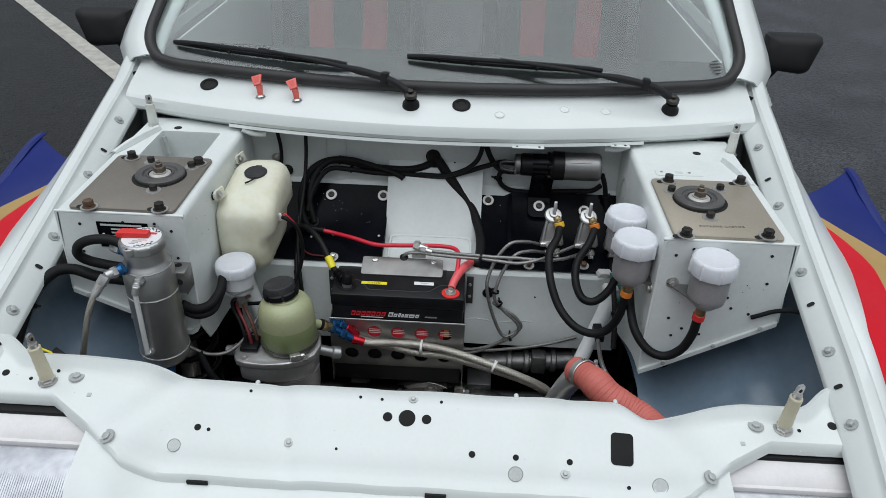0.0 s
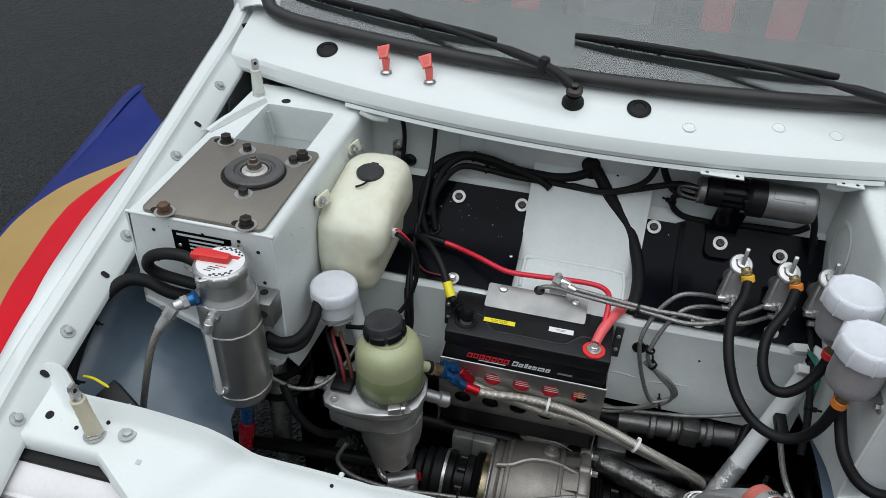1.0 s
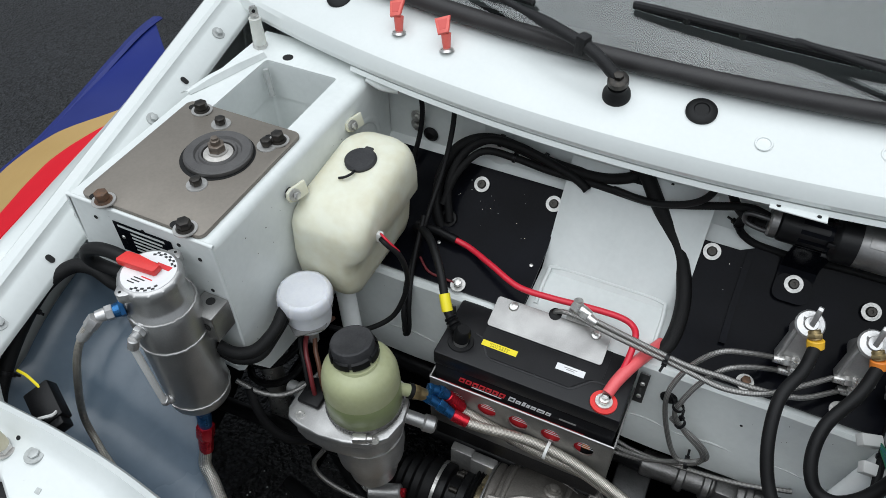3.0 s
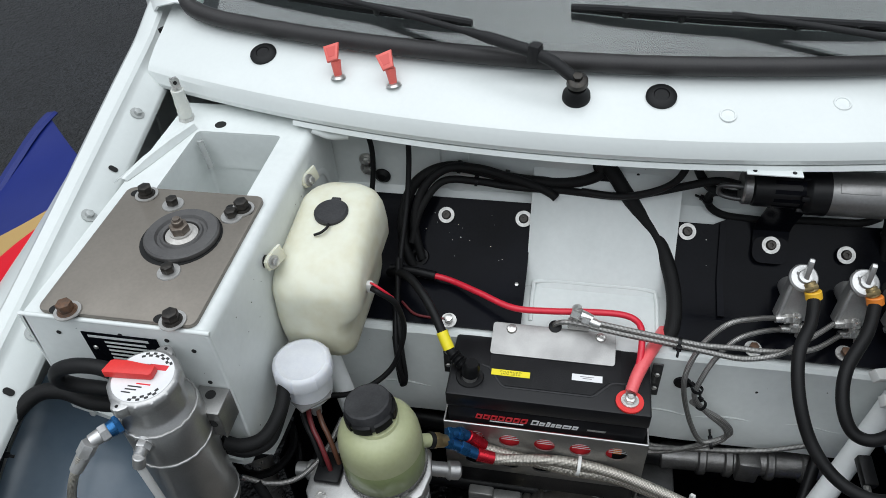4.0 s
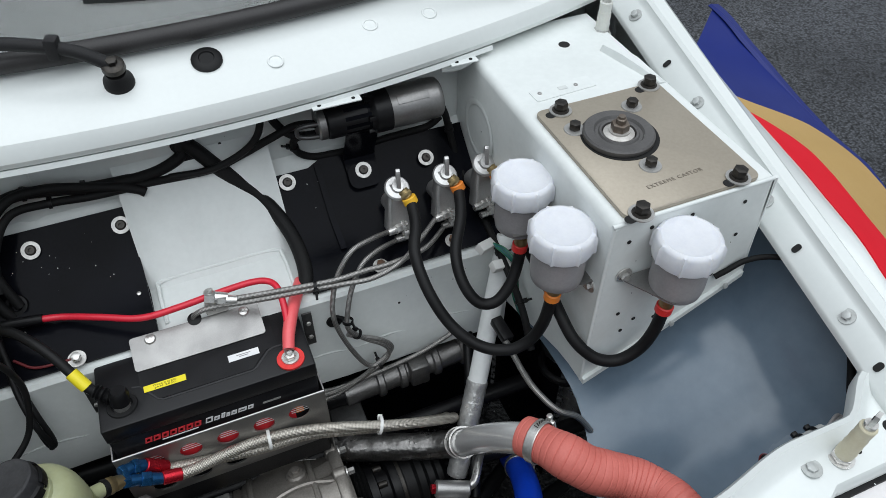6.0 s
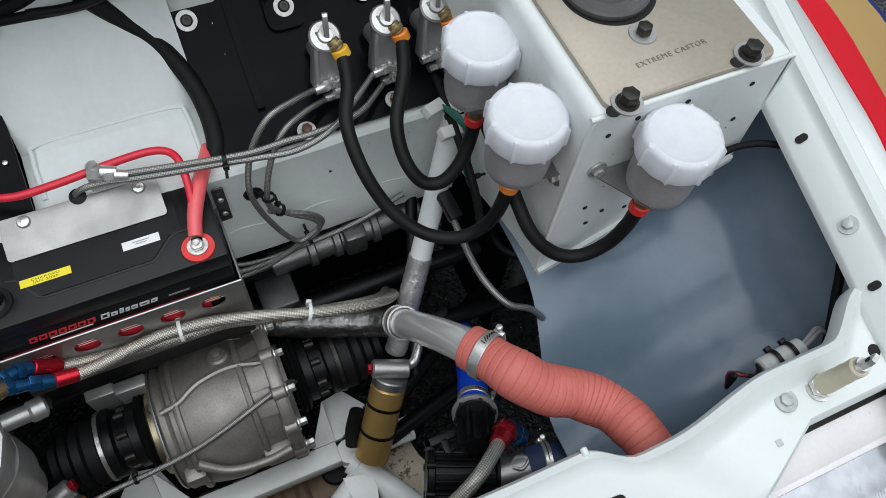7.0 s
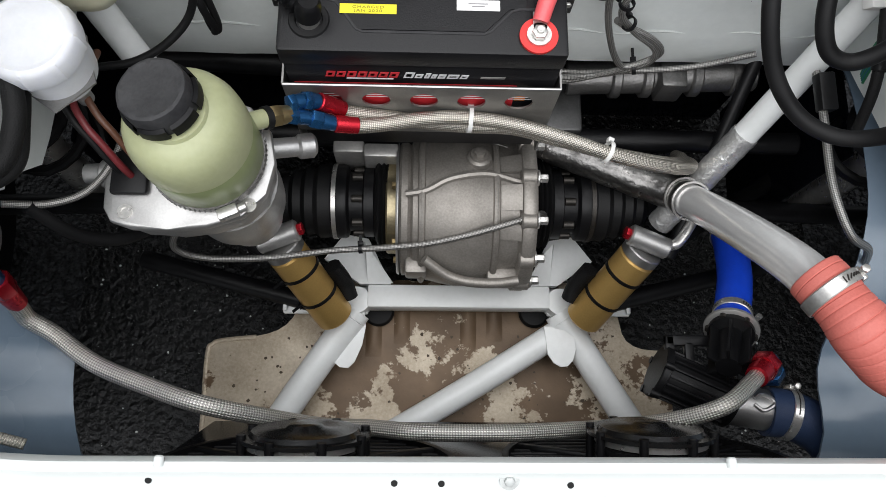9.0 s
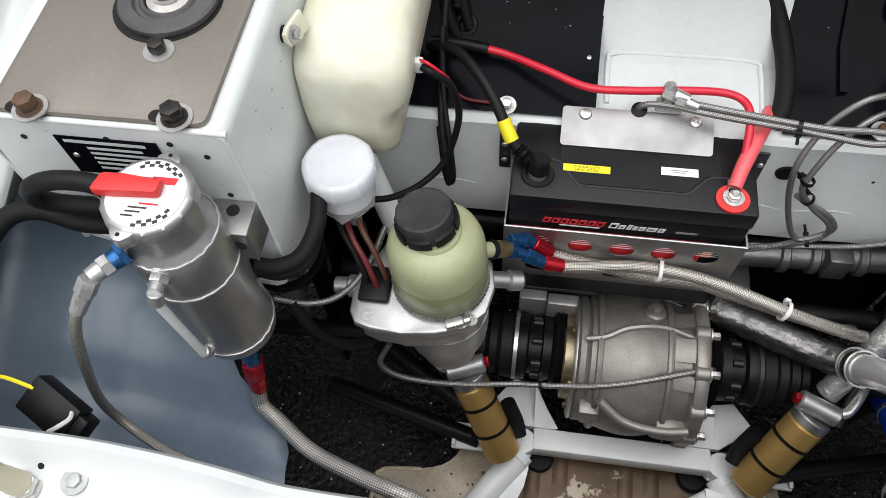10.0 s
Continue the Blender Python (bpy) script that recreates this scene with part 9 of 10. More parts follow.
# ---- catch tank ----
def build_catch_tank():
    t = thing("swirl_tank", (-0.421, 1.0385, 0.615), "spun aluminium header tank with pressure cap and red lever", "header tank")
    cx, cy, R = -0.421, 1.0385, 0.0388
    c = Matrix.Translation((cx, cy, 0))
    body = [(0, 0.624), (0.027, 0.624), (0.0345, 0.6262), (R - 0.0010, 0.632), (R, 0.640), (R, 0.660), (R, 0.760), (R, 0.8015), (R - 0.0022, 0.8075), (0.0345, 0.8125), (0.0318, 0.8155), (0.0308, 0.8195), (0.0308, 0.838), (0, 0.838)]
    part("body", lathe(bmesh.new(), body, c, 64), ALU, t)
    for z, r in ((0.6465, R), (0.7605, R), (0.8085, R - 0.002)):
        rr = [r + 0.0003 + 0.0004 * math.sin(k * 2.9) for k in range(48)]
        ring = [(cx + rr[k % 48] * math.cos(k * math.pi / 24), cy + rr[k % 48] * math.sin(k * math.pi / 24), z + 0.0003 * math.sin(k * 1.7)) for k in range(49)]
        part("weld_ring", tube(bmesh.new(), ring, 0.0013, 8, 1, smooth=False), ALU, t, "rough weld bead")
    tilt = c @ Matrix.Translation((0, 0, 0.838))
    bm = fluted(bmesh.new(), [(0, 0.0), (0.0315, 0.0), (0.0335, 0.002), (0.0342, 0.010), (0.0335, 0.0145), (0.0315, 0.0165), (0.0290, 0.0172), (0, 0.0172)], tilt, 14, 0.02, 112, 2)
    for a in (80, 255):
        prism(bm, [(0.026, -0.011), (0.034, -0.009), (0.0395, -0.0045), (0.0405, 0.0), (0.0395, 0.0045), (0.034, 0.009), (0.026, 0.011)], 0.0125, tilt @ Matrix.Rotation(radians(a), 4, "Z") @ Matrix.Translation((0, 0, 0.0035)), 0.0015)
    cap = part("pressure_cap", bm, ALU, t, "polished pressure cap with printed face")
    for a in (80, 255):
        part("ear_hole", lathe(bmesh.new(), [(0, 0), (0.0016, 0), (0.0016, 0.0004), (0, 0.0004)], tilt @ Matrix.Rotation(radians(a), 4, "Z") @ Matrix.Translation((0.0355, 0, 0.016)), 12), HOLE, cap)
    part("cap_face", lathe(bmesh.new(), [(0, 0.0172), (0.0290, 0.0172), (0.0290, 0.0176), (0, 0.0176)], tilt, 44), PAPER, cap, "white printed cap face")
    # chequered rim in two arcs
    for ring in range(2):
        for k in range(44):
            a = 360 / 44 * k
            if (k + ring) % 2 or not (35 < a < 120 or 265 < a < 335):
                continue
            bm = bmesh.new()
            r0 = 0.0228 + 0.0026 * ring
            box(bm, (r0, -0.0018, 0.0176), (r0 + 0.0026, 0.0018, 0.0178), 0, tilt @ Matrix.Rotation(radians(a), 4, "Z"))
            part("check", bm, INK, cap)
    for x, y, w in ((-0.002, -0.0095, 0.014), (-0.009, -0.013, 0.014), (-0.010, -0.0165, 0.011), (-0.012, -0.020, 0.009)):
        bm = bmesh.new()
        box(bm, (x, y, 0.0176), (x + w, y + 0.0014, 0.0178), 0, tilt)
        part("print_bar", bm, REDPRINT if y > -0.010 else INK, cap)
    bm = bmesh.new()
    prism(bm, [(0.000, 0.0085), (0.019, 0.0085), (0.020, 0.0145), (0.001, 0.0145)], 0.0002, tilt @ Matrix.Translation((0, 0, 0.0176)))
    part("red_mark", bm, REDPRINT, cap)
    bm = bmesh.new()
    prism(bm, [(-0.037, -0.0065), (-0.035, -0.0085), (-0.022, -0.0075), (0.010, -0.006), (0.012, -0.004), (0.012, 0.005), (0.009, 0.0065), (-0.018, 0.0060), (-0.024, 0.0080), (-0.031, 0.0075), (-0.034, 0.006)], 0.0085, tilt @ Matrix.Translation((0, 0.002, 0.0178)), 0.0015)
    part("lever", bm, REDPL, cap, "red vent lever")
    # mounting bracket to the tower
    bm = bmesh.new()
    box(bm, (-0.406, 1.052, 0.7815), (-0.372, 1.0840, 0.7835), 0.0008)
    box(bm, (-0.374, 1.052, 0.742), (-0.372, 1.0840, 0.7815), 0.0008)
    prism(bm, [(0, 0), (0.034, 0), (0.034, 0.036), (0.006, 0.036)], 0.002, Matrix(((1, 0, 0, -0.406), (0, 0, -1, 1.054), (0, 1, 0, 0.7455), (0, 0, 0, 1))))
    br = part("bracket", bm, ALUBR, t, "bare aluminium bracket")
    for q, d in (((-0.389, 1.074, 0.7836), (0, 0, 1)), ((-0.382, 1.0518, 0.766), (0, -1, 0))):
        part("bracket_hole", lathe(bmesh.new(), [(0, 0), (0.0055, 0), (0.0055, 0.0005), (0, 0.0005)], aim(q, d), 16), HOLE, br)
    # sight tube between two elbows
    up, lo = Vector((-0.4195, 0.9915, 0.800)), Vector((-0.4255, 0.9985, 0.664))
    part("sight_tube", rod(bmesh.new(), up + Vector((-0.003, -0.006, -0.010)), lo + Vector((-0.003, -0.006, 0.004)), 0.0040, n=14), NYLON, t, "clear nylon level tube")
    for q in (up, lo):
        inward = (Vector((cx, cy, q.z)) - q).normalized()
        bm = prism(bmesh.new(), hexagon(0.0078), 0.007, aim(q + inward * 0.003, inward), 0.0008)
        rod(bm, q + inward * 0.012, q - inward * 0.004, 0.0058, n=14, bev=0.001)
        k = -1 if q is up else 0.35
        rod(bm, q - inward * 0.003, q + Vector((-0.003, -0.006, 0.014 * k)), 0.0062, n=14, bev=0.001)
        part("elbow", bm, CAST, t)
        part("weld_boss", lathe(bmesh.new(), [(0, 0), (0.0105, 0), (0.0095, 0.004), (0, 0.004)], aim(q + inward * 0.0125, -inward), 20), ALU, t)
    # unions on the shoulder
    for a in (Vector((-0.4455, 1.008, 0.816)), Vector((-0.4585, 1.052, 0.820))):
        out = (a - Vector((cx, cy, a.z))).normalized()
        fitting(t, a - out * 0.003, a + out * 0.009, 0.0088, BLUEANO, "union", "blue anodised union")
        fitting(t, a + out * 0.009, a + out * 0.027, 0.0076, CAST, "union_nut", "pale alloy nut")
    ln = cable("tank_hose", [(-0.462, 0.985, 0.815), (-0.471, 0.973, 0.803), (-0.486, 0.962, 0.770), (-0.499, 0.951, 0.72), (-0.512, 0.941, 0.655), (-0.50, 0.932, 0.618), (-0.46, 0.915, 0.615), (-0.41, 0.90, 0.618), (-0.36, 0.885, 0.60)], 0.0044, BRAID, "thin steel-braided line from the header tank", "braided hose", 12)
    fitting(ln, (-0.461, 0.986, 0.817), (-0.476, 0.969, 0.793), 0.0072, CAST, "elbow_nut")
    cable("breather_hose", [(-0.452, 1.048, 0.830), (-0.475, 1.053, 0.838), (-0.505, 1.053, 0.838), (-0.528, 1.051, 0.829), (-0.536, 1.052, 0.812), (-0.527, 1.058, 0.796), (-0.50, 1.066, 0.783), (-0.46, 1.073, 0.772), (-0.42, 1.078, 0.76)], 0.0078, RUBBER, "black rubber breather hose curving into the wing", "hose", 14)
    cable("arch_loom", [(-0.48, 1.07, 0.752), (-0.52, 1.06, 0.764), (-0.555, 1.062, 0.774), (-0.582, 1.052, 0.774), (-0.600, 1.02, 0.760), (-0.604, 0.973, 0.732), (-0.600, 0.93, 0.703), (-0.585, 0.897, 0.682), (-0.55, 0.876, 0.662), (-0.50, 0.866, 0.65), (-0.45, 0.858, 0.63)], 0.0088, TAPE, "thick black wiring loom along the arch edge", "wiring", 14, ties=(0.45, 0.6))


build_catch_tank()
cable("tower_hose", [(-0.39, 1.062, 0.715), (-0.372, 1.068, 0.702), (-0.352, 1.082, 0.702), (-0.342, 1.11, 0.712), (-0.345, 1.14, 0.72), (-0.352, 1.18, 0.715), (-0.36, 1.24, 0.70)], 0.0078, TAPE, "black taped hose round the tower corner", "hose", 14)
cable("tower_hose", [(-0.39, 1.064, 0.700), (-0.37, 1.069, 0.688), (-0.35, 1.085, 0.688), (-0.345, 1.115, 0.698), (-0.35, 1.16, 0.70)], 0.0062, TAPE, "black taped hose round the tower corner", "hose", 14)
cable("lower_hose", [(-0.385, 1.08, 0.60), (-0.362, 1.068, 0.555), (-0.335, 1.075, 0.515), (-0.305, 1.11, 0.48), (-0.28, 1.16, 0.46)], 0.0062, RUBBER, "black rubber hose low in the bay", "hose", 12)
cable("bracket_line", [(-0.40, 1.078, 0.612), (-0.37, 1.085, 0.592), (-0.34, 1.10, 0.588), (-0.315, 1.13, 0.60), (-0.30, 1.17, 0.62)], 0.0034, BRAIDFINE, "thin braided line under the tower", "brake line", 10)


def build_sign_plate():
    p = thing("chassis_plate", (-0.48, 1.083, 0.83), "black chassis plate with pale printed bars, riveted to the tower", "plate")
    m = Matrix(((1, 0, 0, -0.513), (0, 0, -1, 1.0845), (0, 1, 0, 0.806), (0, 0, 0, 1)))
    part("plate", prism(bmesh.new(), [(0, 0), (0.082, 0), (0.082, 0.046), (0, 0.046)], 0.0008, m), BLACKPAINT, p)
    k = m @ Matrix.Translation((0, 0, 0.0008))
    bars(p, k, [(0.006, 0.039, 0.066, 0.0035)] + [(0.022, 0.032 - 0.0062 * j, 0.052 if j % 2 else 0.045, 0.0028) for j in range(5)], SEAM, 0.0002)
    for x, y in ((0.008, 0.023), (0.078, 0.023)):
        part("rivet", lathe(bmesh.new(), [(0, 0), (0.0028, 0), (0.0022, 0.001), (0, 0.0014)], k @ Matrix.Translation((x, y, 0)), 10), STEEL, p)


build_sign_plate()


# ---- relay and connectors in the arches ----
def build_arch_bits():
    r = thing("relay_plug", (-0.522, 0.918, 0.68), "black wiring connector with a yellow wire by the arch", "connector")
    bm = bmesh.new()
    box(bm, (-0.028, -0.016, -0.010), (0.022, 0.016, 0.010), 0.002, pose(-0.522, 0.918, 0.697, 20, 10, -28))
    box(bm, (0.018, -0.012, -0.012), (0.032, 0.012, 0.008), 0.002, pose(-0.522, 0.918, 0.697, 20, 10, -28))
    part("shell", bm, BLACKPL, r)
    bm = tube(bmesh.new(), [(-0.578, 0.935, 0.715), (-0.562, 0.934, 0.716), (-0.540, 0.930, 0.711)], 0.0018, 6)
    part("wire", bm, YELLOW, r)
    bm = tube(bmesh.new(), [(-0.517, 0.898, 0.705), (-0.507, 0.901, 0.712), (-0.501, 0.909, 0.710), (-0.504, 0.917, 0.705)], 0.002, 6)
    part("wire", bm, NYLON, r)
    w = thing("headlamp_plug", (0.49, 0.90, 0.66), "grey headlamp connector tied to the wiring", "connector")
    bm = bmesh.new()
    rod(bm, (0.503, 0.8845, 0.666), (0.552, 0.887, 0.672), 0.0108, n=18, bev=0.002)
    part("shell", bm, mat("pale_grey_plastic", (0.52, 0.53, 0.52), (0.45, 0.46, 0.45), 0.45, bump=0.05), w)
    for t in (0.35, 0.7):
        tie(w, Vector((0.503, 0.8845, 0.668)).lerp(Vector((0.552, 0.887, 0.674)), t), (0.97, 0.05, 0.12), 0.0110, BLACKPL, 0)
    for k, mt in enumerate((REDCABLE_DARK(), RUBBER, RUBBER, RUBBER)):
        bm = tube(bmesh.new(), [(0.503, 0.884 + 0.002 * k, 0.667), (0.494, 0.884 - 0.002 * k, 0.664 + 0.003 * k), (0.482, 0.887 + 0.002 * k, 0.668 - 0.003 * k), (0.474, 0.894 - 0.002 * k, 0.664 + 0.002 * k), (0.472, 0.885, 0.648)], 0.0021, 8)
        part("wire", bm, mt, w)
    for k in range(2):
        part("wire", tube(bmesh.new(), [(0.552, 0.886 + 0.003 * k, 0.675), (0.564, 0.890 + 0.004 * k, 0.679), (0.575, 0.893 + 0.004 * k, 0.677), (0.585, 0.889, 0.672)], 0.0022, 8), RESBODY, w)
    cable("arch_loom", [(0.575, 0.875, 0.665), (0.586, 0.889, 0.674), (0.604, 0.915, 0.690), (0.625, 0.945, 0.705), (0.638, 0.98, 0.715)], 0.0048, TAPE, "black taped loom along the wing", "wiring", 10)
    cable("arch_cable", [(0.605, 1.05, 0.765), (0.588, 1.068, 0.757), (0.568, 1.078, 0.748), (0.548, 1.080, 0.738), (0.535, 1.0825, 0.730)], 0.0036, TAPE, "black taped cable along the wing edge", "cable", 10)


build_arch_bits()


# ---- bonnet pins ----
def build_pin(x, y, z, lean, h, sleeve=None):
    p = thing("bonnet_pin", (x, y, z), "bonnet pin in an aged clear plastic sleeve", "bonnet pin", "bonnet pins")
    d = Vector(lean).normalized()
    m = aim((x, y, z), d)
    part("base_nut", prism(lathe(bmesh.new(), [(0, 0), (0.0132, 0), (0.0132, 0.0015), (0, 0.0015)], m, 26), hexagon(0.0105), 0.006, m @ Matrix.Translation((0, 0, 0.0015)), 0.0006), STEEL, p)
    part("sleeve", lathe(bmesh.new(), [(0, 0.006), (0.0090, 0.006), (0.0094, 0.016), (0.0088, 0.018), (0.0090, 0.028), (0.0084, 0.030), (0.0087, h * 0.5), (0.0082, h * 0.52), (0.0086, h * 0.72), (0.0075, h * 0.735), (0, h * 0.735)], m, 24), sleeve or PINSLEEVE, p, "cloudy plastic sleeve")
    bm = bmesh.new()
    lathe(bm, [(0, h * 0.73), (0.0062, h * 0.73), (0.0062, h * 0.8), (0, h * 0.8)], m, 18)
    prism(bm, [(-0.0055, 0), (0.0055, 0), (0.0058, h * 0.15), (0.004, h * 0.2), (-0.004, h * 0.2), (-0.0058, h * 0.15)], 0.004, m @ Matrix.Translation((0, 0.002, h * 0.79)) @ Matrix.Rotation(radians(90), 4, "X"))
    tip = part("tip", bm, STEEL, p)
    bm = lathe(bmesh.new(), [(0, -0.0026), (0.0026, -0.0026), (0.0026, 0.0026), (0, 0.0026)], m @ Matrix.Translation((0, 0, h * 0.89)) @ Matrix.Rotation(radians(90), 4, "X"), 12)
    part("pin_eye", bm, HOLE, tip)


build_pin(0.509, 0.845, 0.7195, (0.02, -0.05, 1), 0.082)
build_pin(-0.502, 0.852, 0.7285, (-0.08, 0.0, 1), 0.082)
build_pin(0.566, 1.428, 0.862, (0.05, 0.06, 1), 0.062, PINPALE)
build_pin(-0.553, 1.436, 0.866, (-0.02, 0.02, 1), 0.064, PINPALE)


# ---- scuttle furniture ----
def build_pull(x, dy, turn):
    q = scuttle_top(x, dy)
    p = thing("pull_handle", q, "salmon red plastic pull handle of a cut-off switch", "pull handle", "pull handles")
    m = Matrix.Translation(q) @ Matrix.Rotation(radians(-14), 4, "X") @ Matrix.Rotation(radians(-5 - 0.4 * turn), 4, "Y") @ Matrix.Rotation(radians(turn), 4, "Z")
    part("collar", lathe(bmesh.new(), [(0, 0), (0.010, 0), (0.0085, 0.003), (0.006, 0.004), (0, 0.004)], m, 20), STEEL, p)
    bm = bmesh.new()
    lathe(bm, [(0, 0.003), (0.0048, 0.003), (0.0066, 0.022), (0, 0.024)], m, 18)
    part("stem", bm, PINKPULL, p)
    bm = bmesh.new()
    k = m @ Matrix.Translation((-0.003, 0.003, 0.030)) @ Matrix.Scale(0.84, 4) @ Matrix.Rotation(radians(-12), 4, "Y") @ Matrix.Rotation(radians(48), 4, "X")
    prism(bm, [(-0.0085, -0.014), (0.0085, -0.014), (0.0125, 0.013), (-0.0125, 0.013)], 0.006, k, 0.0015)
    head = part("grip", bm, PINKPULL, p)
    # recess drawn as a flat inlay, its shade put into a darker salmon
    bm = bmesh.new()
    prism(bm, [(-0.005, -0.008), (0.005, -0.008), (0.0078, 0.008), (-0.0078, 0.008)], 0.0006, k @ Matrix.Translation((0, 0, 0.0058)))
    part("grip_recess", bm, SALMON_SHADE(), head)


def SALMON_SHADE():
    if "soft" not in MADE:
        MADE["soft"] = mat("shaded_salmon_plastic", (0.62, 0.10, 0.085), None, 0.55, bump=0)
    return MADE["soft"]


build_pull(-0.342, 0.034, 2)
build_pull(-0.268, 0.034, 12)


def build_wiper(px, tip0, tip1, arm_to):
    """An arm from its spindle to the blade, which lies on the glass between two points (x, q)."""
    w = thing("windscreen_wiper", (px, 1.43, 0.93), "black windscreen wiper resting on the glass", "wiper", "wipers")
    sp = scuttle_top(px, 0.043 if px < 0 else 0.030)
    part("spindle_boot", lathe(bmesh.new(), [(0, 0), (0.0165, 0), (0.016, 0.006), (0.012, 0.011), (0.011, 0.018), (0, 0.018)], aim(sp, (0, -0.33, 1)), 28), RUBBER, w)
    top = sp + Vector((0, -0.006, 0.022))
    part("arm_nut", prism(lathe(bmesh.new(), [(0, 0), (0.0125, 0), (0.012, 0.006), (0.009, 0.008), (0, 0.008)], aim(top, (0, -0.33, 1)), 24), hexagon(0.006), 0.005, aim(top + Vector((0, -0.002, 0.0078)), (0, -0.33, 1)), 0.0006), DARKBOLT, w)
    g1 = glass_at(*arm_to, 0.020)
    bm = bmesh.new()
    a = top + Vector((0, 0, 0.004))
    mid = a.lerp(g1, 0.16) + Vector((0, 0, 0.016))
    tube(bm, [a, mid, a.lerp(g1, 0.55) + Vector((0, 0, 0.012)), g1], lambda u: 0.0074 - 0.0034 * smooth01(0.34, 0.46, u), 10)
    part("arm", bm, MIRRORPL, w)
    bm = bmesh.new()
    box(bm, (-0.008, -0.012, -0.006), (0.008, 0.012, 0.008), 0.003, aim(mid, g1 - mid))
    part("hinge", bm, MIRRORPL, w)
    bm = bmesh.new()
    e0, e1 = Vector(tip0), Vector(tip1)
    line = [glass_at(*(e0.lerp(e1, k / 12)), 0.006) for k in range(13)]
    tube(bm, line, 0.0038, 8, 2)
    part("rubber_blade", bm, RUBBER, w)
    bm = bmesh.new()
    line = [glass_at(*(e0.lerp(e1, k / 12)), 0.009 + 0.010 * math.sin(math.pi * k / 12) ** 0.6) for k in range(13)]
    tube(bm, line, 0.0046, 8, 2)
    part("blade_frame", bm, MIRRORPL, w)
    for k in (2, 4, 8, 10):
        bm = bmesh.new()
        c = e0.lerp(e1, k / 12)
        rod(bm, glass_at(*c, 0.004), glass_at(*c, 0.018), 0.005, n=8)
        part("claw", bm, MIRRORPL, w)


build_wiper(-0.047, (-0.553, 0.048), (-0.18, 0.038), (-0.36, 0.047))
build_wiper(0.452, (-0.062, 0.066), (0.322, 0.040), (0.12, 0.056))


def build_mirror(s):
    m = thing("door_mirror", (s * 0.76, 1.75, 0.90), "black grained plastic door mirror", "door mirror", "door mirrors")
    k = pose(s * 0.758, 1.735, 0.972, -8, 0, -s * 12)
    shape = [(-0.054, 0.034), (-0.046, 0.039), (0.046, 0.044), (0.056, 0.040), (0.060, 0.030), (0.044, -0.030), (0.036, -0.038), (0.024, -0.041), (-0.040, -0.038), (-0.052, -0.030), (-0.056, -0.012)]
    if s < 0:
        shape = [(-x, z) for x, z in reversed(shape)]
    # a domed shell in slices from the glass side forward
    bm = bmesh.new()
    rings = [[bm.verts.new(k @ Vector((x * f, y, z * f + 0.003 * (1 - f)))) for x, z in shape] for y, f in ((0.040, 0.97), (0.036, 1.0), (0.005, 1.0), (-0.012, 0.96), (-0.024, 0.87), (-0.031, 0.72), (-0.034, 0.45))]
    n = len(shape)
    for a, b in zip(rings, rings[1:]):
        for i in range(n):
            bm.faces.new((a[i], a[(i + 1) % n], b[(i + 1) % n], b[i]))
    bm.faces.new(rings[0])
    bm.faces.new(rings[-1])
    part("housing", bm, MIRRORPL, m, "", 50)
    bm = bmesh.new()
    prism(bm, [(x * 0.86, z * 0.86) for x, z in shape], 0.0015, k @ Matrix.Translation((0, 0.0420, 0)) @ Matrix.Rotation(radians(90), 4, "X"))
    part("mirror_glass", bm, ALU, m, "mirror glass")
    bm = bmesh.new()
    tube(bm, [(s * 0.728, 1.745, 0.945), (s * 0.712, 1.75, 0.925), (s * 0.698, 1.76, 0.90)], lambda u: 0.020 + 0.008 * u, 14)
    part("foot", bm, MIRRORPL, m)


for side in (-1, 1):
    build_mirror(side)


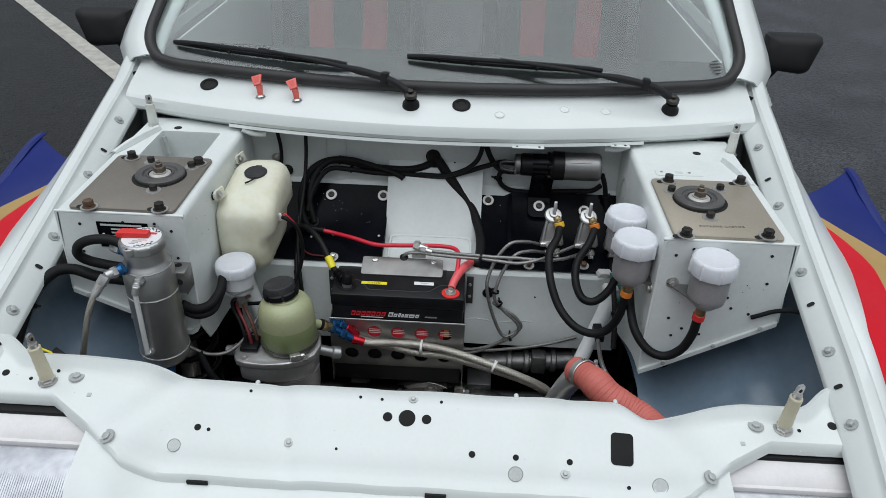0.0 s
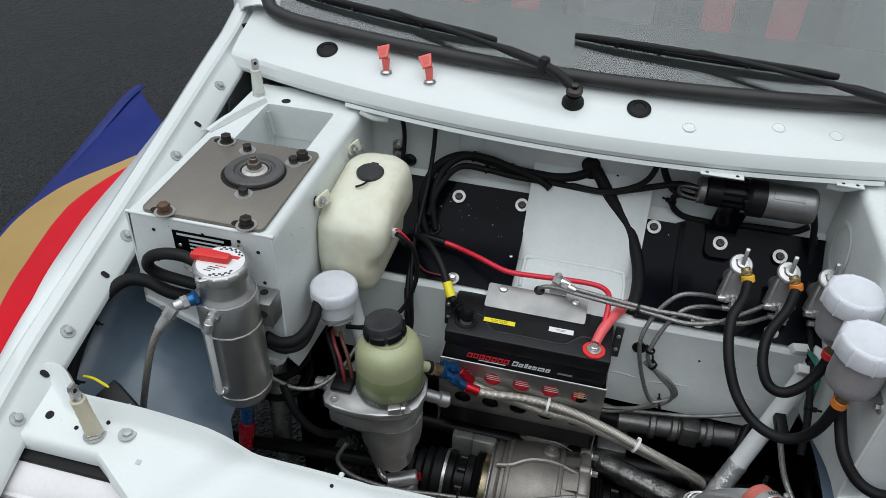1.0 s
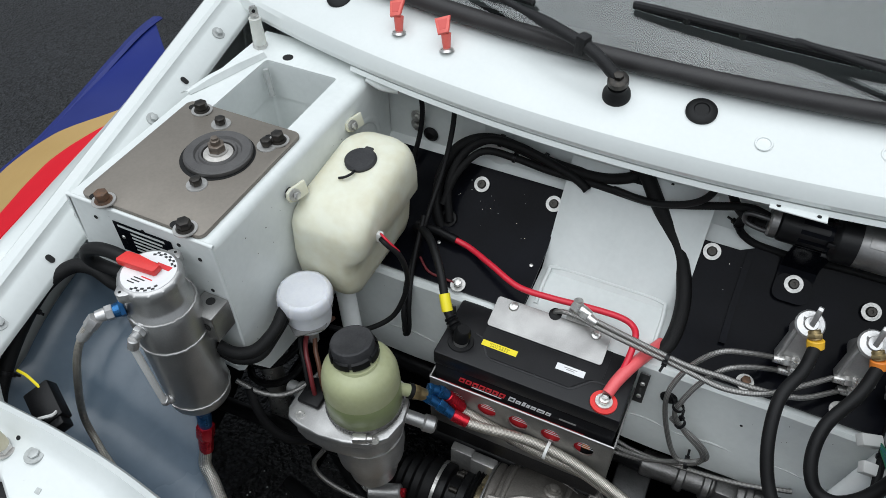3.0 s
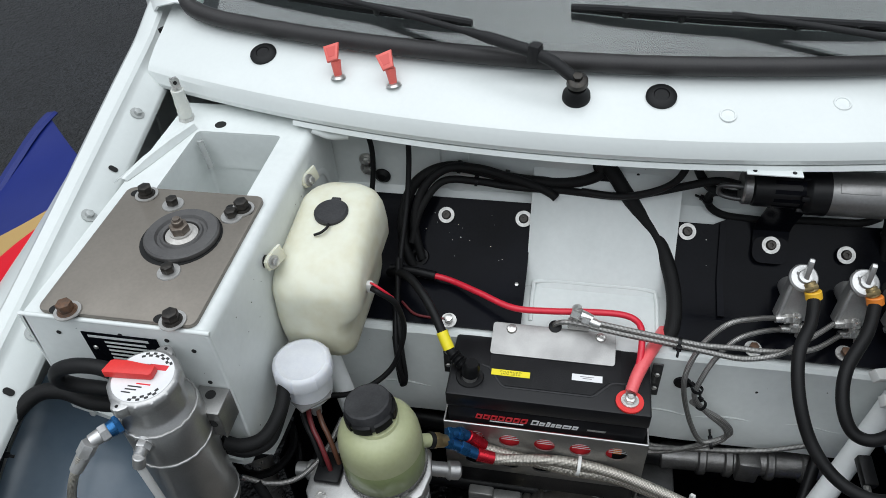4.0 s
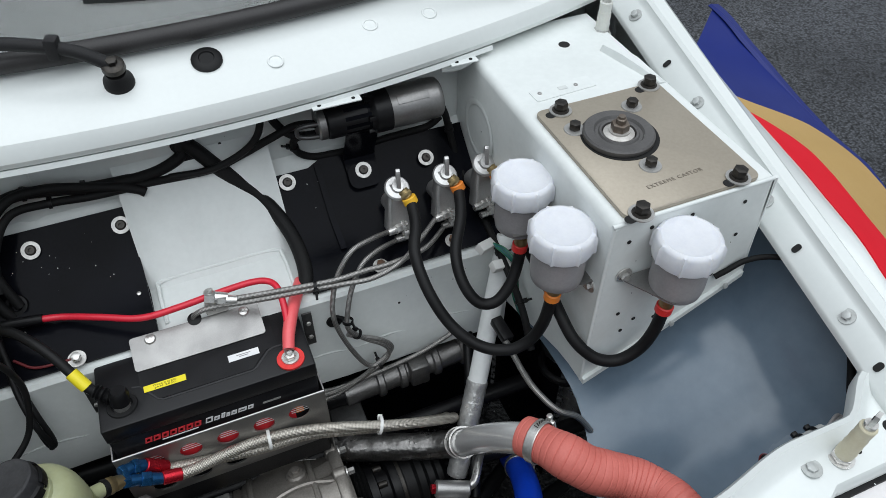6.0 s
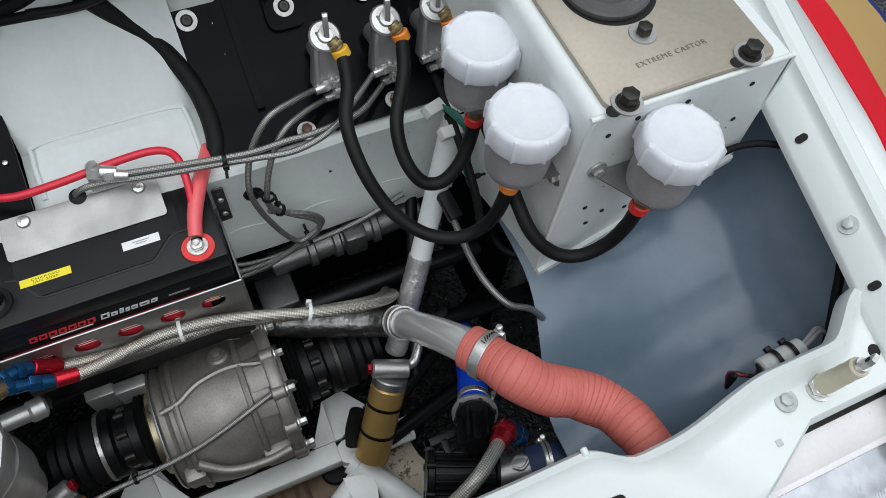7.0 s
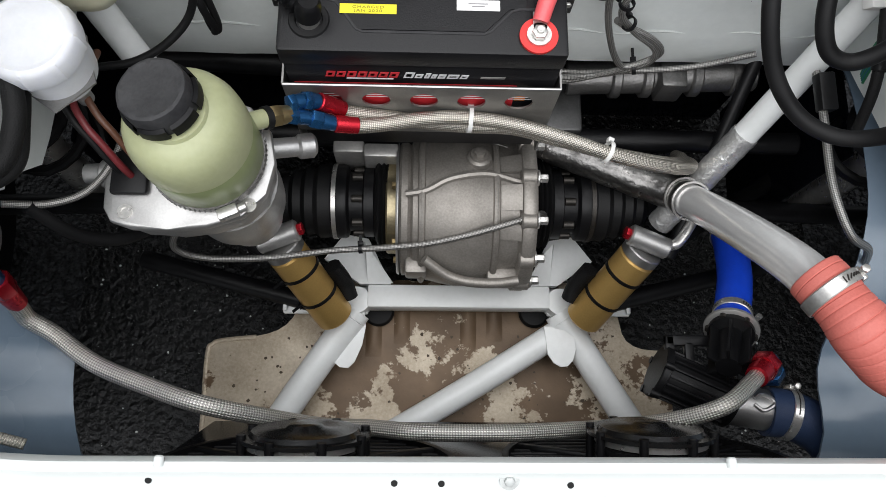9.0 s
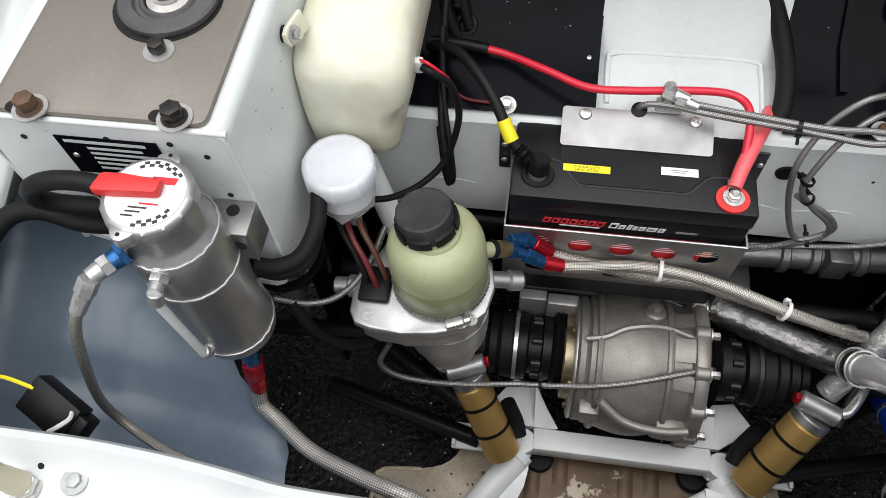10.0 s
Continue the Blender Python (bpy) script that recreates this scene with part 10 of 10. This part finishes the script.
# ---- cabin ----
def build_seat(x):
    st = thing("bucket_seat", (x, 2.35, 0.245), "black bucket seat with red harness straps", "seat", "bucket seats")
    bm = bmesh.new()
    box(bm, (x - 0.21, 2.05, 0.246), (x + 0.21, 2.50, 0.46), 0.05, None, 3)
    part("cushion", bm, SEATCLOTH, st)
    bm = bmesh.new()
    sheet(bm, [[(x - 0.24 * w, y - 0.08, z), (x - 0.19 * w, y, z), (x + 0.19 * w, y, z), (x + 0.24 * w, y - 0.08, z)] for y, z, w in ((2.42, 0.42, 1), (2.46, 0.65, 1), (2.52, 0.90, 1), (2.55, 1.05, 0.7), (2.57, 1.16, 0.55))], 0.05)
    part("backrest", bm, SEATCLOTH, st)
    for dx in (-0.085, 0.085):
        bm = bmesh.new()
        sheet(bm, [[(x + dx * k - 0.038, y, z), (x + dx * k + 0.038, y, z)] for y, z, k in ((2.30, 0.50, 0.6), (2.385, 0.62, 0.9), (2.43, 0.80, 1), (2.475, 0.96, 1), (2.56, 1.02, 1))], 0.004)
        part("harness_strap", bm, BELT, st, "red webbing strap")


build_seat(-0.33)
build_seat(0.33)


def build_cabin():
    c = thing("roll_cage", (0, 2.2, 0.3), "white steel roll cage inside the cabin", "roll cage")
    for s in (-1, 1):
        bm = tube(bmesh.new(), [(s * 0.645, 1.62, 0.25), (s * 0.640, 1.63, 0.85), (s * 0.575, 1.90, 1.10), (s * 0.485, 2.14, 1.28), (s * 0.47, 2.7, 1.29), (s * 0.55, 2.78, 0.8), (s * 0.56, 2.78, 0.25)], 0.017, 12)
        part("cage_tube", bm, WHITE_IN, c)
    bm = bmesh.new()
    rod(bm, (-0.48, 2.15, 1.28), (0.48, 2.15, 1.28), 0.02)
    part("cross_tube", bm, WHITE_IN, c)
    e = thing("engine_cover", (0, 2.72, 0.3), "pale grey engine cover behind the seats", "engine cover")
    bm = bmesh.new()
    box(bm, (-0.16, 2.60, 0.245), (0.16, 2.95, 1.05), 0.05, None, 3)
    part("cover", bm, RESBODY, e)


build_cabin()
